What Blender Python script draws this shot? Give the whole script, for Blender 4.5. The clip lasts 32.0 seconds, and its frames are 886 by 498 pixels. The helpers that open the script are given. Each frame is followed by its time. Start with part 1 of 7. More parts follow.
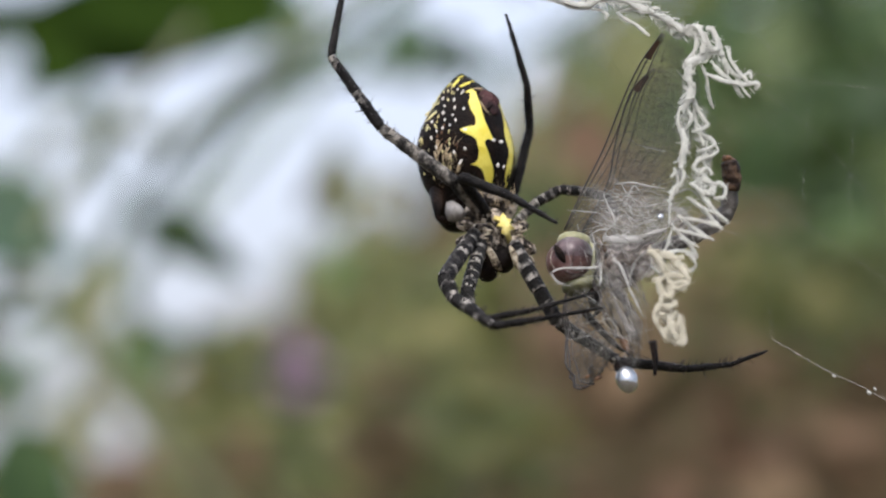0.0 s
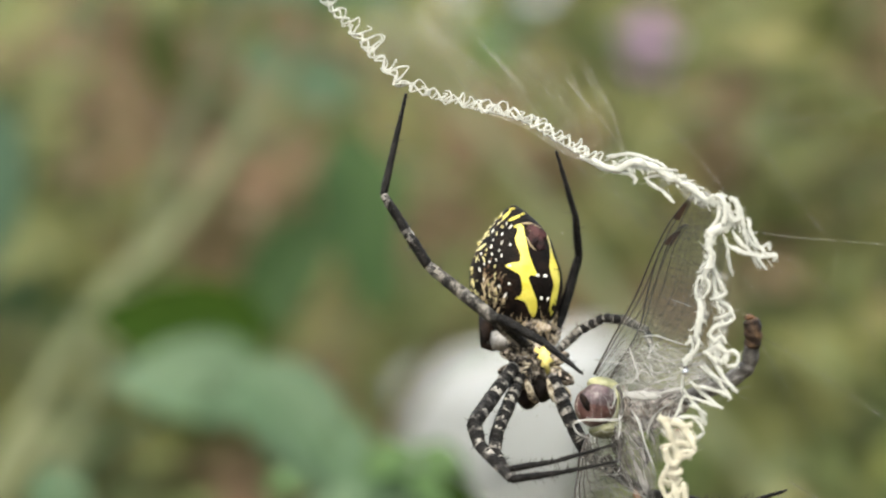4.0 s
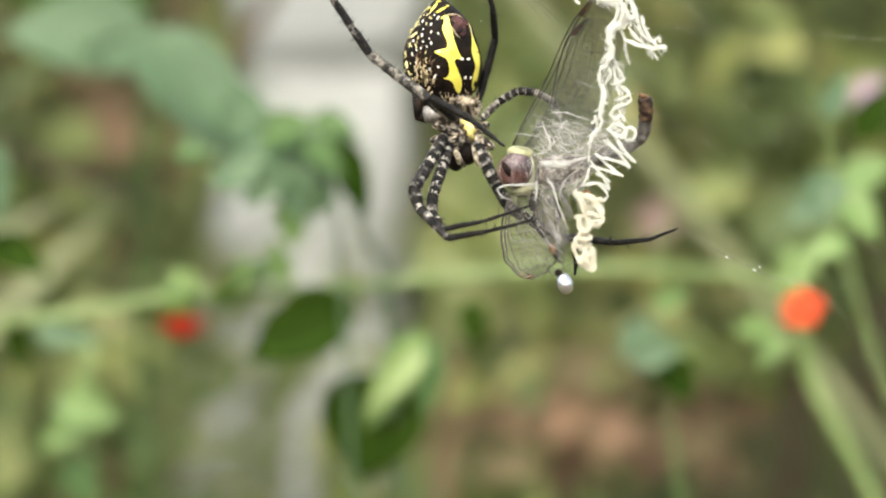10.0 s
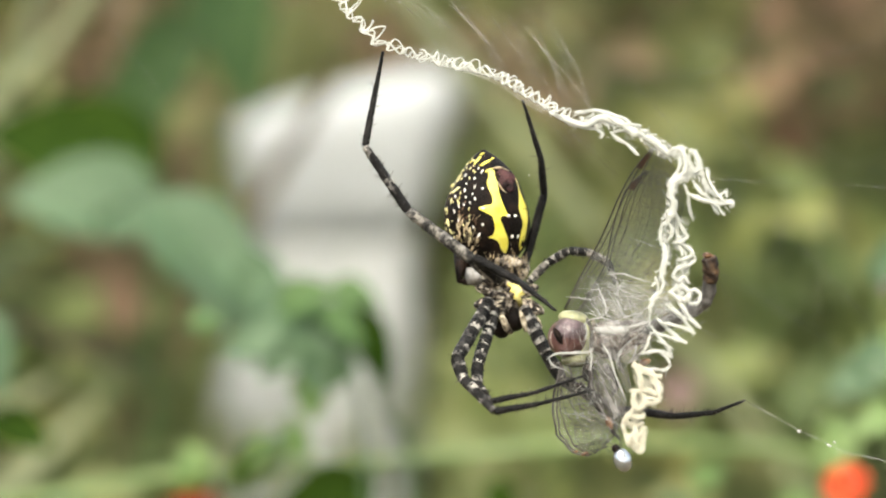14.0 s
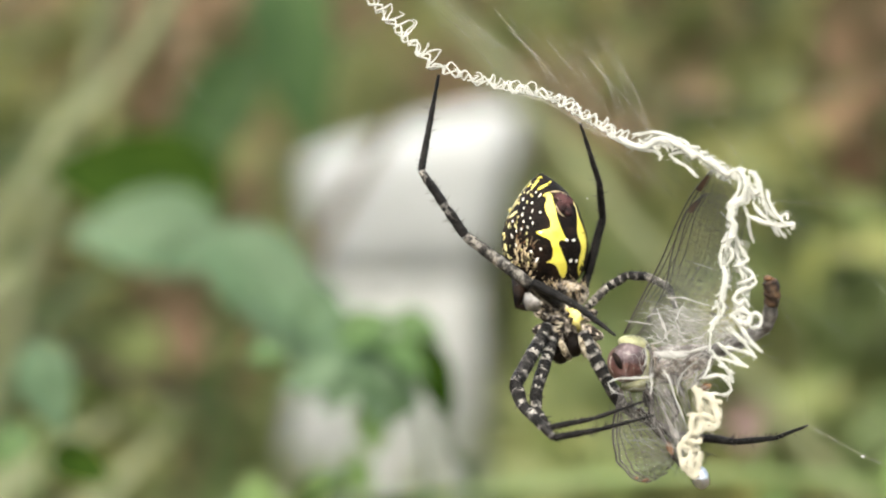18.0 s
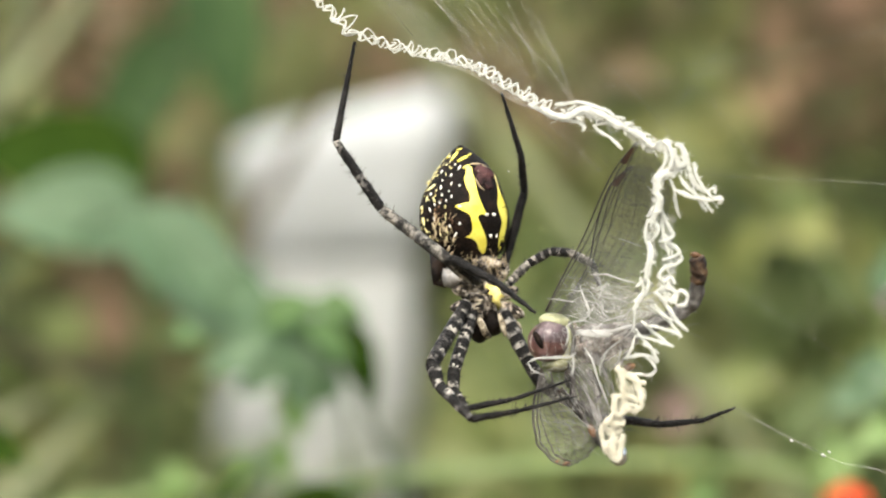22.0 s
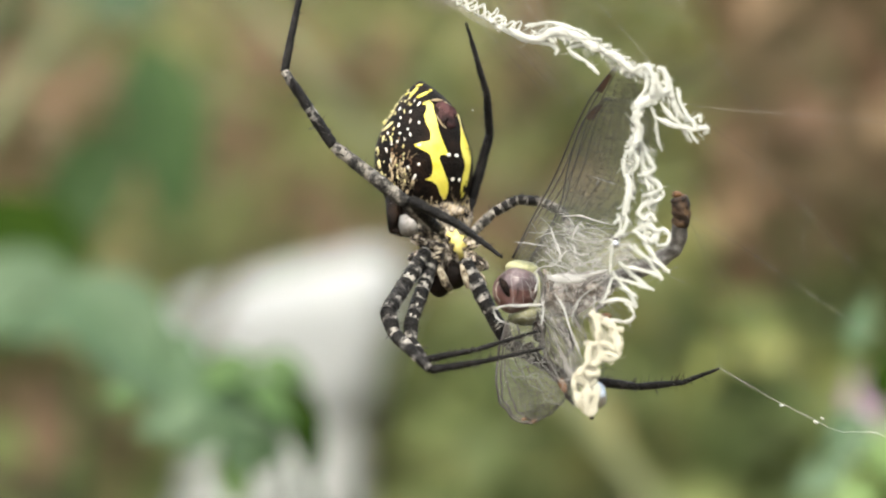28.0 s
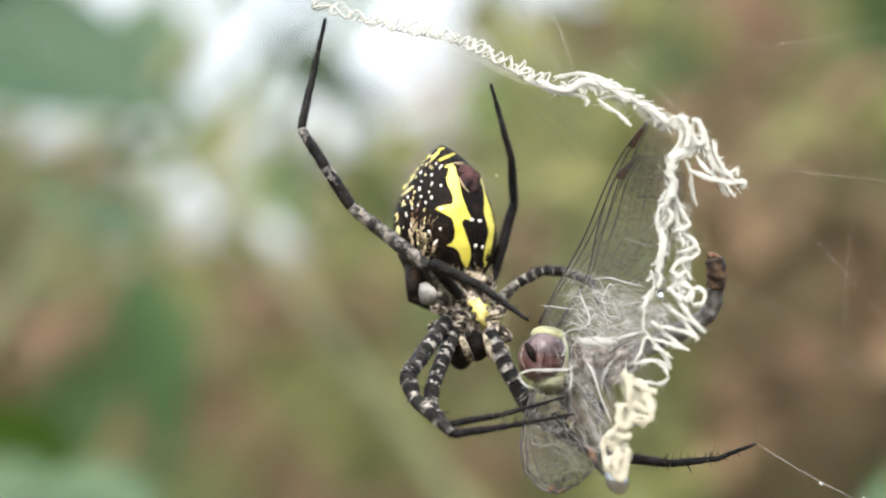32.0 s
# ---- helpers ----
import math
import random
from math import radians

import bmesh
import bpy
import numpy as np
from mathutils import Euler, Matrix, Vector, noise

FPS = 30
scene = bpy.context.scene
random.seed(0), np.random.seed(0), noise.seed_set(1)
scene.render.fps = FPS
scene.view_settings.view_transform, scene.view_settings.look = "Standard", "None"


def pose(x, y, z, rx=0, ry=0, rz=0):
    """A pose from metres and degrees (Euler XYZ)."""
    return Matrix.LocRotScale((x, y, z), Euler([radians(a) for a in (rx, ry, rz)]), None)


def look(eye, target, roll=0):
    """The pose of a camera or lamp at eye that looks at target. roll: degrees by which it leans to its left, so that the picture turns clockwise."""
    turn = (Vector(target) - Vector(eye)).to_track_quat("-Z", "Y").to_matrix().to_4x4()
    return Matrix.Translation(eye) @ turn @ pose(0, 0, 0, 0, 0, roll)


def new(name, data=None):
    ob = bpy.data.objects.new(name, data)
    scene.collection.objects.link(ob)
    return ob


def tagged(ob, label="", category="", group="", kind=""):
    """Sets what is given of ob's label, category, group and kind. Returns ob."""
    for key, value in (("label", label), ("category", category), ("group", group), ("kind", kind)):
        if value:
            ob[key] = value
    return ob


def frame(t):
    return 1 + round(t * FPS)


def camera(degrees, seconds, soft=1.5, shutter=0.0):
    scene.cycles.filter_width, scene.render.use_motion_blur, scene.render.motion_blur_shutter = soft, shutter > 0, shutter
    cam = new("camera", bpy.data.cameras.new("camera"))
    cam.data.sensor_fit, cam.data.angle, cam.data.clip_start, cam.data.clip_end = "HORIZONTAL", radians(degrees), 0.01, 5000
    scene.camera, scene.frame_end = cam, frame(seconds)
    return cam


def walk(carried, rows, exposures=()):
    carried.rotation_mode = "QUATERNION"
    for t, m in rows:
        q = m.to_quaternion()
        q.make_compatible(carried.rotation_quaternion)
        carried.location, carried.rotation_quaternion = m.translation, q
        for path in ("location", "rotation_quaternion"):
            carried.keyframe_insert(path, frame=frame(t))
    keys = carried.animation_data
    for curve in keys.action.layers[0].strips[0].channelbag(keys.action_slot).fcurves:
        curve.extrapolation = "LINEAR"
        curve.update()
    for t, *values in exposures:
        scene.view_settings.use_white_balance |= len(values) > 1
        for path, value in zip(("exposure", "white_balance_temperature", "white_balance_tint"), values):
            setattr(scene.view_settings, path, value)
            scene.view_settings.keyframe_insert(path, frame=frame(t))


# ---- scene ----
cam = camera(16, 32.0, soft=2.1)
PATH = [
    (0, pose(-0.0263, -0.3301, 0.8745, 95.232, 0.848, -5.929)),
    (0.5, pose(-0.0174, -0.3325, 0.8894, 93.596, -0.216, -4.710)),
    (1, pose(-0.0139, -0.3362, 0.8933, 93.044, -0.444, -2.409)),
    (1.5, pose(-0.0030, -0.3404, 0.8993, 92.052, -0.213, -1.219)),
    (2, pose(-0.0021, -0.3493, 0.9002, 91.148, 0.379, -0.150)),
    (2.5, pose(0.0033, -0.3507, 0.9094, 90.531, -0.175, 0.272)),
    (3, pose(0.0113, -0.3497, 0.9122, 90.599, 0.212, 0.491)),
    (3.5, pose(0.0084, -0.3500, 0.9184, 88.677, -0.021, 1.122)),
    (4, pose(0.0151, -0.3497, 0.9383, 86.151, -1.025, 2.459)),
    (4.5, pose(0.0106, -0.3547, 0.9516, 84.049, -1.352, -0.487)),
    (6.5, pose(0.0147, -0.3856, 0.9769, 81.527, 0.968, -0.114)),
    (7, pose(0.0078, -0.4011, 0.9782, 80.812, 0.748, 0.019)),
    (7.5, pose(0.0036, -0.4029, 0.9764, 79.269, 0.473, -0.182)),
    (8, pose(0.0050, -0.3993, 0.9767, 78.950, 0.247, -1.004)),
    (8.5, pose(0.0060, -0.3977, 0.9777, 78.864, 0.051, -0.766)),
    (9, pose(0.0063, -0.3982, 0.9786, 78.421, -0.266, -0.714)),
    (9.5, pose(0.0035, -0.4022, 0.9772, 77.786, -0.046, -0.281)),
    (10, pose(0.0017, -0.4060, 0.9738, 77.655, 0.036, -1.094)),
    (10.5, pose(0.0025, -0.4099, 0.9770, 78.214, 0.087, -1.131)),
    (11, pose(0.0039, -0.4127, 0.9778, 79.143, 0.142, -0.894)),
    (11.5, pose(0.0040, -0.4161, 0.9772, 79.661, -0.064, -0.562)),
    (12, pose(0.0038, -0.4204, 0.9757, 80.306, 0.049, 0.153)),
    (12.5, pose(0.0028, -0.4193, 0.9721, 79.872, 0.058, 0.508)),
    (13, pose(-0.0043, -0.4164, 0.9732, 79.794, 0.290, -0.107)),
    (13.5, pose(-0.0038, -0.3855, 0.9671, 80.689, 0.044, -0.799)),
    (15.5, pose(0.0002, -0.3658, 0.9668, 80.941, 0.599, -1.720)),
    (16, pose(-0.0029, -0.3666, 0.9656, 81.219, 0.789, -1.005)),
    (16.5, pose(0.0005, -0.3686, 0.9666, 81.451, 0.818, -0.465)),
    (17, pose(0.0006, -0.3706, 0.9653, 81.244, 0.838, -0.119)),
    (17.5, pose(-0.0008, -0.3698, 0.9646, 81.321, 0.815, 0.176)),
    (18, pose(-0.0015, -0.3707, 0.9648, 81.529, 0.735, 0.056)),
    (18.5, pose(-0.0004, -0.3717, 0.9677, 80.672, 0.539, -0.316)),
    (19, pose(0.0007, -0.3702, 0.9672, 79.925, 0.293, -0.100)),
    (19.5, pose(0.0015, -0.3691, 0.9681, 79.657, 0.272, -0.108)),
    (20, pose(-0.0001, -0.3660, 0.9665, 79.684, 0.045, -0.022)),
    (20.5, pose(0.0016, -0.3620, 0.9645, 80.266, 0.179, -0.406)),
    (21, pose(0.0020, -0.3625, 0.9623, 80.666, 0.276, -0.259)),
    (21.5, pose(0.0024, -0.3613, 0.9610, 81.109, 0.425, -0.328)),
    (22, pose(0.0008, -0.3581, 0.9613, 81.314, 0.207, -1.022)),
    (22.5, pose(0.0004, -0.3569, 0.9591, 81.759, 0.445, -0.981)),
    (23, pose(0.0016, -0.3567, 0.9560, 81.777, 0.476, -0.805)),
    (23.5, pose(0.0034, -0.3539, 0.9517, 82.169, 0.685, -0.741)),
    (24, pose(0.0021, -0.3507, 0.9492, 81.948, 0.535, -1.528)),
    (24.5, pose(0.0017, -0.3460, 0.9478, 82.702, 0.639, -1.257)),
    (26.5, pose(-0.0036, -0.3360, 0.9406, 83.905, 0.127, -1.634)),
    (27, pose(-0.0018, -0.3349, 0.9371, 84.404, -0.151, -1.981)),
    (27.5, pose(0.0004, -0.3326, 0.9352, 84.712, -0.284, -1.950)),
    (28, pose(-0.0001, -0.3315, 0.9320, 84.906, -0.489, -1.984)),
    (28.5, pose(-0.0023, -0.3305, 0.9302, 85.054, -0.251, -2.353)),
    (29, pose(-0.0017, -0.3285, 0.9296, 85.727, -0.311, -1.677)),
    (29.5, pose(-0.0027, -0.3257, 0.9275, 86.668, -0.845, -1.554)),
    (30, pose(-0.0031, -0.3224, 0.9233, 86.684, -1.113, -1.493)),
    (30.5, pose(-0.0040, -0.3195, 0.9213, 87.794, -1.232, -1.992)),
    (31, pose(-0.0038, -0.3195, 0.9175, 88.569, -0.824, -2.313)),
    (31.5, pose(-0.0030, -0.3189, 0.9152, 89.541, -0.829, -2.318)),
    (32, pose(-0.0032, -0.3178, 0.9081, 90.540, -0.993, -2.312)),
]
walk(cam, PATH, exposures=[(0.0, 0.17, 6150, 13), (1.0, 0.36, 6150, 13), (2.0, 0.42, 6250, 10), (4.0, 0.76, 6650, 4), (7.0, 1.12, 6850, 5), (10.0, 1.1, 6850, 5), (13.0, 1.04, 6850, 4), (20.0, 1.02, 6750, 6), (26.0, 1.0, 6850, 4), (30.0, 0.94, 6500, 7), (32.0, 0.94, 6400, 8)])


# ---------- light ----------
world = bpy.data.worlds.new("sky")
scene.world = world
world.use_nodes = True
wn = world.node_tree.nodes
sky = wn.new("ShaderNodeTexSky")
sky.sky_type = 'NISHITA'
sky.sun_disc = False
SUN_UP, SUN_TURN = radians(58), radians(200)
sky.sun_elevation, sky.sun_rotation = SUN_UP, SUN_TURN
sky.dust_density = 8.0
sky.air_density = 0.7
sky.ozone_density = 0.6
wn["Background"].inputs["Strength"].default_value = 0.15
# a bright overcast veil over the clear sky
veil = wn.new("ShaderNodeMixRGB")
veil.blend_type = 'ADD'
veil.inputs["Fac"].default_value = 1.0
veil.inputs["Color2"].default_value = (3.7, 3.85, 4.1, 1)
world.node_tree.links.new(sky.outputs["Color"], veil.inputs["Color1"])
world.node_tree.links.new(veil.outputs["Color"], wn["Background"].inputs["Color"])
lamp = bpy.data.lights.new("sun", 'SUN')
lamp.energy, lamp.angle, lamp.color = 1.0, radians(20), (1.0, 0.97, 0.93)
sun = new("sun", lamp)
sun.matrix_world = look((3.0 * math.sin(SUN_TURN) * math.cos(SUN_UP), 3.0 * math.cos(SUN_TURN) * math.cos(SUN_UP), 0.9 + 3.0 * math.sin(SUN_UP)), (0, 0, 0.9))

# ---------- the web's own axes: millimetres to the right, up, and out towards the open side ----------
TILT = radians(10)
WEB = Matrix(((1, 0, 0, 0), (0, math.sin(TILT), -math.cos(TILT), 0), (0, math.cos(TILT), math.sin(TILT), 0.9), (0, 0, 0, 1)))


def mm(p):
    return Vector(p) * 0.001


# ---------- materials ----------
def material(name, colours, rough=0.6, scale=400.0, bump=0.2, fine=6.0, coat=0.0, metal=0.0, through_light=0.0, vary=0.0, sheen=0.0, tight=1.0, shine=0.5):
    """Two or three colours mixed by noise at two sizes, with a fine relief; vary shifts the brightness from piece to piece."""
    m = bpy.data.materials.new(name)
    m.use_nodes = True
    nt = m.node_tree
    n, link = nt.nodes, nt.links.new
    b = n["Principled BSDF"]
    tc = n.new("ShaderNodeTexCoord")
    big, small = n.new("ShaderNodeTexNoise"), n.new("ShaderNodeTexNoise")
    big.inputs["Scale"].default_value, small.inputs["Scale"].default_value = scale, scale * fine
    big.inputs["Detail"].default_value = small.inputs["Detail"].default_value = 4
    link(tc.outputs["Object"], big.inputs["Vector"]), link(tc.outputs["Object"], small.inputs["Vector"])
    add = n.new("ShaderNodeMath")
    add.operation = 'MULTIPLY_ADD'
    add.inputs[1].default_value = 0.35
    link(small.outputs["Fac"], add.inputs[0]), link(big.outputs["Fac"], add.inputs[2])
    ramp = n.new("ShaderNodeValToRGB")
    while len(ramp.color_ramp.elements) < len(colours):
        ramp.color_ramp.elements.new(0.5)
    for k, c in enumerate(colours):
        e = ramp.color_ramp.elements[k]
        e.position, e.color = 0.68 + 0.4 * tight * (k / max(1, len(colours) - 1) - 0.5), (*c, 1)
    link(add.outputs[0], ramp.inputs["Fac"])
    out = ramp.outputs["Color"]
    if vary:
        geo, hsv, rng = n.new("ShaderNodeNewGeometry"), n.new("ShaderNodeHueSaturation"), n.new("ShaderNodeMapRange")
        rng.inputs["To Min"].default_value, rng.inputs["To Max"].default_value = 1 - vary, 1 + vary
        link(geo.outputs["Random Per Island"], rng.inputs["Value"]), link(rng.outputs[0], hsv.inputs["Value"])
        hue = n.new("ShaderNodeMapRange")
        hue.inputs["To Min"].default_value, hue.inputs["To Max"].default_value = 0.53, 0.47
        link(geo.outputs["Random Per Island"], hue.inputs["Value"]), link(hue.outputs[0], hsv.inputs["Hue"])
        link(out, hsv.inputs["Color"])
        out = hsv.outputs["Color"]
    link(out, b.inputs["Base Color"])
    b.inputs["Roughness"].default_value, b.inputs["Metallic"].default_value = rough, metal
    b.inputs["Specular IOR Level"].default_value = shine
    b.inputs["Coat Weight"].default_value, b.inputs["Sheen Weight"].default_value = coat, sheen
    if bump:
        bn = n.new("ShaderNodeBump")
        bn.inputs["Strength"].default_value, bn.inputs["Distance"].default_value = bump, 0.3 / scale
        link(small.outputs["Fac"], bn.inputs["Height"]), link(bn.outputs["Normal"], b.inputs["Normal"])
    if through_light:
        tr, mix = n.new("ShaderNodeBsdfTranslucent"), n.new("ShaderNodeMixShader")
        link(out, tr.inputs["Color"])
        mix.inputs["Fac"].default_value = through_light
        link(b.outputs[0], mix.inputs[1]), link(tr.outputs[0], mix.inputs[2]), link(mix.outputs[0], n["Material Output"].inputs["Surface"])
    return m


def filmy(name, colour, solid, rough=0.35, scale=900.0):
    """A clear membrane: mostly see-through, with a thin greyish skin that catches light unevenly."""
    m = material(name, [tuple(0.7 * c for c in colour), colour], rough, scale, 0.3)
    nt = m.node_tree
    n, link = nt.nodes, nt.links.new
    clear, mix = n.new("ShaderNodeBsdfTransparent"), n.new("ShaderNodeMixShader")
    mix.inputs["Fac"].default_value = solid
    link(clear.outputs[0], mix.inputs[1]), link(n["Principled BSDF"].outputs[0], mix.inputs[2])
    link(mix.outputs[0], n["Material Output"].inputs["Surface"])
    return m


def wispy(name, colour, thin, thick, turn=0.0, fine=1300.0, stretch=0.16):
    """A veil of silk: combed fibres, nearly clear where they part and dense where they lie together."""
    m = material(name, [tuple(0.75 * c for c in colour), colour], 0.6, 1100, 0.3)
    n, link = m.node_tree.nodes, m.node_tree.links.new
    tc, mp, ns, rng = n.new("ShaderNodeTexCoord"), n.new("ShaderNodeMapping"), n.new("ShaderNodeTexNoise"), n.new("ShaderNodeMapRange")
    mp.vector_type = 'TEXTURE'
    mp.inputs["Rotation"].default_value, mp.inputs["Scale"].default_value = (0, 0, turn), (1 / stretch, 1.0, 2.0)
    ns.inputs["Scale"].default_value, ns.inputs["Detail"].default_value = fine, 5
    rng.inputs["From Min"].default_value, rng.inputs["From Max"].default_value = 0.4, 0.68
    rng.inputs["To Min"].default_value, rng.inputs["To Max"].default_value = thin, thick
    clear, mix = n.new("ShaderNodeBsdfTransparent"), n.new("ShaderNodeMixShader")
    edge, soft = n.new("ShaderNodeAttribute"), n.new("ShaderNodeMath")
    edge.attribute_name, soft.operation = "cover", 'MULTIPLY'
    link(tc.outputs["Object"], mp.inputs["Vector"]), link(mp.outputs[0], ns.inputs["Vector"]), link(ns.outputs["Fac"], rng.inputs["Value"])
    link(rng.outputs[0], soft.inputs[0]), link(edge.outputs["Fac"], soft.inputs[1])
    link(soft.outputs[0], mix.inputs["Fac"]), link(clear.outputs[0], mix.inputs[1]), link(n["Principled BSDF"].outputs[0], mix.inputs[2])
    link(mix.outputs[0], n["Material Output"].inputs["Surface"])
    return m


BLACK = material("black_cuticle", [(0.002, 0.0015, 0.001), (0.006, 0.004, 0.003), (0.018, 0.010, 0.006)], 0.55, 700, 0.5, shine=0.1)
LEG_BLACK = material("black_leg", [(0.002, 0.002, 0.002), (0.006, 0.0055, 0.005), (0.018, 0.017, 0.016)], 0.42, 800, 0.7, shine=0.13)
LEG_GREY = material("grey_leg", [(0.006, 0.006, 0.006), (0.055, 0.052, 0.046), (0.24, 0.225, 0.195)], 0.6, 800, 0.9, tight=0.55, shine=0.2)
LEG_PALE = material("pale_leg_band", [(0.02, 0.019, 0.018), (0.12, 0.115, 0.105), (0.33, 0.315, 0.28)], 0.65, 1000, 0.6, tight=0.55, shine=0.2)
YELLOW = material("yellow_cuticle", [(0.7, 0.6, 0.05), (0.8, 0.72, 0.14)], 0.42, 700, 0.2, coat=0.2)
PALE_YELLOW = material("pale_yellow_cuticle", [(0.7, 0.58, 0.12), (0.85, 0.76, 0.32)], 0.5, 900, 0.4)
CREAM = material("cream_hair", [(0.3, 0.22, 0.12), (0.62, 0.52, 0.34)], 0.75, 1400, 0.5)
SPOT = material("pale_yellow_spot", [(0.6, 0.52, 0.16), (0.8, 0.76, 0.45)], 0.5, 800, 0.2)
WHITE_SPOT = material("white_spot", [(0.7, 0.68, 0.6), (0.85, 0.84, 0.8)], 0.5, 800, 0.2)
MAROON = material("maroon_spinneret", [(0.008, 0.003, 0.003), (0.03, 0.009, 0.009), (0.075, 0.03, 0.03)], 0.5, 700, 0.6, tight=0.7, shine=0.25)
MOTTLED = material("mottled_grey_hair", [(0.01, 0.008, 0.007), (0.05, 0.042, 0.034), (0.27, 0.23, 0.185), (0.55, 0.49, 0.4)], 0.75, 1050, 0.7, tight=0.45, shine=0.2)
PALE_MOTTLED = material("cream_mottled_hair", [(0.03, 0.024, 0.018), (0.19, 0.16, 0.11), (0.46, 0.41, 0.31)], 0.75, 800, 0.7, tight=0.5, shine=0.2)
SHOULDER = material("silvery_shoulder", [(0.12, 0.115, 0.105), (0.25, 0.24, 0.225), (0.4, 0.39, 0.375)], 0.4, 500, 0.2)
EYE = material("maroon_eye", [(0.03, 0.011, 0.009), (0.075, 0.035, 0.03), (0.15, 0.09, 0.085)], 0.35, 300, 0.15, coat=0.2, tight=0.8, shine=0.35)
EYE_TOP = material("violet_grey_eye", [(0.035, 0.024, 0.026), (0.085, 0.06, 0.065), (0.19, 0.15, 0.15)], 0.35, 350, 0.15, coat=0.2, tight=0.8, shine=0.35)
SHADED_OLIVE = material("shade_toned_olive_chin", [(0.05, 0.055, 0.022), (0.12, 0.125, 0.06), (0.2, 0.2, 0.11)], 0.5, 500, 0.3)
PALE_GREEN = material("pale_green_face", [(0.16, 0.17, 0.08), (0.38, 0.38, 0.22)], 0.4, 500, 0.2)
THORAX = material("silk_grey_thorax", [(0.05, 0.036, 0.026), (0.17, 0.14, 0.115), (0.46, 0.43, 0.39)], 0.6, 900, 0.7, tight=0.6)
TAIL = material("grey_brown_tail", [(0.015, 0.013, 0.011), (0.06, 0.055, 0.048), (0.17, 0.165, 0.155)], 0.5, 900, 0.4)
TAIL_END = material("dark_brown_tail_end", [(0.008, 0.005, 0.003), (0.03, 0.016, 0.008), (0.10, 0.06, 0.03)], 0.5, 1100, 0.6, tight=0.7, shine=0.25)
RUST = material("rust_brown", [(0.05, 0.022, 0.008), (0.2, 0.095, 0.03)], 0.5, 900, 0.3)
VEIN = material("dark_wing_vein", [(0.008, 0.006, 0.005), (0.03, 0.022, 0.016)], 0.45, 1500, 0.0)
NET = material("fine_wing_vein", [(0.015, 0.014, 0.011), (0.05, 0.045, 0.036)], 0.45, 1500, 0.0)
MEMBRANE = filmy("wing_membrane", (0.13, 0.145, 0.125), 0.17, 0.3)
CRUMPLED = filmy("crumpled_wing_membrane", (0.17, 0.17, 0.145), 0.22, 0.25)
SILK = material("white_silk", [(0.52, 0.535, 0.485), (0.68, 0.695, 0.64)], 0.85, 900, 0.4, through_light=0.35)
CREAM_SILK = material("cream_silk", [(0.52, 0.5, 0.39), (0.68, 0.66, 0.54)], 0.85, 900, 0.4, through_light=0.35)
THREAD = filmy("fine_silk_thread", (0.7, 0.7, 0.66), 0.27, 0.3)
STIGMA = material("dark_brown_wing_cell", [(0.018, 0.008, 0.004), (0.06, 0.028, 0.014)], 0.45, 900, 0.3)
WRAP = filmy("wrapping_silk", (0.47, 0.475, 0.45), 0.6, 0.5)
GAUZE = wispy("silk_gauze", (0.4, 0.395, 0.38), 0.06, 0.66, 0.15)
STEEP_GAUZE = wispy("steep_silk_gauze", (0.36, 0.355, 0.34), 0.04, 0.5, -1.0)
MATTED = wispy("matted_silk", (0.17, 0.165, 0.155), 0.35, 0.95, -1.15, 1900.0, 0.1)
FOLD = wispy("folded_silk", (0.3, 0.285, 0.27), 0.35, 0.98, 0.85, 1700.0, 0.12)
BAND_FILM = wispy("matted_band_silk", (0.5, 0.51, 0.47), 0.25, 0.95, -0.5, 2200.0, 0.3)
CREAM_FILM = wispy("cream_band_silk", (0.56, 0.54, 0.43), 0.55, 1.0, 0.9, 1500.0, 0.5)
SILVER = material("silver_body", [(0.3, 0.33, 0.35), (0.6, 0.63, 0.66)], 0.12, 500, 0.05, metal=0.85, coat=0.4)

GROUND = material("leaf_litter_soil", [(0.06, 0.04, 0.025), (0.11, 0.075, 0.04), (0.12, 0.095, 0.05)], 0.9, 9, 0.5)
LEAF_BLUE = material("blue_green_leaf", [(0.058, 0.108, 0.05), (0.088, 0.15, 0.076)], 0.5, 40, 0.3, through_light=0.3, vary=0.12, shine=0.35)
LEAF_DEEP = material("deep_green_leaf", [(0.03, 0.066, 0.034), (0.052, 0.098, 0.055)], 0.55, 40, 0.3, through_light=0.2, vary=0.12, shine=0.25)
LEAF_DARK = material("dark_green_leaf", [(0.01, 0.025, 0.002), (0.024, 0.048, 0.005)], 0.7, 40, 0.3, through_light=0.1, vary=0.2, shine=0.04)
LEAF_MID = material("green_leaf", [(0.035, 0.08, 0.018), (0.065, 0.125, 0.035)], 0.5, 40, 0.3, through_light=0.25, vary=0.2, shine=0.3)
LEAF_BRIGHT = material("bright_green_leaf", [(0.10, 0.19, 0.045), (0.17, 0.26, 0.08)], 0.5, 40, 0.3, through_light=0.35, vary=0.2)
STEM = material("green_stem", [(0.105, 0.165, 0.045), (0.175, 0.24, 0.085)], 0.5, 60, 0.3)
RED = material("red_petal", [(0.5, 0.02, 0.008), (0.7, 0.05, 0.02)], 0.6, 120, 0.3, through_light=0.2)
ORANGE_RED = material("orange_red_petal", [(0.65, 0.05, 0.012), (0.85, 0.12, 0.03)], 0.6, 120, 0.3, through_light=0.25)
PURPLE = material("purple_petal", [(0.46, 0.3, 0.47), (0.6, 0.44, 0.59)], 0.6, 90, 0.3, through_light=0.3)
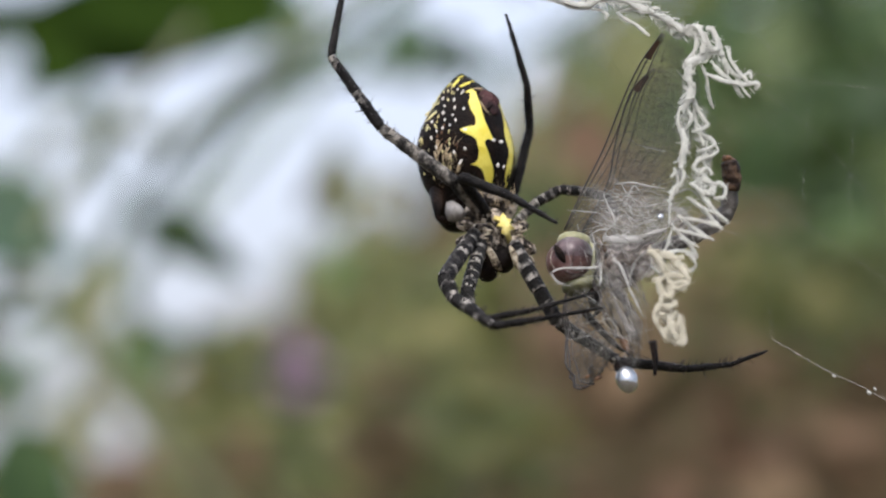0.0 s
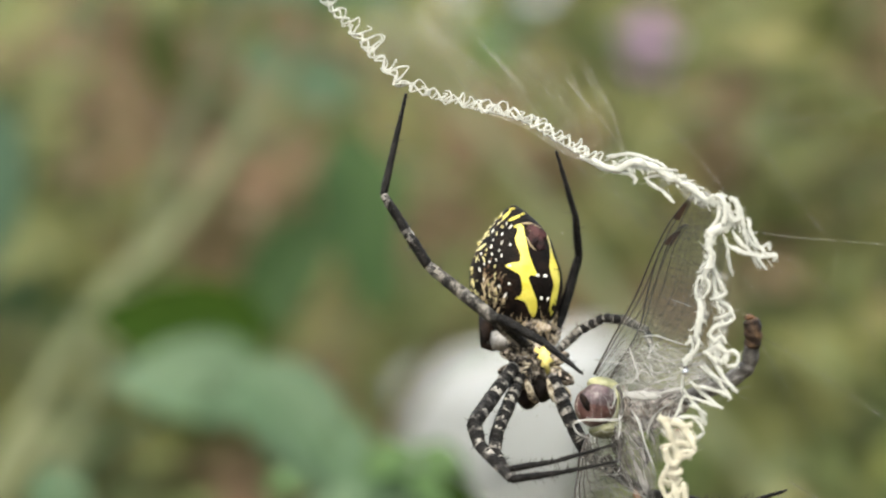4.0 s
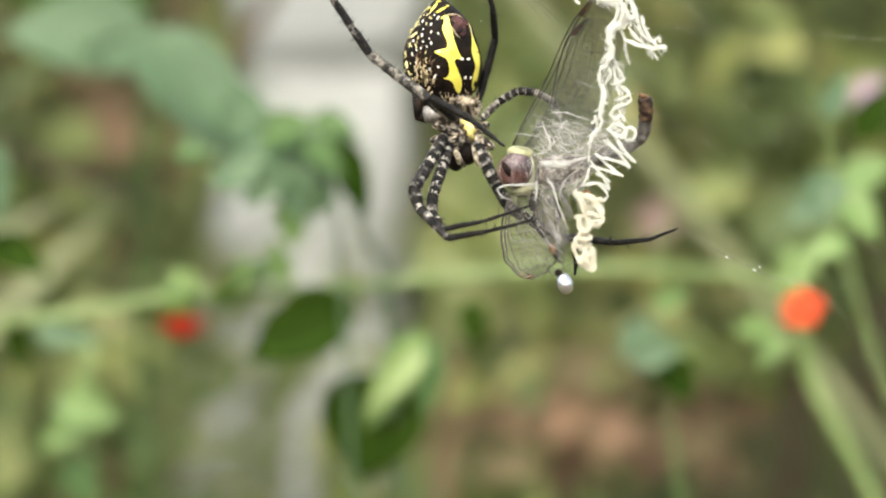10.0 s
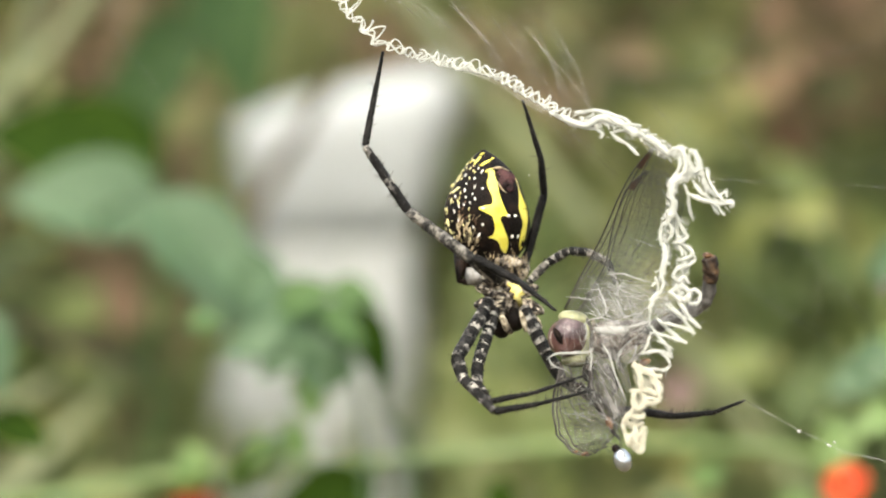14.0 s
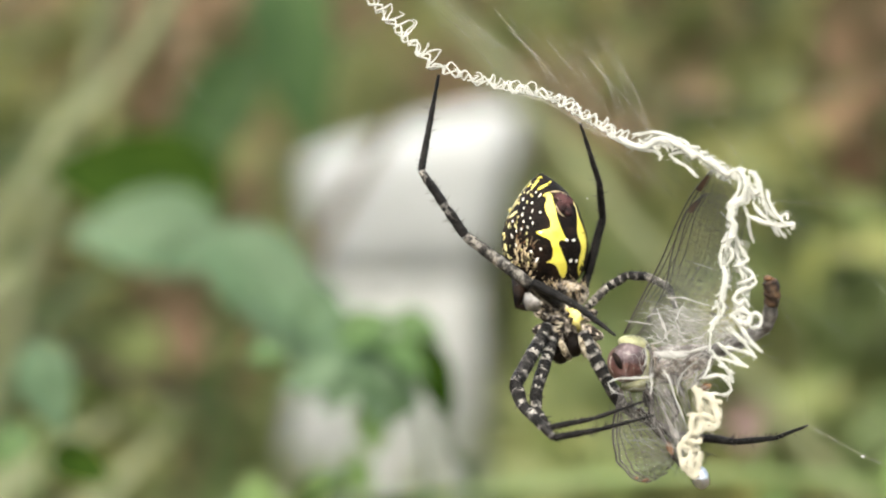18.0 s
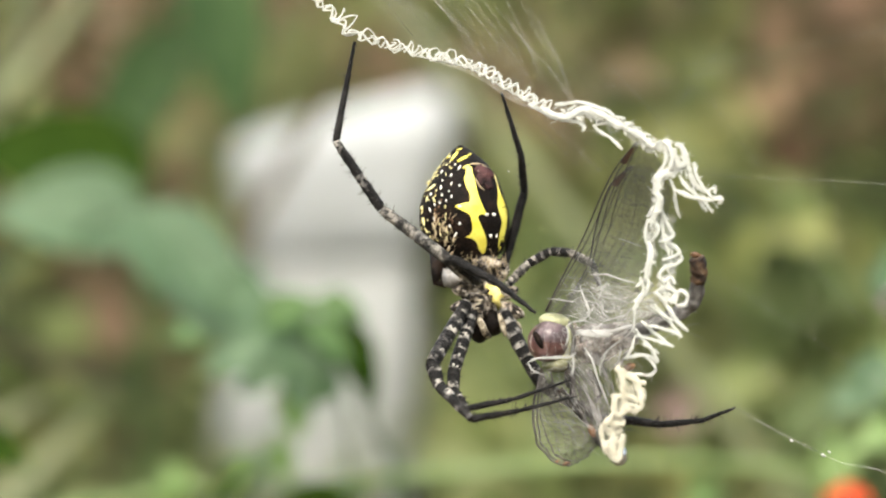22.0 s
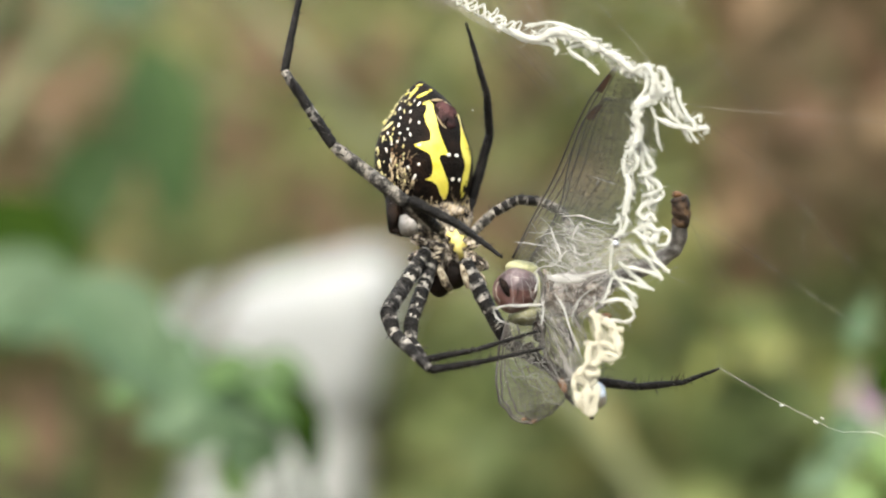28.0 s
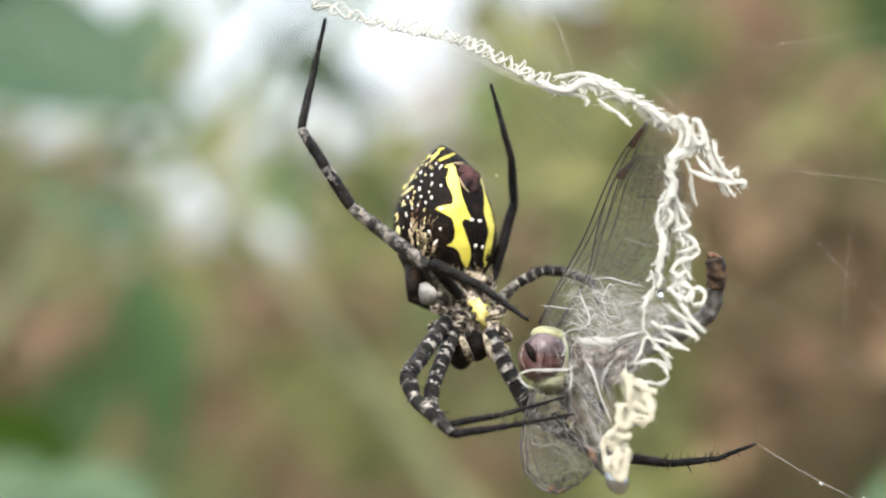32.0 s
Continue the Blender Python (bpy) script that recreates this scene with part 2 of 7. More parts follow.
PINK = material("pale_pink_petal", [(0.3, 0.2, 0.19), (0.42, 0.31, 0.28)], 0.6, 90, 0.3, through_light=0.3)
POST = material("white_paint", [(0.43, 0.465, 0.485), (0.56, 0.6, 0.625)], 0.85, 12, 0.25)
DULL_POST = material("dull_white_paint", [(0.26, 0.285, 0.275), (0.42, 0.45, 0.45), (0.54, 0.575, 0.59)], 0.9, 14, 0.3)
WEEDS = material("weed_leaf", [(0.085, 0.105, 0.028), (0.145, 0.165, 0.052), (0.215, 0.22, 0.09)], 0.6, 30, 0.2, through_light=0.45, vary=0.42)
# lighter copy of the weed leaf, with sunlight put into the colour
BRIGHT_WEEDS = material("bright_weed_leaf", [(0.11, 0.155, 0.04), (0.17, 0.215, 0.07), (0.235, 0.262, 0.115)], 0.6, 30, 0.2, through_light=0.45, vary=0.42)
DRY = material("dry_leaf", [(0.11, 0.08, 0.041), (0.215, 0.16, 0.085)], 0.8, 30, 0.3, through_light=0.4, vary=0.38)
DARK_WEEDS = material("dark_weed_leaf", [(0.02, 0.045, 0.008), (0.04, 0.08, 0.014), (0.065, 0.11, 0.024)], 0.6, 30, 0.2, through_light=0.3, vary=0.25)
TWIG = material("dark_twig", [(0.025, 0.018, 0.011), (0.07, 0.05, 0.03)], 0.8, 60, 0.4)
GRASS = material("grass_stalk", [(0.15, 0.18, 0.085), (0.23, 0.25, 0.13)], 0.6, 30, 0.2, through_light=0.3, vary=0.2)


# ---------- building blocks ----------
def part(name, bm, mats, parent, label="", smooth=True, origin=None):
    """One mesh object under a thing or a part; its mesh is drawn in the axes of the thing, in metres."""
    mesh = bpy.data.meshes.new(name)
    base = BASE.get(parent.name, Vector()) if parent else Vector()
    bmesh.ops.translate(bm, verts=bm.verts, vec=-(base if origin is None else Vector(origin)))
    bm.normal_update()
    bm.to_mesh(mesh)
    bm.free()
    for m in (mats if isinstance(mats, (list, tuple)) else [mats]):
        mesh.materials.append(m)
    if smooth:
        mesh.polygons.foreach_set("use_smooth", [True] * len(mesh.polygons))
    ob = new(name, mesh)
    ob.parent = parent
    if origin is not None:
        ob.location = Vector(origin) - base
        BASE[ob.name] = Vector(origin)
    elif parent:
        BASE[ob.name] = base
    return tagged(ob, label)


BASE = {}


def thing(name, m, label, category, group="", base=(0, 0, 0)):
    """The Empty that carries a thing's parts; base: where it sits in the axes m, in millimetres."""
    ob = new(name)
    ob.empty_display_size = 0.005
    BASE[ob.name] = mm(base)
    ob.matrix_world = m @ Matrix.Translation(mm(base))
    return tagged(ob, label, category, group)


def curve_points(pts, steps=6):
    """A smooth line through the given points."""
    p = [Vector(q) for q in pts]
    p = [2 * p[0] - p[1]] + p + [2 * p[-1] - p[-2]]
    out = []
    for k in range(1, len(p) - 2):
        a, b, c, d = p[k - 1:k + 3]
        for s in range(steps):
            u = s / steps
            out.append(0.5 * (2 * b + (c - a) * u + (2 * a - 5 * b + 4 * c - d) * u * u + (3 * b - a - 3 * c + d) * u ** 3))
    return out + [p[-2]]


def tube(bm, pts, radii, seg=8, mat_of=None, flat=1.0):
    """A round tube along pts; radii one number or one per point; mat_of(k) the material of the k-th length."""
    pts = [Vector(q) for q in pts]
    n = len(pts)
    if isinstance(radii, (int, float)):
        radii = [radii] * n
    if len(radii) != n:
        radii = np.interp(np.linspace(0, 1, n), np.linspace(0, 1, len(radii)), radii).tolist()
    side, rings = None, []
    for k in range(n):
        d = (pts[min(k + 1, n - 1)] - pts[max(k - 1, 0)])
        d = d.normalized() if d.length > 1e-9 else Vector((0, 0, 1))
        if side is None:
            side = d.orthogonal().normalized()
        else:
            side = side - d * side.dot(d)
            side = side.normalized() if side.length > 1e-6 else d.orthogonal().normalized()
        up = d.cross(side)
        rings.append([bm.verts.new(pts[k] + radii[k] * (math.cos(2 * math.pi * j / seg) * side + flat * math.sin(2 * math.pi * j / seg) * up)) for j in range(seg)])
    for k in range(n - 1):
        for j in range(seg):
            f = bm.faces.new((rings[k][j], rings[k][(j + 1) % seg], rings[k + 1][(j + 1) % seg], rings[k + 1][j]))
            if mat_of:
                f.material_index = mat_of(k, j)
    bm.faces.new(rings[0][::-1]), bm.faces.new(rings[-1])


def strand(bm, path, half, flat=0.4, seed=0.0, taper=0.45, whiskers=0, rnd=None):
    """A flattened strand of matted silk along a path in millimetres: uneven in width, with frayed fibres at its edges."""
    pts = curve_points(path, 7)
    n, off = len(pts), Vector((seed * 3.1, seed * 1.7, seed))
    rings = []
    for k, q in enumerate(pts):
        d = pts[min(k + 1, n - 1)] - pts[max(k - 1, 0)]
        side = Vector((-d.y, d.x, 0))
        side = side.normalized() if side.length > 1e-6 else Vector((1, 0, 0))
        end = taper + (1 - taper) * min(1, min(k, n - 1 - k) / 4)
        w = 0.7 * half * end * (0.95 + 0.5 * noise.noise(q * 0.9 + off))
        q = q + side * 0.3 * half * noise.noise(q * 0.8 - off)
        ring = []
        for j in range(10):
            a = 2 * math.pi * j / 10
            p = side * w * math.cos(a) + Vector((0, 0, w * flat * math.sin(a)))
            ring.append(bm.verts.new(mm(q + p * (1 + 0.26 * noise.noise((q + p) * 2.6 + off)))))
        rings.append(ring)
    for r0, r1 in zip(rings, rings[1:]):
        for j in range(10):
            bm.faces.new((r0[j], r0[(j + 1) % 10], r1[(j + 1) % 10], r1[j]))
    bm.faces.new(rings[0][::-1]), bm.faces.new(rings[-1])
    for f in range(1 + int(half * 5)):
        r = half * (0.13 + 0.08 * noise.noise((f * 3.3, seed, 1)))
        line = []
        for k, q in enumerate(pts):
            d = pts[min(k + 1, n - 1)] - pts[max(k - 1, 0)]
            side = Vector((-d.y, d.x, 0))
            side = side.normalized() if side.length > 1e-6 else Vector((1, 0, 0))
            line.append(mm(q + side * 1.7 * half * noise.noise((k * 0.21, f * 5.7 + seed, 3)) + Vector((0, 0, 0.9 * half * noise.noise((k * 0.25, f * 4.1 + seed, 8))))))
        tube(bm, line, [r * 0.4e-3] + [r * 1e-3 * (1 + 0.4 * noise.noise((j * 0.9, f * 2.0, seed))) for j in range(10)] + [r * 0.3e-3], 6)
    for _ in range(whiskers):
        k = rnd.randrange(1, n - 1)
        d = (pts[k + 1] - pts[k - 1]).normalized()
        side = Vector((-d.y, d.x, 0)) * rnd.choice((-1, 1))
        o = pts[k] + side * half * 0.6
        e = o + (side * rnd.uniform(0.2, 1.0) + d * rnd.uniform(-1, 1) + Vector((0, 0, rnd.uniform(-0.3, 0.3)))) * rnd.uniform(0.3, 0.9)
        tube(bm, [mm(o), mm(o.lerp(e, 0.5) + d * 0.1), mm(e)], [0.035e-3, 0.022e-3, 0.008e-3], 4)


def sheet(bm, top, low, cols, lift):
    """A rumpled sheet of silk between two edges, in millimetres, that thins out towards its rim; lift(p, j) raises it."""
    cover = bm.verts.layers.float.new("cover")
    ca, cb = curve_points(top, 9), curve_points(low, 9)
    g = []
    for i, (p, q) in enumerate(zip(ca, cb)):
        row = []
        for j in range(cols + 1):
            o = p.lerp(q, j / cols)
            row.append(bm.verts.new(mm(o + Vector((0.5 * noise.noise(o * 0.9), 0.5 * noise.noise(o * 0.9 + Vector((9, 0, 0))), lift(p, j))))))
            rim = min(i / (len(ca) - 1), 1 - i / (len(ca) - 1), 0.7 * j / cols, 0.7 * (1 - j / cols))
            row[-1][cover] = min(1, max(0, 4.5 * rim + 0.5 * noise.noise(o * 0.8)))
        g.append(row)
    for r0, r1 in zip(g, g[1:]):
        for j in range(cols):
            bm.faces.new((r0[j], r1[j], r1[j + 1], r0[j + 1]))


def blob(bm, c, r, turn=None, u=14, v=9, rough=0.0):
    """An ellipsoid at c with half axes r, turned and slightly uneven."""
    turn = turn or Matrix.Identity(3)
    made = bmesh.ops.create_uvsphere(bm, u_segments=u, v_segments=v, radius=1.0)["verts"]
    for w in made:
        k = 1 + rough * noise.noise(w.co * 1.7 + Vector(c) * 311)
        w.co = Vector(c) + turn @ Vector((w.co.x * r[0] * k, w.co.y * r[1] * k, w.co.z * r[2] * k))
    return made


def leaf(bm, base, way, face, length, width, droop=0.2, heart=0.0, mat=0):
    """A leaf blade folded along its midrib, with a pointed tip; heart widens it near the stalk."""
    way, face = Vector(way).normalized(), Vector(face)
    face = (face - way * face.dot(way)).normalized()
    side = way.cross(face)
    rows = []
    for s, wd in ((0, 0.06), (0.06, 0.5 * heart + 0.2), (0.22, 0.85 + 0.15 * heart), (0.42, 1.0), (0.64, 0.8), (0.84, 0.42), (1, 0.02)):
        mid = Vector(base) + way * length * s - face * droop * length * s * s
        lift = face * 0.16 * width * wd
        rows.append([bm.verts.new(mid + side * width * 0.5 * wd * q + lift * abs(q)) for q in (-1, -0.5, 0, 0.5, 1)])
    for a, b in zip(rows, rows[1:]):
        for j in range(4):
            bm.faces.new((a[j], a[j + 1], b[j + 1], b[j])).material_index = mat


def small_leaf(verts, faces, base, way, face, length, width):
    """A simple folded blade for the joined weeds, added to plain lists."""
    way, face = Vector(way).normalized(), Vector(face)
    face = (face - way * face.dot(way)).normalized()
    side, o, k = way.cross(face), Vector(base), len(verts)
    for s, wd in ((0, 0.1), (0.3, 0.95), (0.65, 0.75), (1, 0.03)):
        mid = o + way * length * s - face * 0.2 * length * s * s
        for q in (-1, 0, 1):
            verts.append(mid + side * width * 0.5 * wd * q + face * 0.16 * width * wd * abs(q))
    for r in range(3):
        for j in range(2):
            i = k + 3 * r + j
            faces.append((i, i + 1, i + 4, i + 3))


def joined(name, verts, faces, mat, label, category):
    mesh = bpy.data.meshes.new(name)
    mesh.from_pydata(verts, [], faces)
    mesh.materials.append(mat)
    mesh.polygons.foreach_set("use_smooth", [True] * len(mesh.polygons))
    return tagged(new(name, mesh), label, category, kind="stuff")


# ---------- setting ----------
def ground():
    bm = bmesh.new()
    size, cells = 400.0, 60
    grid = [[None] * (cells + 1) for _ in range(cells + 1)]
    for i in range(cells + 1):
        for j in range(cells + 1):
            u, v = 2 * i / cells - 1, 2 * j / cells - 1
            x, y = size * u * abs(u) ** 2, size * v * abs(v) ** 2
            grid[i][j] = bm.verts.new((x, y, 0.05 * noise.noise((x * 0.7, y * 0.7, 3))))
    for i in range(cells):
        for j in range(cells):
            bm.faces.new((grid[i][j], grid[i + 1][j], grid[i + 1][j + 1], grid[i][j + 1]))
    ob = part("ground", bm, GROUND, None)
    tagged(ob, "brown soil strewn with leaf litter and short weeds", "ground", kind="structure")


# ---------- the spider ----------
# abdomen: height, middle and half width down its length, and how far out the axis lies
EGG = [((8.6, 17.3, 21.6), 0.2), ((8.75, 16.5, 21.4), 1.3), ((8.95, 15.2, 21.1), 2.6), ((9.0, 13.6, 20.7), 3.7), ((8.9, 12.0, 20.3), 4.4), ((8.95, 10.5, 19.9), 4.85),
       ((9.05, 8.9, 19.5), 4.95), ((9.15, 7.3, 19.1), 4.65), ((9.2, 6.0, 18.8), 4.1), ((9.1, 5.0, 18.6), 3.4), ((8.49, 3.36, 18.2), 2.5), ((8.31, 2.28, 18), 1.5), ((8.31, 1.90, 18), 0.2)]


def egg(y):
    """Middle x, out and half width of the abdomen at a height."""
    ys = [c[0][1] for c in EGG][::-1]
    return [float(np.interp(y, ys, [q(c) for c in EGG][::-1])) for q in (lambda c: c[0][0], lambda c: c[0][2], lambda c: c[1])]


def on_egg(x, y, proud=0.03):
    cx, cw, r = egg(y)
    d = min(abs(x - cx) / max(r, 0.01), 0.985)
    k = (r + proud) / max(r, 0.01)
    return Vector((cx + (x - cx) * k if d >= 0.985 else x, y, cw + (r + proud) * math.sqrt(1 - d * d))) * 0.001


def patch(outline, proud):
    """A marking that lies on the abdomen's curve, with a rounded outline."""
    bm = bmesh.new()
    pts = [Vector((*p[:2], 0)) for p in outline]
    ring = curve_points(pts + [pts[0]], 3)[:-1]
    vs = [bm.verts.new(p) for p in ring]
    es = [bm.edges.new((vs[k], vs[(k + 1) % len(vs)])) for k in range(len(vs))]
    bmesh.ops.triangle_fill(bm, use_beauty=True, edges=es)
    bmesh.ops.subdivide_edges(bm, edges=[e for e in bm.edges if not e.is_boundary], cuts=2, use_grid_fill=True)
    bmesh.ops.triangulate(bm, faces=bm.faces)
    for v in bm.verts:
        v.co = on_egg(v.co.x, v.co.y, proud)
    bm.normal_update()
    if sum(f.normal.z for f in bm.faces) < 0:
        bmesh.ops.reverse_faces(bm, faces=bm.faces)
    return bm


def leg(parent, name, joints, radii, bands, label="", hairs=0, greys=(), hinge=None):
    """Thigh, shin and foot from joint to joint; bands: how many pale rings each length carries."""
    made = None
    names = ["femur", "tibia", "metatarsus", "tarsus"]
    rnd = random.Random(len(joints) * 7 + int(joints[0][0] * 10))
    for k in range(len(joints) - 1):
        a, b = mm(joints[k]), mm(joints[k + 1])
        steps = 44
        sag = Vector((0, 0, 0)) if k < len(joints) - 2 else (b - a).orthogonal().normalized() * 0.0
        pts = [a.lerp(b, s / steps) + sag * math.sin(math.pi * s / steps) for s in range(steps + 1)]
        r0, r1 = radii[k] * 0.001, radii[k + 1] * 0.001
        rs = [(r0 + (r1 - r0) * s / steps) * (1 + 0.10 * math.sin(math.pi * s / steps) + 0.05 * math.sin(s * 2.3 + k)) * (1.0 if 1 < s < steps - 1 else 0.93) for s in range(steps + 1)]
        n = bands[k]
        edge = 0.34 if n > 2 else 0.2

        def pale(s, j, n=n, edge=edge, k=k):
            wob = 0.42 * noise.noise((s * 0.45, j * 0.6, k * 3.1 + joints[0][0]))
            return 1 if n and ((s + 0.5) / steps * n + 0.2 + wob) % 1 < edge + wob else 0

        bm = bmesh.new()
        tube(bm, pts, rs, 16, pale)
        for v in bm.verts:
            v.co += 0.00007 * noise.noise_vector(v.co * 1900)
        d = (b - a).normalized()
        mats = [LEG_GREY if k in greys else LEG_BLACK, LEG_PALE]
        ob = part(name if made is None else names[min(k, 3)], bm, mats, parent if made is None else made, label if made is None else "", origin=hinge if made is None else None)
        made = made or ob
        bm = bmesh.new()
        for h in range(hairs if 0 < k < len(joints) - 2 else hairs // 3):
            s = rnd.random()
            out = d.orthogonal()
            out.rotate(Matrix.Rotation(rnd.uniform(0, 6.3), 3, d))
            o = a.lerp(b, s)
            length = rnd.uniform(0.6, 1.35) * 0.001
            tube(bm, [o, o + (out * 0.8 + d * 0.4).normalized() * length], [0.00006, 0.000015], 3)
        if hairs > 1:
            tagged(part("bristles", bm, VEIN, made), kind="stuff")
    return made


def spider():
    sp = thing("orb_weaver_spider", WEB, "black and yellow orb-weaver spider hanging head down on its web", "spider", base=(11.5, 2.0, 26.5))
    bm = bmesh.new()
    cs = curve_points([c for c, _ in EGG], 4)
    rs = np.interp(np.linspace(0, 1, len(cs)), np.linspace(0, 1, len(EGG)), [r for _, r in EGG]).tolist()
    rings = []
    for c, r in zip(cs, rs):
        rings.append([bm.verts.new(mm((c.x + r * math.cos(a), c.y, c.z + r * math.sin(a)))) for a in np.linspace(0, 2 * math.pi, 37)[:-1]])
    for a, b in zip(rings, rings[1:]):
        for j in range(36):
            bm.faces.new((a[j], a[(j + 1) % 36], b[(j + 1) % 36], b[j]))
    bm.faces.new(rings[0]), bm.faces.new(rings[-1][::-1])
    bmesh.ops.recalc_face_normals(bm, faces=bm.faces)
    abdomen = part("abdomen", bm, BLACK, sp, "glossy black egg-shaped abdomen")
    cross = [(9.10, 14.79), (9.72, 14.85), (9.85, 14.16), (10.16, 13.04), (10.35, 12.04), (10.66, 11.17), (11.03, 10.30), (11.34, 9.61), (10.72, 9.67), (10.41, 9.30), (10.72, 8.55), (11.03, 7.80), (11.34, 6.93), (11.28, 5.99), (10.97, 5.43), (10.53, 5.93), (10.22, 6.68), (9.72, 7.06), (9.03, 7.24), (9.59, 7.55), (9.78, 8.30), (9.66, 9.05), (9.41, 9.68), (8.60, 10.11), (7.91, 10.55), (8.72, 10.86), (9.47, 11.05), (9.47, 11.92), (9.10, 12.67), (8.91, 13.48), (9.10, 14.10)]
    side = [(12.53, 13.41), (12.84, 12.23), (13.28, 11.17), (13.65, 10.05), (13.59, 8.80), (13.40, 7.55), (13.09, 6.43), (12.71, 5.68), (12.65, 6.62), (12.78, 7.68), (13.03, 8.80), (12.78, 9.73), (12.53, 10.67), (12.59, 11.61)]
    part("yellow_stripe", patch(cross, 0.035), YELLOW, abdomen, "bright yellow cross-armed stripe")
    part("yellow_stripe", patch(side, 0.035), YELLOW, abdomen, "bright yellow side stripe")

    def spots(items, mat, name, label):
        b = bmesh.new()
        for (x, y), rx, ry, turn in items:
            c = on_egg(x, y, 0.0)
            nx = on_egg(x + 0.05, y, 0) - on_egg(x - 0.05, y, 0)
            ny = on_egg(x, y + 0.05, 0) - on_egg(x, y - 0.05, 0)
            nz = nx.cross(ny).normalized()
            nx.normalize()
            ny = nz.cross(nx)
            m = Matrix((nx, ny, nz)).transposed() @ Matrix.Rotation(turn, 3, 'Z')
            blob(b, c, (rx * 0.001, ry * 0.001, 0.00007), m, 10, 5)
        return tagged(part(name, b, mat, abdomen), label, kind="stuff")

    whites = [((11.34, 9.67), 0.32, 0.21, 0.00), ((12.15, 9.67), 0.35, 0.21, 0.00), ((11.78, 7.37), 0.24, 0.27, 0.00), ((12.46, 7.37), 0.18, 0.27, 0.00), ((5.23, 10.24), 0.15, 0.35, 0.30), ((5.73, 9.18), 0.18, 0.35, 0.20), ((8.41, 12.79), 0.15, 0.18, 0.00), ((8.41, 8.68), 0.18, 0.21, 0.00), ((7.97, 7.49), 0.15, 0.47, -0.60), ((7.35, 8.43), 0.18, 0.24, 0.00), ((8.41, 10.55), 0.29, 0.18, 0.00)]
    flecks = [((6.54, 14.35), 0.18, 0.35, 0.00), ((6.60, 13.36), 0.15, 0.18, 0.00), ((6.42, 12.61), 0.19, 0.35, 0.00), ((5.36, 11.92), 0.24, 0.24, 0.00), ((6.54, 11.80), 0.18, 0.21, 0.00), ((6.29, 10.99), 0.18, 0.24, 0.00), ((7.54, 13.92), 0.15, 0.29, -0.20), ((7.54, 12.98), 0.13, 0.35, -0.30), ((7.29, 12.17), 0.13, 0.18, 0.00), ((7.54, 11.61), 0.15, 0.29, 0.00), ((8.41, 14.73), 0.14, 0.47, -0.50), ((7.98, 15.10), 0.13, 0.24, 0.00), ((6.98, 11.17), 0.12, 0.24, 0.30), ((5.73, 10.80), 0.12, 0.29, 0.40)]
    spots([(p, 0.85 * a, 0.85 * q, t) for p, a, q, t in whites], WHITE_SPOT, "white_spots", "small white spots between the stripes")
    spots([(p, 0.72 * a, 0.72 * q, t) for p, a, q, t in flecks], WHITE_SPOT, "white_flecks", "rows of white flecks")
    rnd = random.Random(5)
    items = []
    for row in range(5):
        for s in range(16):
            y = 16.2 - 0.68 * s - 0.25 * row + rnd.uniform(-0.3, 0.3)
            cx, cw, r = egg(y)
            x = cx - r * (0.96 - 0.13 * row) + rnd.uniform(-0.1, 0.1)
            if y > 6.5 and x < 8.2 and rnd.random() < 0.85 and all(math.hypot(x - q[0][0], y - q[0][1]) > 0.45 for q in whites + flecks):
                items.append(((x, y), rnd.uniform(0.05, 0.11), rnd.uniform(0.09, 0.24), rnd.uniform(-0.7, 0.3)))
    spots(items, SPOT, "yellow_spots", "rows of pale yellow flecks")
    rim = [((5.42, 12.67), 0.21, 0.83, -1.10), ((4.92, 11.43), 0.18, 0.41, -0.30), ((4.54, 8.99), 0.32, 0.53, 0.20), ((4.42, 10.37), 0.18, 0.41, 0.10), ((5.67, 13.79), 0.18, 0.47, -0.70), ((6.23, 14.85), 0.18, 0.35, -0.80), ((5.67, 11.30), 0.12, 0.41, 0.60), ((4.85, 8.00), 0.18, 0.41, 0.50), ((6.79, 15.66), 0.15, 0.35, -0.80), ((5.98, 14.29), 0.12, 0.29, -0.50), ((5.11, 13.30), 0.13, 0.35, -0.90)]
    spots(rim, SPOT, "yellow_rim_spots", "yellow flecks along the rim")
    tip = [((7.92, 16.04), 0.21, 0.77, -0.35), ((8.79, 15.72), 0.20, 0.83, -0.95), ((7.23, 15.91), 0.15, 0.29, -0.60), ((8.48, 16.78), 0.15, 0.35, -1.20), ((9.60, 16.22), 0.15, 0.29, -1.10), ((9.16, 14.85), 0.15, 0.53, -1.10)]
    spots(tip, YELLOW, "tip_bands", "yellow bands over the tail end")
    hairs = []
    for k in range(24):
        x0, y0 = rnd.uniform(-1, 1), rnd.uniform(-1, 1)
        c = (7.20, 7.93, 0)
        hairs.append(((c[0] * 0.9381 + x0 * 1.3, c[1] * 0.9381 + y0 * 1.5 - x0 * 0.9), 0.12, rnd.uniform(0.25, 0.55), rnd.uniform(-0.9, 0.1)))
    spots(hairs, CREAM, "cream_hairs", "tuft of cream hairs at the side")
    c = (7.13, 10.73, 0)
    spots([((c[0] * 0.9381 + rnd.uniform(-1, 1), c[1] * 0.9381 + rnd.uniform(-1.3, 1.3)), rnd.uniform(0.05, 0.12), rnd.uniform(0.1, 0.3), rnd.uniform(-0.9, 0.3)) for k in range(16)], RUST, "rust_flecks", "rust-brown flecks on the side")
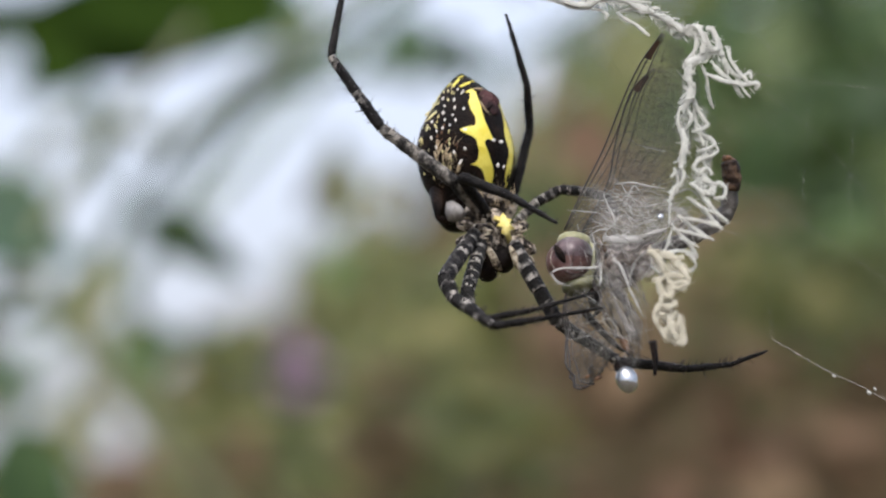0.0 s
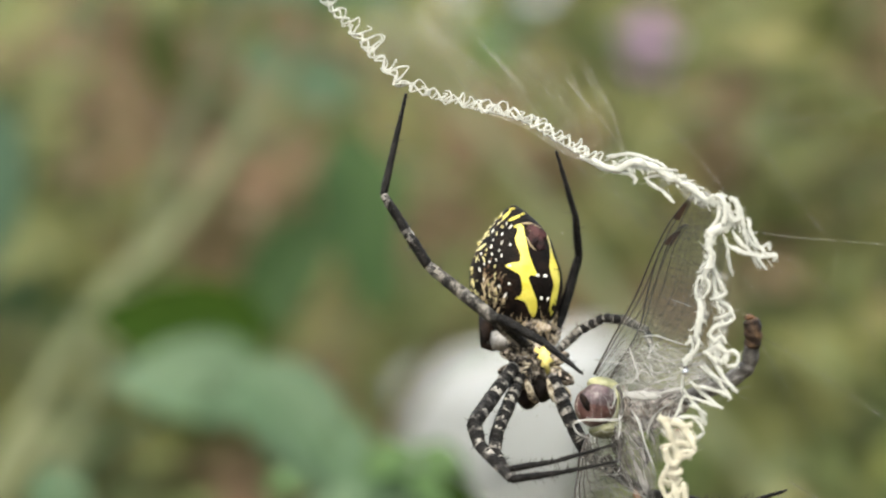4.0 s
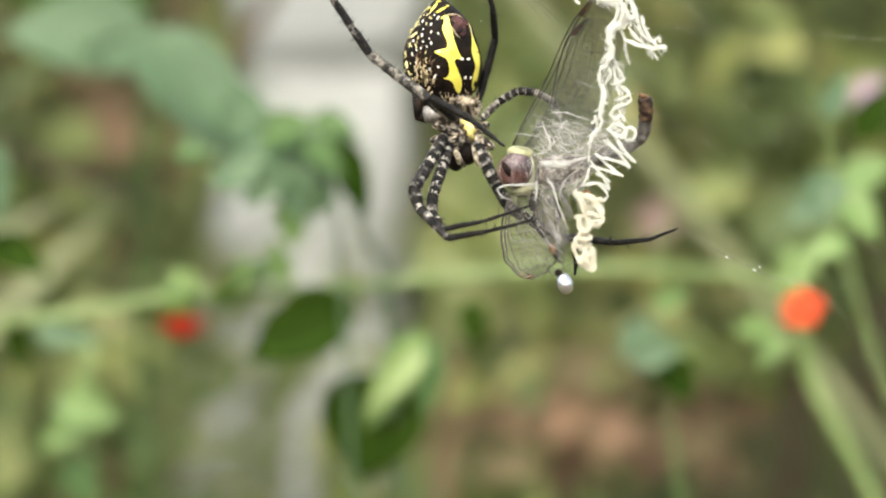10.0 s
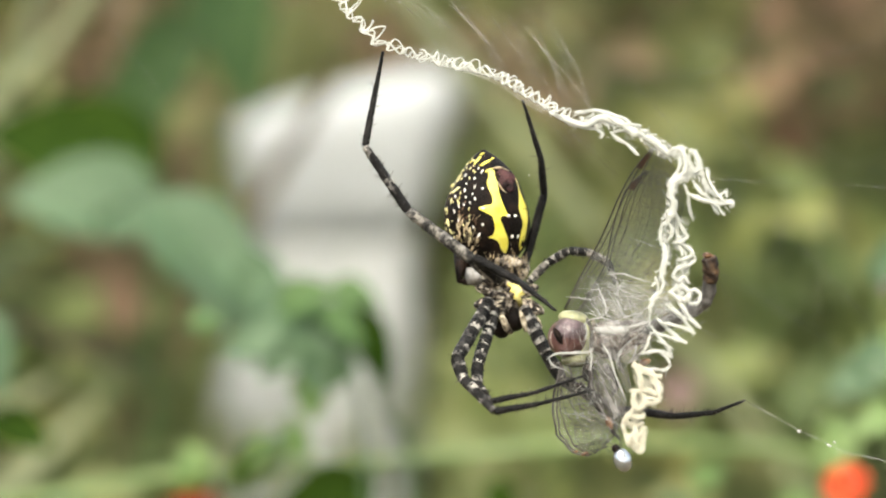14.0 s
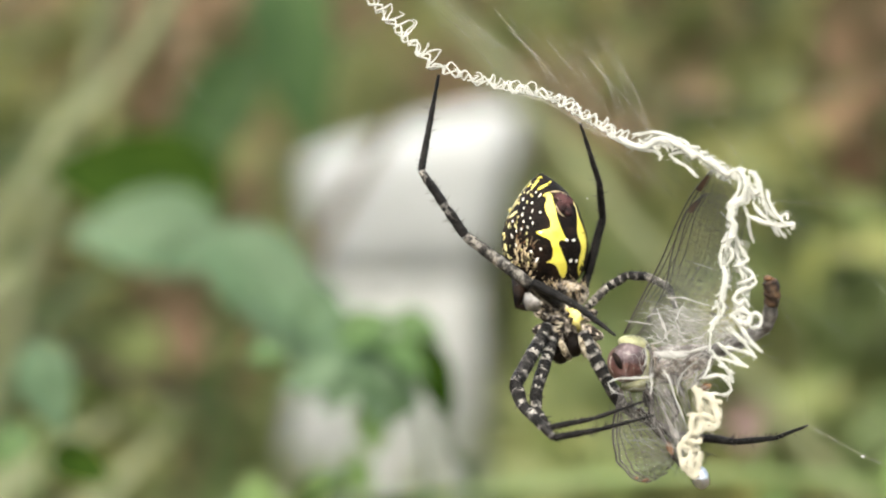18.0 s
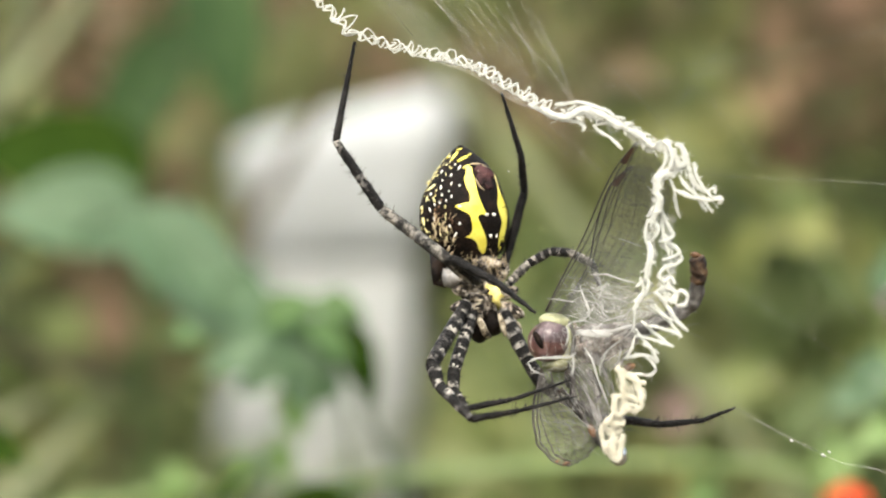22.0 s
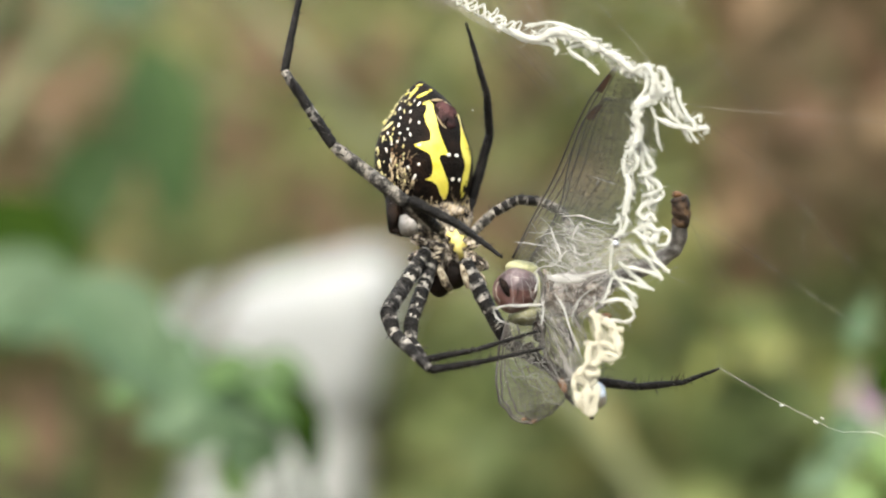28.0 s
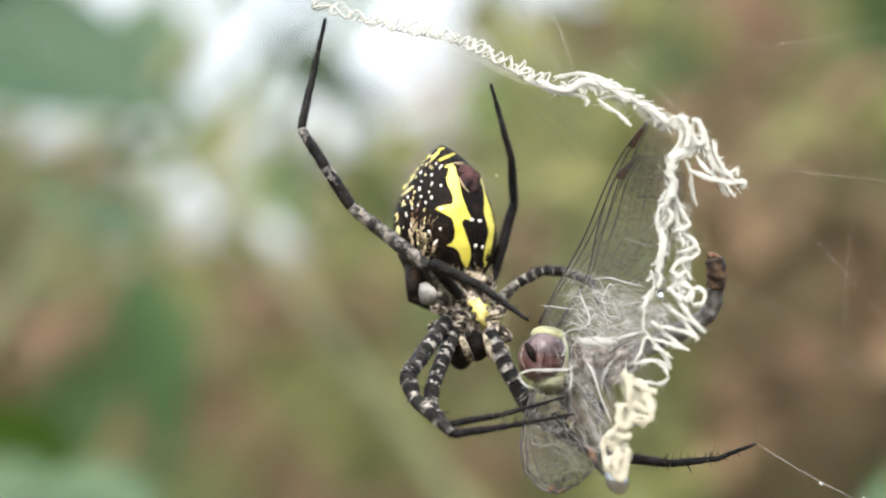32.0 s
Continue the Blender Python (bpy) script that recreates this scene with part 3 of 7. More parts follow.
    for dx, dy, r in ((0, 0.1, 1.0), (-0.45, 0.6, 0.75), (0.35, -0.7, 0.75), (-0.3, -0.3, 0.7), (0.55, 0.25, 0.7), (0.75, -0.9, 0.45)):
        b = bmesh.new()
        blob(b, on_egg(11.0 + dx, 13.7 + dy, 0.02), (r * 0.85e-3, r * 1.0e-3, 0.24e-3 * r), None, 16, 10, 0.4)
        part("spinneret", b, MAROON, abdomen, "maroon spinneret")
    for arc, r, mt, lab in (([(9.6, 15.1), (10.2, 15.15), (10.9, 15.05), (11.5, 14.8)], 0.14, CREAM, "cream rim over the spinnerets"), ([(11.6, 14.75), (12.2, 14.0), (12.55, 13.0), (12.75, 12.2)], 0.1, SPOT, "pale green line beside the spinnerets"),
                            ([(10.1, 13.6), (10.6, 12.7), (11.1, 12.3)], 0.09, CREAM, "pale fold under the spinnerets"), ([(10.4, 14.4), (11.0, 14.0), (11.6, 14.2)], 0.08, MOTTLED, "grey crease across the spinnerets")):
        b = bmesh.new()
        tube(b, [on_egg(q.x, q.y, 0.16 if mt is not SPOT else 0.02) for q in curve_points([(*p, 0) for p in arc], 5)], [0.4 * r * 1e-3, r * 1e-3, 0.8 * r * 1e-3, 0.3 * r * 1e-3], 7)
        part("rim", b, mt, abdomen, lab)
    b = bmesh.new()
    ring = [(6.58, 3.82, 22), (7.20, 3.95, 22.4), (8.01, 3.32, 22.6), (8.52, 2.63, 22.5), (8.40, 2.01, 22.2), (7.52, 1.76, 22), (6.71, 1.94, 21.9), (6.46, 2.82, 21.9)]
    mid = sum((mm(p) for p in ring), Vector()) / len(ring)
    top, low = b.verts.new(mid + Vector((0.0001, 0, 0.0005))), b.verts.new(mid - Vector((0, 0, 0.0012)))
    vs = [b.verts.new(mm(p)) for p in ring]
    for k in range(len(vs)):
        b.faces.new((top, vs[k], vs[(k + 1) % len(vs)])), b.faces.new((low, vs[(k + 1) % len(vs)], vs[k]))
    bmesh.ops.recalc_face_normals(b, faces=b.faces)
    part("shoulder", b, SHOULDER, abdomen, "silvery white shoulder patch")
    b = bmesh.new()
    tube(b, [mm((6.05, 5.61, 20)), mm((5.97, 3.84, 21)), mm((5.78, 2.39, 21.5))], [0.0009, 0.0007, 0.0003], 10)
    tube(b, [mm((5.65, 2.45, 21.5)), mm((6.79, 2.20, 21)), mm((7.63, 2.46, 20))], [0.0003, 0.0004, 0.0002], 8)
    part("shoulder_hump", b, BLACK, abdomen, "pointed black shoulder hump")
    # head and chest
    b = bmesh.new()
    blob(b, mm((10.96, 0.57, 20.5)), (2.3e-3, 3.5e-3, 2.3e-3), None, 20, 14, 0.12)
    chest = part("cephalothorax", b, MOTTLED, sp, "mottled grey head and chest")
    ring = [(11.33, 2.25, 22.6), (11.75, 2.00, 23), (12.13, 2.44, 22.9), (12.44, 1.88, 23), (13.02, 1.82, 22.6), (12.69, 1.31, 23), (13.27, 0.81, 22.6), (12.69, 0.56, 23), (12.89, -0.19, 22.7), (12.52, -0.75, 22.5), (12.25, 0.06, 23), (11.82, 0.31, 22.9), (12.00, 0.94, 23.1), (11.39, 1.06, 22.8), (11.69, 1.56, 23.1), (11.08, 1.88, 22.6)]
    b = bmesh.new()
    mid = Vector((0, 0, 0))
    for p in ring:
        mid += mm(p) / len(ring)
    top, low = b.verts.new(mid + Vector((0, 0, 0.0004))), b.verts.new(mid - Vector((0, 0, 0.0008)))
    vs = [b.verts.new(mm(p) + Vector((0, 0, 0.0002))) for p in ring]
    for k in range(len(vs)):
        b.faces.new((top, vs[k], vs[(k + 1) % len(vs)])), b.faces.new((low, vs[(k + 1) % len(vs)], vs[k]))
    bmesh.ops.recalc_face_normals(b, faces=b.faces)
    part("breast_mark", b, PALE_YELLOW, chest, "jagged yellow mark on the breast plate")
    b = bmesh.new()
    blob(b, mm((11.44, 4.34, 21.2)), (2.2e-3, 1.0e-3, 1.1e-3), Matrix.Rotation(-0.15, 3, 'Z'), 18, 12, 0.35)
    blob(b, mm((12.65, 3.59, 20.6)), (1.2e-3, 1.3e-3, 1.1e-3), None, 14, 10, 0.25)
    part("waist", b, MOTTLED, abdomen, "mottled hairy waist")
    b = bmesh.new()
    for k in range(90):
        o = mm((11.02, 4.20, 22.4)) + Vector((2.6e-3 * rnd.uniform(-1, 1), 0.9e-3 * rnd.gauss(0, 0.6), 0.3e-3 * rnd.gauss(0, 1)))
        tube(b, [o, o + Vector((rnd.gauss(0, 0.3), rnd.uniform(0.2, 1.1), 0.25)) * 0.9e-3], [0.035e-3, 0.01e-3], 3)
    for k in range(110):
        o = mm((6.78, 7.15, 25)) + Vector((1.2e-3 * rnd.gauss(0, 0.5), 1.6e-3 * rnd.gauss(0, 0.5), 0))
        o.z = on_egg(o.x * 1000, o.y * 1000, 0.02).z
        tube(b, [o, o + Vector((rnd.gauss(0.2, 0.25), rnd.uniform(0.5, 1.2), 0.3)) * 0.75e-3], [0.05e-3, 0.012e-3], 3)
    tagged(part("pale_hairs", b, CREAM, abdomen), kind="stuff")
    b = bmesh.new()
    for k in range(260):
        o = mm((10.96, 0.57, 20.5)) + Vector((2.3e-3 * rnd.gauss(0, 0.6), 3.5e-3 * rnd.gauss(0, 0.55), 2.0e-3 * rnd.uniform(0.4, 1)))
        tube(b, [o, o + Vector((rnd.gauss(0, 0.4), rnd.gauss(0, 0.4), 0.5)) * 1e-3], [0.035e-3, 0.01e-3], 3)
    tagged(part("hairs", b, PALE_MOTTLED, chest), kind="stuff")
    for c, r in (((10.49, -2.70, 21.5), (1.2, 1.5, 1.2)), ((12.04, -2.07, 22), (1.25, 1.35, 1.2))):
        b = bmesh.new()
        blob(b, mm(c), [q * 1e-3 for q in r], None, 14, 10, 0.1)
        part("jaw", b, BLACK, chest, "glossy dark jaw")
    for pts in ([(10.12, -1.06, 23.4), (10.65, -2.06, 24.2), (11.09, -3.05, 24.2), (11.61, -3.50, 23.5)], [(12.74, -1.06, 23.3), (13.04, -2.31, 23.8), (13.36, -3.43, 23.6)]):
        b = bmesh.new()
        tube(b, [mm(p) for p in curve_points(pts, 5)], [0.0003, 0.00038, 0.0004, 0.00025], 8)
        part("palp", b, PALE_MOTTLED, chest, "pale hairy feeler")
    for c, r in (((8.97, 1.32, 22), 1.0), ((8.89, -0.19, 22.5), 1.05), ((9.75, -1.56, 23), 0.95), ((13.50, 1.07, 21.5), 0.95), ((13.92, -0.69, 22), 1.1), ((14.15, -2.32, 22.5), 0.95), ((10.08, 2.94, 22.5), 1.05), ((9.38, 2.31, 23), 0.85), ((10.25, 0.69, 23.2), 0.85), ((9.93, -0.56, 23.4), 0.8)):
        b = bmesh.new()
        out = Vector((c[0] - 11.9, c[1] - 0.4, 0)).normalized()
        turn = Matrix.Rotation(math.atan2(out.y, out.x), 3, 'Z')
        blob(b, mm(c), (r * 1.45e-3, r * 0.72e-3, r * 0.85e-3), turn, 16, 10, 0.3)
        hip = part("hip", b, MOTTLED, chest)
        across = Vector((-out.y, out.x, 0))
        for q in (-0.62, 0.0, 0.62):
            b = bmesh.new()
            o = Vector(c) + across * r * 0.7 * q
            line = [o + out * r * e + Vector((0.12 * rnd.gauss(0, 1), 0.12 * rnd.gauss(0, 1), r * 0.86 * math.sqrt(max(0.05, 1 - 0.45 * e * e - 0.75 * q * q)))) for e in (-1.05, -0.4, 0.3, 1.0)]
            tube(b, [mm(p) for p in curve_points(line, 4)], [0.03e-3, 0.15e-3, 0.08e-3, 0.16e-3, 0.03e-3], 6)
            part("pale_streak", b, PALE_MOTTLED, hip, "cream streak of hair")
    leg(sp, "leg", [(10.13, 2.31, 23), (7.19, 4.71, 25.8), (0.00, 10.22, 26.3), (-4.83, 17.51, 26.6), (-2.72, 28.14, 26.8)], [0.6, 0.68, 0.56, 0.42, 0.17], [0, 2, 2, 0], "black and grey banded leg reaching up", hairs=64, greys=(0, 1))
    leg(sp, "leg", [(10.35, 2.31, 24), (7.53, 4.81, 27.6), (12.33, 2.15, 29.5), (16.23, -1.04, 31.5)], [0.48, 0.54, 0.4, 0.15], [0, 0, 0], "short black leg reaching down to the prey", hairs=18)
    leg(sp, "leg", [(12.61, 2.84, 20), (13.87, 5.76, 18.5), (15.60, 12.25, 19.5), (15.17, 16.11, 22), (13.01, 22.72, 24.5)], [0.5, 0.5, 0.42, 0.36, 0.15], [0, 0, 0, 0], "black leg stretched upwards", hairs=16)
    leg(sp, "leg", [(9.10, 0.06, 24), (5.26, -6.24, 30.6), (5.91, -8.47, 32), (9.24, -12.01, 35), (14.27, -11.18, 34.6), (20.22, -9.78, 33)], [0.68, 0.74, 0.64, 0.4, 0.26, 0.13], [6, 2, 3, 0, 0], "black leg with grey bands bent round to the prey", hairs=34)
    leg(sp, "leg", [(9.86, -0.69, 23.5), (7.56, -7.07, 29), (7.45, -9.10, 31), (8.74, -10.98, 33.4), (13.71, -10.01, 33.5), (19.71, -8.09, 32.5)], [0.62, 0.68, 0.56, 0.36, 0.24, 0.12], [6, 1, 2, 0, 0], "black leg with grey bands bent round to the prey", hairs=34)
    leg(sp, "leg", [(13.60, 2.08, 20.5), (15.89, 4.35, 20), (18.36, 5.74, 19.8), (20.56, 5.55, 20), (22.82, 4.33, 22), (23.44, 1.93, 24)], [0.42, 0.48, 0.5, 0.46, 0.4, 0.25], [4, 3, 2, 2, 0], "grey banded leg held behind the wing", hairs=14, greys=(0, 3, 4))
    stretched = leg(sp, "leg", [(13.01, -0.69, 23), (15.44, -5.85, 24.5), (17.31, -8.96, 24.5), (23.48, -12.42, 23.5), (26.90, -12.67, 23.6), (29.97, -13.09, 24.2), (34.25, -12.68, 25), (37.79, -11.29, 25.6)],
        [0.7, 0.75, 0.66, 0.5, 0.48, 0.36, 0.26, 0.13], [4, 2, 3, 0, 0, 0, 0], "long black leg stretched out along the web", hairs=30, hinge=mm((13.01, -0.69, 23)))
    return sp, stretched, mm((13.01, -0.69, 23))


# ---------- the prey ----------
def wing(parent, name, lead, trail, film, veins, label, seed, spot=None, cross=46, wave=0.0, thick=1.0, hinge=None):
    """A clear wing between its leading and trailing edge: a film, long veins and the net of cross veins."""
    rnd = random.Random(seed)
    a, b = curve_points(lead, 8), curve_points(trail, 8)
    n = 30

    def on(s, v):
        pa, pb = [q[min(int(s * (len(q) - 1)), len(q) - 2)].lerp(q[min(int(s * (len(q) - 1)), len(q) - 2) + 1], s * (len(q) - 1) - min(int(s * (len(q) - 1)), len(q) - 2)) for q in (a, b)]
        p = pa.lerp(pb, v)
        p.z += 0.35 * math.sin(v * 9 + s * 3) * (0.3 + wave) + wave * noise.noise((s * 4, v * 4, seed)) + 0.7 * wave * noise.noise((s * 11, v * 9, seed))
        p += wave * 0.5 * noise.noise_vector((s * 7, v * 7, seed))
        return mm(p)

    bm = bmesh.new()
    grid = [[bm.verts.new(on(i / n, j / 12)) for j in range(13)] for i in range(n + 1)]
    for i in range(n):
        for j in range(12):
            bm.faces.new((grid[i][j], grid[i + 1][j], grid[i + 1][j + 1], grid[i][j + 1]))
    w = part(name, bm, film, parent, label, origin=hinge)
    longs = [0.0, 0.07, 0.17, 0.29, 0.42, 0.56, 0.72, 0.88, 1.0]
    for k, v in enumerate(longs[:veins]):
        bm = bmesh.new()
        top = 1.0 if k < 3 else rnd.uniform(0.82, 0.97)
        wob = rnd.uniform(0, 6)
        tube(bm, [on(s, min(1, max(0, v * (0.35 + 0.65 * min(1, s * 2.2)) + 0.03 * math.sin(5 * s + wob) * (k > 2)))) for s in np.linspace(0, top, 26)], [(0.1 if k == 0 else 0.06 if k < 2 else 0.036) * 0.001 * thick, (0.07 if k < 3 else 0.02) * 0.001 * thick], 5)
        part("vein", bm, VEIN if k < 3 else NET, w)
    bm = bmesh.new()
    for k in range(veins - 1):
        for s in np.linspace(0.04, 0.97, cross // (2 if k < 2 else 1)):
            s = s + rnd.uniform(-0.012, 0.012)
            e = rnd.uniform(-0.02, 0.02)
            tube(bm, [on(min(1, max(0, s)), longs[k]), on(min(1, max(0, s + e)), longs[k + 1])], 0.022 * 0.001 * thick, 3)
        if k > 2:
            for s in np.linspace(0.05, 0.93, cross):
                v0, v1 = longs[k] + (longs[k + 1] - longs[k]) * rnd.uniform(0.3, 0.7), 0
                tube(bm, [on(s, v0), on(min(1, s + 1 / cross), longs[k] + (longs[k + 1] - longs[k]) * rnd.uniform(0.3, 0.7))], 0.02 * 0.001 * thick, 3)
    tagged(part("vein_net", bm, NET, w), kind="stuff")
    if spot:
        bm = bmesh.new()
        s0, s1 = spot
        rows = [[bm.verts.new(on(s, v) + Vector((0, 0, 0.00008 * q))) for v in (0.0, 0.065, 0.13)] for q in (1, -1) for s in np.linspace(s0, s1, 5)]
        for q in (0, 5):
            for i in range(4):
                for j in range(2):
                    bm.faces.new((rows[q + i][j], rows[q + i + 1][j], rows[q + i + 1][j + 1], rows[q + i][j + 1]))
        part("wing_spot", bm, STIGMA, w, "dark brown cell near the wing tip")
    return w


def dragonfly():
    df = thing("dragonfly", WEB, "dead dragonfly prey wrapped in silk on the web", "dragonfly", base=(22.58, -4.38, 27.6))
    b = bmesh.new()
    blob(b, mm((18.63, -4.07, 27.6)), (2.0e-3, 3.0e-3, 2.6e-3), None, 24, 16, 0.05)
    head = part("head", b, PALE_GREEN, df, "pale green dragonfly head")
    b = bmesh.new()
    blob(b, mm((17.72, -4.12, 28.6)), (2.3e-3, 2.2e-3, 2.4e-3), None, 28, 20, 0.03)
    part("eye", b, EYE, head, "large maroon compound eye")
    b = bmesh.new()
    blob(b, mm((17.83, -3.63, 28.8)), (2.1e-3, 1.9e-3, 2.3e-3), Matrix.Rotation(0.3, 3, 'Z'), 28, 20, 0.05)
    part("eye_crown", b, EYE_TOP, head, "violet grey upper half of the eye")
    # the chin's olive is darkened to hold the shadow under the head
    b = bmesh.new()
    blob(b, mm((19.10, -6.41, 28)), (2.2e-3, 0.95e-3, 2.2e-3), Matrix.Rotation(0.1, 3, 'Z'), 18, 12, 0.04)
    part("chin", b, SHADED_OLIVE, head, "olive-green underside of the head, its shadow put into the colour")
    b = bmesh.new()
    blob(b, mm((18.45, -2.0, 27.9)), (1.8e-3, 0.95e-3, 2.1e-3), Matrix.Rotation(-0.2, 3, 'Z'), 20, 14, 0.0)
    part("forehead", b, PALE_GREEN, head, "pale yellow-green forehead")
    b = bmesh.new()
    blob(b, mm((16.51, -3.85, 30.6)), (0.4e-3, 1.1e-3, 0.45e-3), Matrix.Rotation(0.5, 3, 'Z'), 10, 8, 0.1)
    blob(b, mm((19.91, -7.80, 29)), (0.7e-3, 1.3e-3, 0.8e-3), None, 10, 8, 0.2)
    part("mouth_mark", b, BLACK, head, "dark mark on the face")

    def on_eye(x, y, proud=0.06):
        """The eye's front surface at a place."""
        u, v = (x - 17.72) / 2.3, (y + 4.12) / 2.2
        return mm((x, y, 28.6 + proud + 2.4 * math.sqrt(max(0.0, 1 - u * u - v * v))))

    for line, r, mt, lab in (([(17.2, -2.1), (17.6, -2.9), (17.75, -4.0), (17.6, -5.0)], 0.06, BLACK, "dark seam across the eye"), ([(16.3, -2.7), (15.8, -3.5), (15.7, -4.4), (16.1, -5.3)], 0.08, THORAX, "pale silky rim of the eye"),
                             ([(16.75, -3.1), (17.0, -3.7), (16.85, -4.4)], 0.05, BLACK, "fine dark line beside the mark"), ([(16.6, -5.3), (17.6, -5.75), (18.7, -5.5)], 0.13, MAROON, "dark red lower edge of the eye")):
        b = bmesh.new()
        tube(b, [on_eye(q.x, q.y) for q in curve_points([(*p, 0) for p in line], 5)], [0.4 * r * 1e-3, r * 1e-3, 0.8 * r * 1e-3, 0.4 * r * 1e-3], 7)
        part("eye_line", b, mt, head, lab)
    for line, r, mt, lab in (([(19.75, -1.9, 29.8), (20.2, -3.0, 30.1), (20.25, -4.3, 30.1), (20.0, -5.7, 29.8)], 0.34, TAIL, "brown band of the collar"), ([(20.3, -2.0, 29.8), (20.65, -3.2, 30.1), (20.6, -4.8, 30)], 0.22, THORAX, "cream band of the collar"),
                             ([(19.5, -2.3, 30.1), (19.85, -3.4, 30.3), (19.8, -4.9, 30.2)], 0.16, PALE_GREEN, "pale rim behind the eye"), ([(20.7, -2.6, 29.6), (21.1, -3.6, 29.8), (21.0, -5.2, 29.6)], 0.3, TAIL_END, "dark fold of the collar")):
        b = bmesh.new()
        strand(b, line, r, 0.7, r * 9)
        part("collar", b, mt, head, lab)
    b = bmesh.new()
    blob(b, mm((22.58, -4.38, 27.6)), (3.3e-3, 2.1e-3, 2.4e-3), Matrix.Rotation(0.1, 3, 'Z'), 22, 14, 0.2)
    blob(b, mm((24.99, -3.63, 28.4)), (2.4e-3, 1.5e-3, 1.8e-3), Matrix.Rotation(0.15, 3, 'Z'), 18, 12, 0.2)
    part("thorax", b, THORAX, df, "grey thorax under a skin of silk")
    pts = curve_points([(25.26, -3.63, 29), (27.67, -2.82, 29.6), (30.07, -1.78, 30.2), (32.03, -0.67, 30.8), (33.02, 0.43, 31.3), (33.26, 2.19, 32)], 6)
    b = bmesh.new()
    rs = [0.82 * (1 + 0.07 * math.sin(k * 1.25)) * 0.001 for k in range(len(pts))]
    tube(b, [mm(p) for p in pts], rs, 14)
    tail = part("tail", b, TAIL, df, "jointed grey-brown tail")
    pts = curve_points([(33.26, 2.07, 32), (33.34, 3.10, 32.4), (33.25, 4.07, 32.7), (33.06, 4.80, 32.8)], 5)
    b = bmesh.new()
    tube(b, [mm(p) for p in pts], [0.78e-3, 0.9e-3, 0.8e-3, 1.0e-3, 0.86e-3, 0.98e-3, 0.84e-3, 0.9e-3, 0.7e-3], 14)
    for v in b.verts:
        v.co += 0.00014 * noise.noise_vector(v.co * 1500)
    part("tail_end", b, TAIL_END, tail, "dark brown last joints of the tail")
    b = bmesh.new()
    blob(b, mm((32.86, 4.98, 33)), (0.5e-3, 0.32e-3, 0.5e-3), None, 10, 8, 0.4)
    blob(b, mm((33.34, 4.55, 33)), (0.35e-3, 0.5e-3, 0.4e-3), None, 10, 8, 0.4)
    part("tail_tip", b, RUST, tail, "orange-brown tail tip")
    wing(df, "upper_wing", [(17.35, -0.86, 28.5), (19.42, 3.26, 29), (21.44, 7.11, 30), (23.23, 11.50, 32.5), (24.67, 14.27, 34.5), (26.61, 16.73, 36)],
         [(21.26, -3.13, 29), (26.33, 0.06, 31), (28.51, 3.72, 32), (29.84, 8.55, 33.5), (30.19, 12.44, 35), (28.17, 16.19, 36)], MEMBRANE, 9, "clear net-veined wing raised upwards", 3, (0.83, 0.95), 60)
    wing(df, "upper_wing", [(18.91, -1.30, 27), (21.83, 3.76, 27.8), (22.64, 7.44, 28.6), (23.41, 10.48, 30), (24.28, 12.57, 31.5), (26.21, 14.35, 32.5)],
         [(23.82, -3.02, 27.5), (28.02, 0.68, 29), (30.39, 4.96, 30), (31.28, 8.61, 31), (30.82, 11.63, 32), (28.34, 14.35, 32.5)], MEMBRANE, 6, "clear wing folded behind the other", 8, (0.78, 0.92), 24)
    hinge = mm((18.2, -7.1, 29))
    loose = wing(df, "lower_wing", [(16.71, -7.07, 29), (16.05, -10.35, 30), (15.94, -13.38, 31), (16.57, -15.29, 32), (17.98, -16.46, 33), (19.65, -17.04, 33.5)],
         [(19.79, -7.31, 29), (21.81, -10.35, 30), (22.73, -12.77, 31), (22.66, -14.56, 32), (21.92, -15.73, 33), (20.68, -16.68, 33.5)], CRUMPLED, 9, "clear wing hanging down", 5, (0.9, 0.99), 36, 0.7, 1.3, hinge)
    wing(df, "lower_wing", [(19.55, -6.35, 31), (20.01, -9.09, 31.5), (20.83, -11.51, 32), (21.77, -13.32, 32.5), (22.71, -15.12, 33)],
         [(21.02, -5.44, 31), (22.78, -7.86, 32), (23.48, -10.28, 32.5), (23.81, -12.69, 33), (23.17, -15.40, 33.5)], CRUMPLED, 8, "crumpled wing bound with silk", 9, None, 26, 0.8, 1.3)
    for pts in ([(19.88, -7.30, 29.5), (20.10, -9.13, 30), (19.58, -9.97, 30.5)], [(21.84, -7.30, 29.5), (23.00, -9.12, 30.5), (22.48, -10.45, 31)], [(18.80, -9.16, 29), (21.23, -12.21, 29.5), (22.42, -13.42, 30)], [(24.6, -13.2, 33.2), (24.75, -15.0, 33.4), (24.6, -16.6, 33.6)]):
        b = bmesh.new()
        tube(b, [mm(p) for p in curve_points(pts, 5)], [0.0004, 0.0003, 0.00015], 7)
        part("insect_leg", b, BLACK, df)
    for c, r in (((21.91, -13.41, 33.2), (0.35, 0.75, 0.2)), ((26.01, -6.76, 32), (0.65, 0.4, 0.4)), ((19.17, -16.80, 33.4), (0.5, 0.18, 0.2)), ((18.21, -16.57, 33.2), (0.3, 0.14, 0.2))):
        b = bmesh.new()
        blob(b, mm(c), [q * 1e-3 for q in r], Matrix.Rotation(0.4, 3, 'Z'), 10, 7, 0.3)
        part("rust_cell", b, RUST, df, "rust brown wing fragment")
    return df, loose, hinge


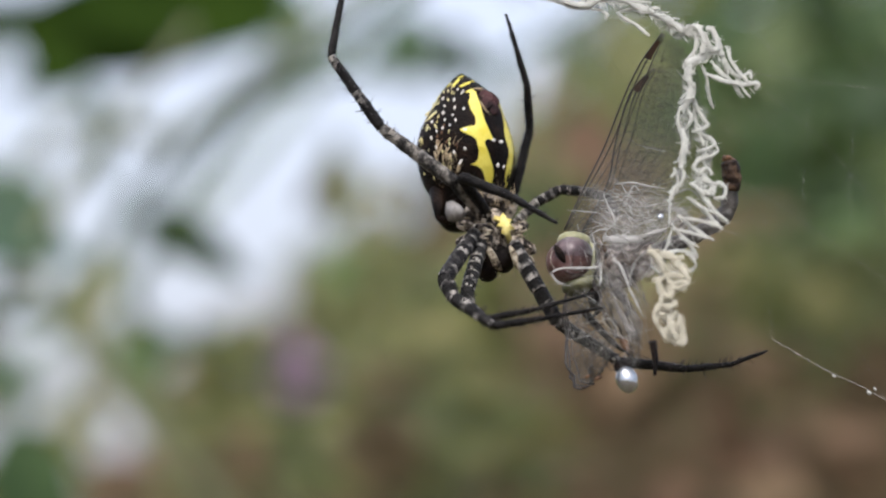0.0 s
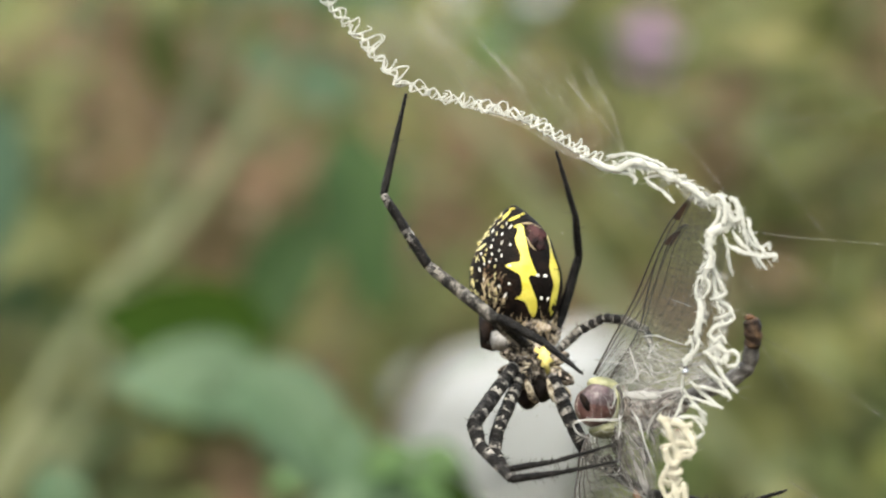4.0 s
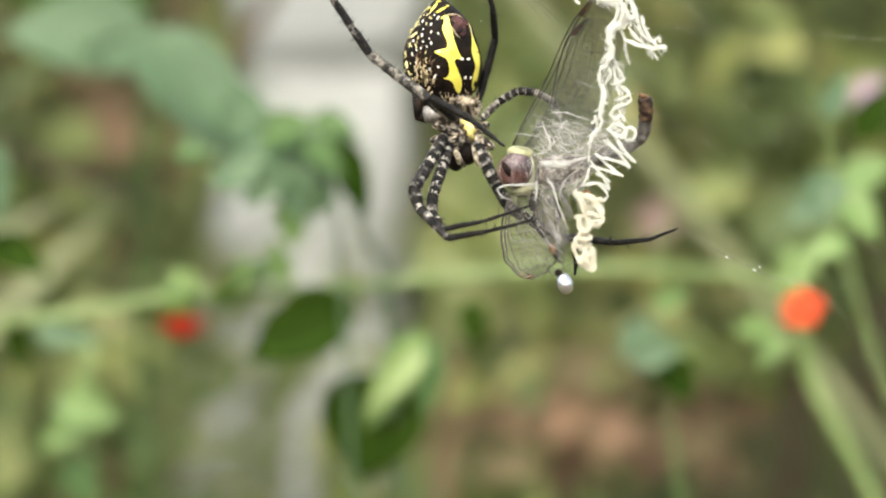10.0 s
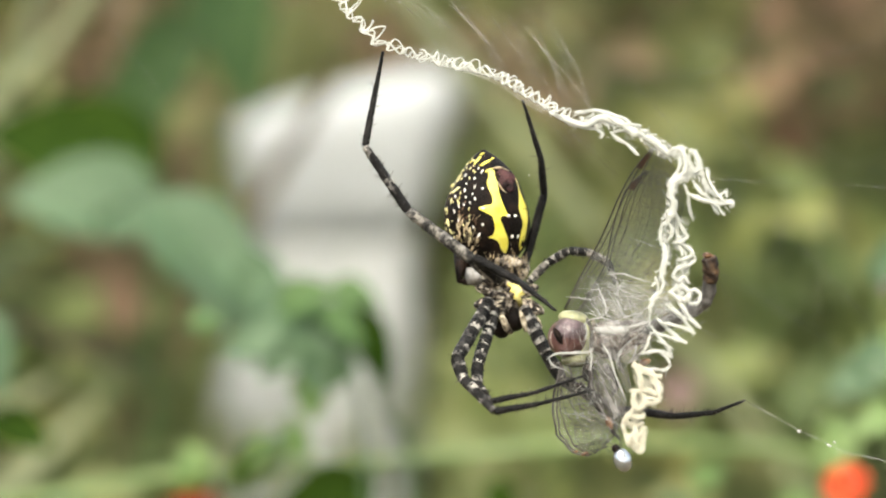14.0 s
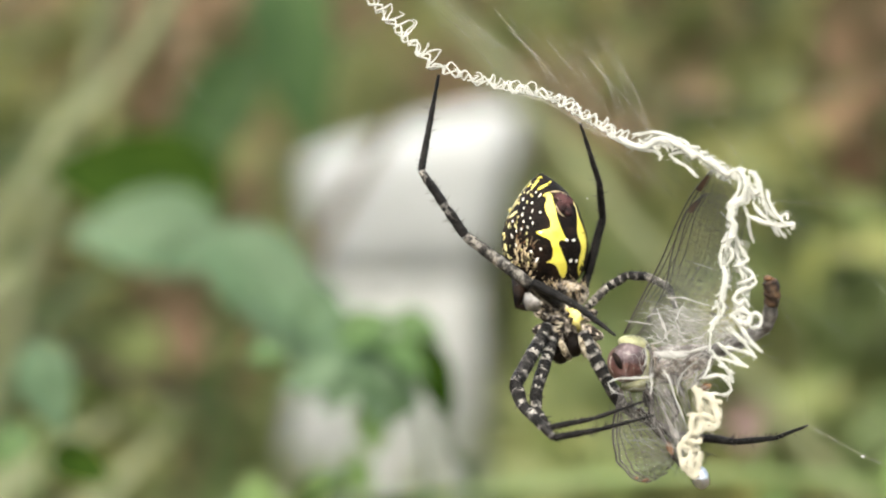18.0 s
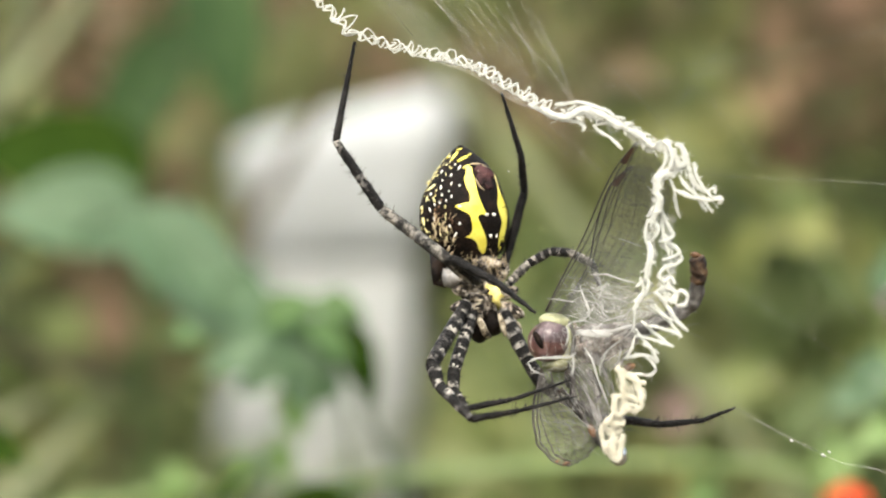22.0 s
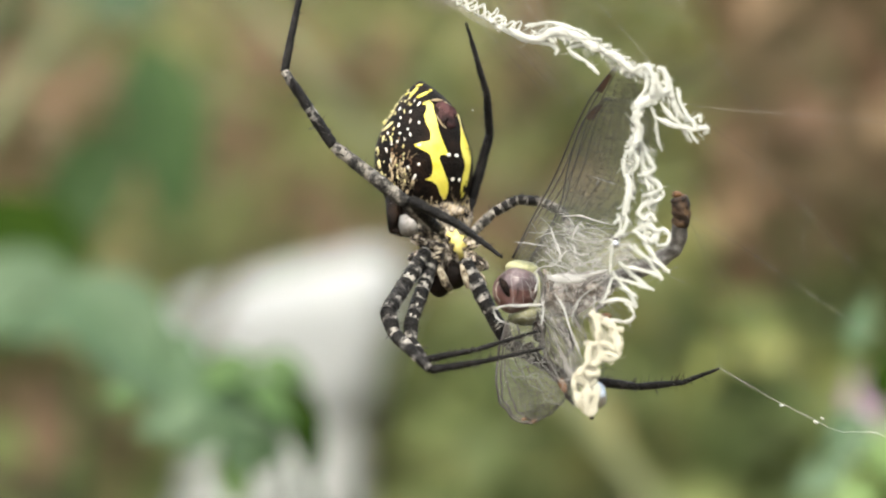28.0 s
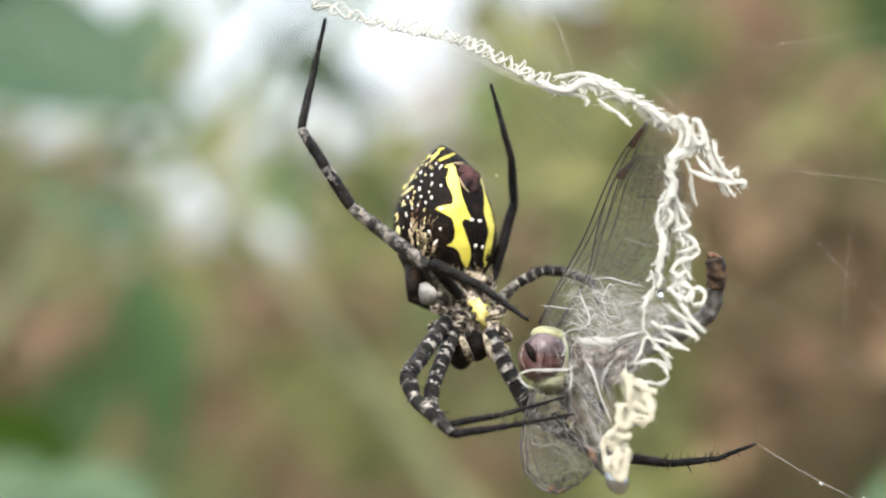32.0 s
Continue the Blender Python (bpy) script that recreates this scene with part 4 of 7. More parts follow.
# ---------- silk ----------
def silk_band():
    band = thing("silk_decoration", WEB, "thick white zigzag silk band woven across the web", "web decoration", base=(27.53, 8.51, 35))
    rnd = random.Random(11)
    upper = [(-30.0, 56.5, 23.4), (-21.7, 48.0, 24.5), (-15.1, 41.6, 25.4), (-8.55, 34.7, 26.7), (-4.8, 30.5, 27.6), (-3.0, 28.8, 28.1), (3.6, 26.7, 29.8), (9.5, 25.2, 31.4), (13.1, 22.9, 33.2), (15.5, 21.4, 34.6), (17.2, 20.3, 36.0)]

    def wander(path, lo, hi, pitch, steps=14):
        """Loops that stand up from a path, uneven in height and spacing."""
        p = curve_points(path, steps)
        out, run, goal, high = [], 0.0, 0.0, False
        for a, q in zip(p, p[1:]):
            d = q - a
            run += d.length
            if run >= goal:
                side = Vector((-d.y, d.x, 0)).normalized()
                along = d.normalized() * pitch * 0.3
                h = rnd.uniform(0.6, 1.15) * (hi if high else lo)
                out += [q + side * h - along * rnd.uniform(-0.2, 1), q + side * h * rnd.uniform(0.85, 1.1) + along * rnd.uniform(0.2, 1.2) + Vector((0, 0, rnd.uniform(-0.3, 0.3)))]
                high, goal = not high, run + pitch * rnd.uniform(0.5, 1.5)
        return out

    def uneven(r, n=24):
        return [r * 1e-3 * rnd.uniform(0.55, 1.35) for _ in range(n)]

    for lo, hi, pitch, r in ((-0.35, 0.55, 0.9, 0.14), (-0.45, 0.4, 0.7, 0.12)):
        b = bmesh.new()
        tube(b, [mm(q) for q in curve_points(wander(upper, lo, hi, pitch), 3)], uneven(r * 0.8, 90), 6)
        part("upper_strand", b, SILK, band, "lacy strand of the upper band")
    line = curve_points(upper, 16)
    run, goal = 0.0, 0.0
    for a, q in zip(line, line[1:]):
        d = (q - a)
        run += d.length
        if run < goal:
            continue
        d.normalize()
        side = Vector((-d.y, d.x, 0))
        h = rnd.uniform(0.5, 2.0) * (1.15 if q.x < -4 else 0.65)
        lean, hook = rnd.uniform(-0.5, 0.8), rnd.choice((-1, 1)) * rnd.uniform(0.3, 0.8)
        b = bmesh.new()
        if rnd.random() < 0.55:
            w2 = rnd.uniform(0.7, 1.6)
            h *= 1.15
            tube(b, [mm(p) for p in curve_points([q - side * 0.3 - d * 0.2, q + side * h * 0.5 + d * rnd.uniform(-0.2, 0.3), q + side * h + d * w2 * rnd.uniform(0.2, 0.45) + Vector((0, 0, rnd.uniform(-0.3, 0.3))), q + side * h * rnd.uniform(0.7, 1.0) + d * w2 * 0.7, q + side * h * 0.3 + d * w2 * rnd.uniform(0.7, 1.1), q - side * 0.3 + d * w2], 4)],
                 [0.13e-3, 0.12e-3, 0.07e-3, 0.06e-3, 0.1e-3, 0.13e-3], 6)
            part("arch", b, SILK, band, "small arch of silk")
            goal = run + rnd.uniform(0.5, 1.6)
            continue
        tube(b, [mm(p) for p in curve_points([q - side * 0.4 - d * 0.5, q + d * 0.15, q + side * h * 0.55 + d * (0.2 + lean * 0.4) + Vector((0, 0, rnd.uniform(-0.3, 0.3))), q + side * h + d * lean, q + side * h * rnd.uniform(0.75, 1.05) + d * (lean + hook)], 4)],
             [0.08e-3, 0.15e-3, 0.1e-3, 0.075e-3, 0.035e-3], 6)
        part("curl", b, SILK, band, "small curl of silk")
        goal = run + rnd.uniform(0.35, 1.5)
    for k in range(7):
        b = bmesh.new()
        lift = rnd.uniform(-0.15, 0.15)
        tube(b, [mm((q.x, q.y - 0.3 - 0.14 * k * math.sin(min(1, i / 16) * 3.1) + lift, q.z)) for i, q in enumerate(curve_points(upper[6:], 4))], 0.03e-3 if k else 0.07e-3, 4)
        part("edge_thread", b, THREAD if k else SILK, band, "fine thread along the band")

    def strands(name, label, rows):
        for path, half in rows:
            b = bmesh.new()
            strand(b, path, half, 0.45, rnd.uniform(0, 40), whiskers=1 + int(3 * half * len(path)), rnd=rnd)
            part(name, b, SILK, band, label)

    strands("crown_strand", "dense white strand of the band", [
        ([(18.11, 20.59, 36.1), (19.58, 20.73, 36.9), (20.76, 20.78, 37.1), (21.95, 20.40, 37.3), (23.13, 19.91, 37.5), (24.20, 19.48, 37.7)], 0.29),
        ([(16.62, 20.31, 35.9), (18.09, 19.61, 36.5), (19.26, 19.22, 37.1), (20.26, 19.68, 37.4), (21.33, 20.03, 37.6), (22.27, 19.66, 37.8)], 0.47),
        ([(15.47, 20.79, 34.8), (16.94, 19.90, 35.6), (18.40, 19.14, 36.3), (19.57, 18.93, 36.9), (20.46, 18.74, 37.0), (21.06, 18.25, 37.1), (20.94, 17.71, 37.1)], 0.24),
        ([(22.21, 18.82, 37.8), (23.40, 19.23, 38.0), (24.58, 19.10, 38.2), (25.29, 19.03, 38.3)], 0.21),
        ([(21.95, 18.36, 37.3), (23.43, 18.59, 37.6), (24.91, 18.22, 37.8), (26.21, 18.51, 38.0)], 0.21)])
    strands("crown_strand", "dense white strand of the band", [
        ([(20.44, 20.04, 37.4), (22.51, 19.65, 37.9), (23.99, 18.68, 38.1), (25.47, 17.89, 38.3), (26.65, 17.29, 38.5), (27.54, 16.56, 38.6), (28.19, 15.90, 38.7)], 0.53),
        ([(21.95, 18.42, 37.3), (22.83, 17.58, 37.5), (23.66, 17.09, 37.6), (24.32, 16.55, 37.7), (25.03, 15.82, 37.8)], 0.27)])
    strands("knot_strand", "knotted white silk", [
        ([(27.04, 16.88, 38.1), (28.22, 16.16, 38.3), (29.35, 16.57, 38.4), (30.24, 16.51, 38.4)], 0.29),
        ([(29.26, 16.79, 38.7), (29.79, 15.96, 38.8), (30.09, 14.76, 38.8), (29.85, 13.63, 38.8)], 0.47),
        ([(27.87, 15.80, 38.2), (28.82, 16.04, 38.3), (29.41, 15.56, 38.4), (29.47, 14.60, 38.4), (28.93, 13.70, 38.3), (28.46, 13.17, 38.3)], 0.29),
        ([(30.33, 16.25, 38.8), (30.92, 16.13, 38.9), (31.27, 15.35, 38.9), (31.39, 14.22, 38.9), (30.80, 14.10, 38.9), (30.44, 14.94, 38.8), (30.27, 15.90, 38.8)], 0.32),
        ([(28.16, 12.33, 38.3), (28.70, 12.93, 38.3), (29.65, 13.34, 38.4), (30.60, 13.82, 38.4), (31.19, 14.24, 38.5)], 0.65)])
    strands("fork_strand", "frayed side end of the band", [
        ([(31.02, 16.39, 38.5), (31.43, 15.31, 38.5), (31.73, 14.17, 38.5), (31.96, 13.40, 38.6)], 0.41),
        ([(32.22, 14.45, 39.0), (32.51, 13.14, 39.0), (33.16, 11.83, 39.1), (34.11, 10.63, 39.2)], 0.29),
        ([(30.72, 13.16, 38.4), (31.67, 11.84, 38.5), (32.61, 10.94, 38.6), (33.62, 9.27, 38.7)], 0.29),
        ([(30.09, 11.72, 38.8), (31.39, 11.06, 38.9), (32.69, 10.69, 39.0), (33.75, 10.51, 39.1), (35.00, 10.57, 39.2)], 0.35),
        ([(31.90, 13.52, 38.6), (32.49, 12.08, 38.6), (33.44, 11.42, 38.7), (34.33, 11.77, 38.8), (34.56, 11.12, 38.8)], 0.29),
        ([(33.05, 10.87, 39.1), (33.70, 9.85, 39.1), (34.23, 9.14, 39.2)], 0.24)])
    strands("fork_strand", "frayed side end of the band", [
        ([(34.15, 10.88, 38.8), (35.10, 10.64, 38.9), (34.80, 10.04, 38.8)], 0.29)])
    strands("hanging_strand", "thick hanging strand of matted silk", [
        ([(28.68, 12.68, 38.5), (28.33, 11.49, 38.3), (28.82, 10.30, 38.2), (28.23, 9.11, 38.1), (27.76, 8.27, 38.0)], 0.53),
        ([(27.67, 8.62, 38.5), (27.25, 7.43, 38.4), (27.44, 5.99, 38.3)], 0.27),
        ([(28.30, 8.33, 38.0), (28.60, 7.43, 38.0), (27.89, 6.24, 37.9)], 0.29),
        ([(27.61, 6.35, 38.3), (27.86, 5.04, 38.3), (27.62, 3.72, 38.2), (27.27, 2.40, 38.1)], 0.44),
        ([(27.72, 4.20, 37.8), (28.38, 4.02, 37.8)], 0.24),
        ([(27.39, 2.76, 38.2), (27.57, 1.69, 38.1), (27.04, 0.61, 38.1)], 0.24),
        ([(26.76, 2.64, 37.8), (27.01, 1.33, 37.7), (26.71, 0.01, 37.6)], 0.27),
        ([(26.80, 0.85, 38.1), (26.32, -0.23, 38.0), (26.09, -0.95, 38.0)], 0.27)])
    strands("hanging_strand", "thick hanging strand of matted silk", [
        ([(26.23, -0.35, 37.6), (26.12, -1.67, 37.5), (26.06, -2.99, 37.5)], 0.15)])
    strands("looped_strand", "looped and knotted hanging strand", [
        ([(29.90, 12.81, 38.2), (30.35, 11.50, 37.9), (30.50, 10.20, 37.5), (31.02, 8.65, 37.1)], 0.24),
        ([(28.92, 9.83, 37.8), (29.31, 8.52, 37.5), (30.14, 7.32, 37.5)], 0.32),
        ([(29.02, 9.48, 37.3), (29.16, 7.93, 37.1), (29.33, 6.48, 37.2)], 0.27),
        ([(28.64, 6.24, 37.6), (29.72, 6.48, 37.6), (30.26, 7.02, 37.6), (29.84, 7.56, 37.5)], 0.24),
        ([(29.27, 6.24, 37.2), (30.35, 5.82, 37.2), (30.88, 5.16, 37.3), (30.10, 4.62, 37.3), (29.02, 4.38, 37.3)], 0.27),
        ([(29.35, 6.12, 37.6), (29.76, 4.80, 37.7)], 0.21),
        ([(30.82, 5.28, 37.3), (31.12, 4.44, 37.3), (30.33, 3.84, 37.4), (29.25, 3.54, 37.4), (28.77, 2.76, 37.4), (29.24, 1.92, 37.5)], 0.29)])
    strands("looped_strand", "looped and knotted hanging strand", [
        ([(29.09, 2.04, 37.9), (29.93, 2.58, 37.8), (30.28, 1.80, 37.9)], 0.24),
        ([(28.40, 1.09, 37.5), (29.60, 1.56, 37.5), (30.38, 0.84, 37.6), (29.95, 0.13, 37.6), (28.99, 0.49, 37.6)], 0.47),
        ([(28.12, 1.09, 37.9), (28.78, 0.55, 38.0), (29.49, -0.29, 38.0)], 0.27),
        ([(30.19, 0.72, 37.6), (31.04, 1.20, 37.5), (31.63, 0.60, 37.6), (31.39, -0.24, 37.6), (30.43, -0.41, 37.6)], 0.27)])
    strands("saw_strand", "open sawtooth strand", [
        ([(28.75, 0.73, 37.7), (29.75, -0.83, 37.9), (30.87, -2.27, 38.1), (31.58, -3.05, 38.2)], 0.27),
        ([(31.54, -3.04, 38.6), (30.48, -2.14, 38.4), (29.06, -1.37, 38.1), (27.77, -0.35, 37.9)], 0.22),
        ([(28.27, -0.23, 37.6), (29.45, -1.67, 37.8), (30.28, -2.69, 38.0), (30.99, -3.64, 38.1)], 0.24),
        ([(30.95, -3.64, 38.5), (30.12, -3.10, 38.3), (28.71, -2.68, 38.1), (27.17, -2.33, 37.8)], 0.22),
        ([(26.85, -1.91, 37.4), (28.15, -3.11, 37.6), (29.10, -3.95, 37.8), (30.16, -4.60, 37.9)], 0.24),
        ([(30.12, -4.60, 38.3), (28.83, -4.18, 38.1), (27.59, -3.76, 37.9), (26.23, -3.41, 37.7)], 0.21)])
    strands("saw_strand", "open sawtooth strand", [
        ([(26.20, -2.75, 37.3), (27.03, -3.83, 37.4), (27.92, -4.97, 37.6), (28.57, -6.23, 37.7)], 0.24),
        ([(28.65, -5.32, 38.1), (27.88, -4.78, 38.0), (26.82, -4.31, 37.8)], 0.18),
        ([(28.57, -6.23, 37.7), (27.68, -5.57, 37.5), (26.50, -5.51, 37.3), (25.19, -5.76, 37.1)], 0.27),
        ([(27.17, -5.50, 37.8), (28.00, -6.34, 38.0), (28.29, -7.06, 38.0)], 0.21),
        ([(28.39, -6.95, 37.6), (27.56, -7.55, 37.5), (26.44, -7.43, 37.3), (25.31, -7.68, 37.1), (24.24, -6.84, 36.9)], 0.27),
        ([(26.23, -3.35, 37.7), (25.87, -4.55, 37.6), (25.52, -5.33, 37.6), (25.10, -5.81, 37.5)], 0.18)])
    # teeth and fine fibres that stand off the thick strands
    crown = [(16.6, 20.3, 35.6), (19.6, 19.8, 37.0), (21.9, 19.8, 37.4), (24.3, 18.7, 37.8), (26.4, 17.5, 38.2), (28.1, 16.3, 38.4), (29.6, 16.0, 38.5)]
    hang = [(28.6, 12.4, 38.5), (28.3, 9.7, 38.3), (27.6, 6.7, 38.1), (27.8, 4.3, 38.0), (27.2, 1.9, 37.9), (26.2, -1.1, 37.7)]
    fork = [(30.3, 15.1, 38.5), (31.7, 13.3, 38.7), (33.5, 10.8, 38.9), (34.6, 10.4, 38.9)]
    coil = [(29.4, 9.1, 37.2), (29.4, 6.7, 37.3), (30.0, 4.9, 37.4), (29.4, 2.8, 37.6), (29.4, 1.0, 37.7), (30.6, 0.1, 37.8)]
    for path, n, reach in ((crown, 46, 0.8), (crown, 30, 0.5), (hang, 16, 0.5), (coil, 14, 0.5), (fork, 16, 0.6)):
        line = curve_points(path, 8)
        for k in range(n):
            b = bmesh.new()
            i = rnd.randrange(1, len(line) - 1)
            d = (line[i + 1] - line[i - 1]).normalized()
            side = Vector((-d.y, d.x, 0)) * rnd.choice((-1, -1, 1))
            side.z = rnd.uniform(-0.3, 0.5)
            o = line[i] + side * rnd.uniform(-0.3, 0.4)
            e = o + side * reach * rnd.uniform(0.4, 1.2) + d * reach * rnd.uniform(0.1, 1.1)
            strand(b, [o - d * 0.3, o.lerp(e, 0.5) + d * rnd.uniform(-0.15, 0.15), e], rnd.uniform(0.07, 0.17), 0.5, rnd.uniform(0, 40), 0.2)
            part("tooth", b, SILK, band, "short tooth of silk")
    for path, wide in ((crown, 0.75), (hang, 0.5), (coil, 0.75), ([(30.3, 15.1, 38.4), (31.7, 13.3, 38.6), (33.5, 10.8, 38.8)], 0.6)):
        b = bmesh.new()
        off = Vector((rnd.uniform(-0.2, 0.2), rnd.uniform(-0.2, 0.2), -0.45))
        edges = ([], [])
        for i, q in enumerate(path):
            d = Vector(path[min(i + 1, len(path) - 1)]) - Vector(path[max(i - 1, 0)])
            side = Vector((-d.y, d.x, 0)).normalized() * wide * 1.3
            edges[0].append(Vector(q) + off + side), edges[1].append(Vector(q) + off - side)
        sheet(b, *edges, 8, lambda p, j: 0.15 * noise.noise(p + Vector((j, 0, 0))))
        part("silk_film", b, BAND_FILM, band, "thin film of matted silk")
    # the loose lower end swings to a new hang in the breeze
    o = mm((25.8, -6.6, 38.2))
    b = bmesh.new()

    knots = []

    def loops(rows):
        for path, half in rows:
            knots.extend(path)
            strand(b, path, 1.45 * half, 0.28, rnd.uniform(0, 40), 0.7, whiskers=2, rnd=rnd)

    loops([
        ([(24.16, -6.63, 38.1), (25.06, -7.41, 38.1), (25.96, -7.89, 38.1), (26.50, -8.97, 38.1), (26.85, -10.23, 38.1)], 0.41),
        ([(26.82, -10.21, 38.5), (26.64, -10.87, 38.5), (25.69, -11.11, 38.5), (24.97, -10.51, 38.5), (24.73, -9.43, 38.5)], 0.29),
        ([(25.96, -7.77, 38.1), (26.68, -8.25, 38.1), (27.27, -8.31, 38.1)], 0.21),
        ([(24.25, -6.80, 38.5), (24.79, -8.12, 38.5), (25.03, -9.43, 38.5), (25.81, -9.79, 38.5), (26.40, -10.33, 38.5)], 0.27),
        ([(23.50, -9.63, 38.1), (24.52, -9.75, 38.1), (25.24, -10.29, 38.1)], 0.27),
        ([(24.01, -9.79, 38.5), (23.89, -10.99, 38.5), (24.37, -11.59, 38.5), (24.91, -11.11, 38.5), (25.03, -10.15, 38.5)], 0.29)])
    loops([
        ([(24.88, -11.36, 38.1), (24.16, -12.08, 38.1), (23.32, -12.20, 38.1), (22.54, -13.04, 38.1)], 0.32),
        ([(23.77, -11.47, 38.5), (23.53, -12.30, 38.5), (24.49, -12.54, 38.5), (24.97, -12.13, 38.5)], 0.24),
        ([(22.60, -12.92, 38.1), (22.60, -14.00, 38.1), (23.02, -15.08, 38.1), (23.62, -16.15, 38.1)], 0.29),
        ([(23.59, -16.13, 38.5), (24.19, -16.07, 38.5), (24.49, -15.06, 38.5), (24.79, -13.50, 38.5)], 0.29),
        ([(23.08, -13.10, 38.1), (24.04, -13.40, 38.1), (24.76, -13.04, 38.1)], 0.29),
        ([(23.89, -13.50, 38.5), (23.65, -14.82, 38.5), (23.89, -15.89, 38.5)], 0.35),
        ([(22.84, -14.48, 38.1), (23.56, -14.36, 38.1), (24.40, -14.84, 38.1)], 0.24)])
    # short links mat the loops together
    for k in range(60):
        p, q = Vector(rnd.choice(knots)), Vector(rnd.choice(knots))
        if 0.5 < (p - q).length < 1.9:
            strand(b, [p, p.lerp(q, 0.5) + Vector((rnd.gauss(0, 0.15), rnd.gauss(0, 0.15), 0.1)), q], rnd.uniform(0.14, 0.3), 0.3, rnd.uniform(0, 40), 0.7)
    for top, low in (([(24.0, -6.9, 37.9), (23.9, -9.3, 37.9), (23.6, -11.6, 37.9), (22.9, -13.2, 37.9), (23.5, -16.0, 37.9)], [(26.2, -7.6, 38.0), (26.8, -9.9, 38.0), (25.2, -11.8, 38.0), (24.9, -13.4, 38.0), (24.3, -16.0, 38.0)]),):
        film = bmesh.new()
        sheet(film, top, low, 8, lambda p, j: 0.2 * noise.noise(p + Vector((j, 0, 0))))
    lower = part("lower_loop", b, CREAM_SILK, band, "loose cream loops at the lower end", origin=o)
    part("loop_film", film, CREAM_FILM, lower, "matted film between the loops", origin=o)
    return band, lower, o


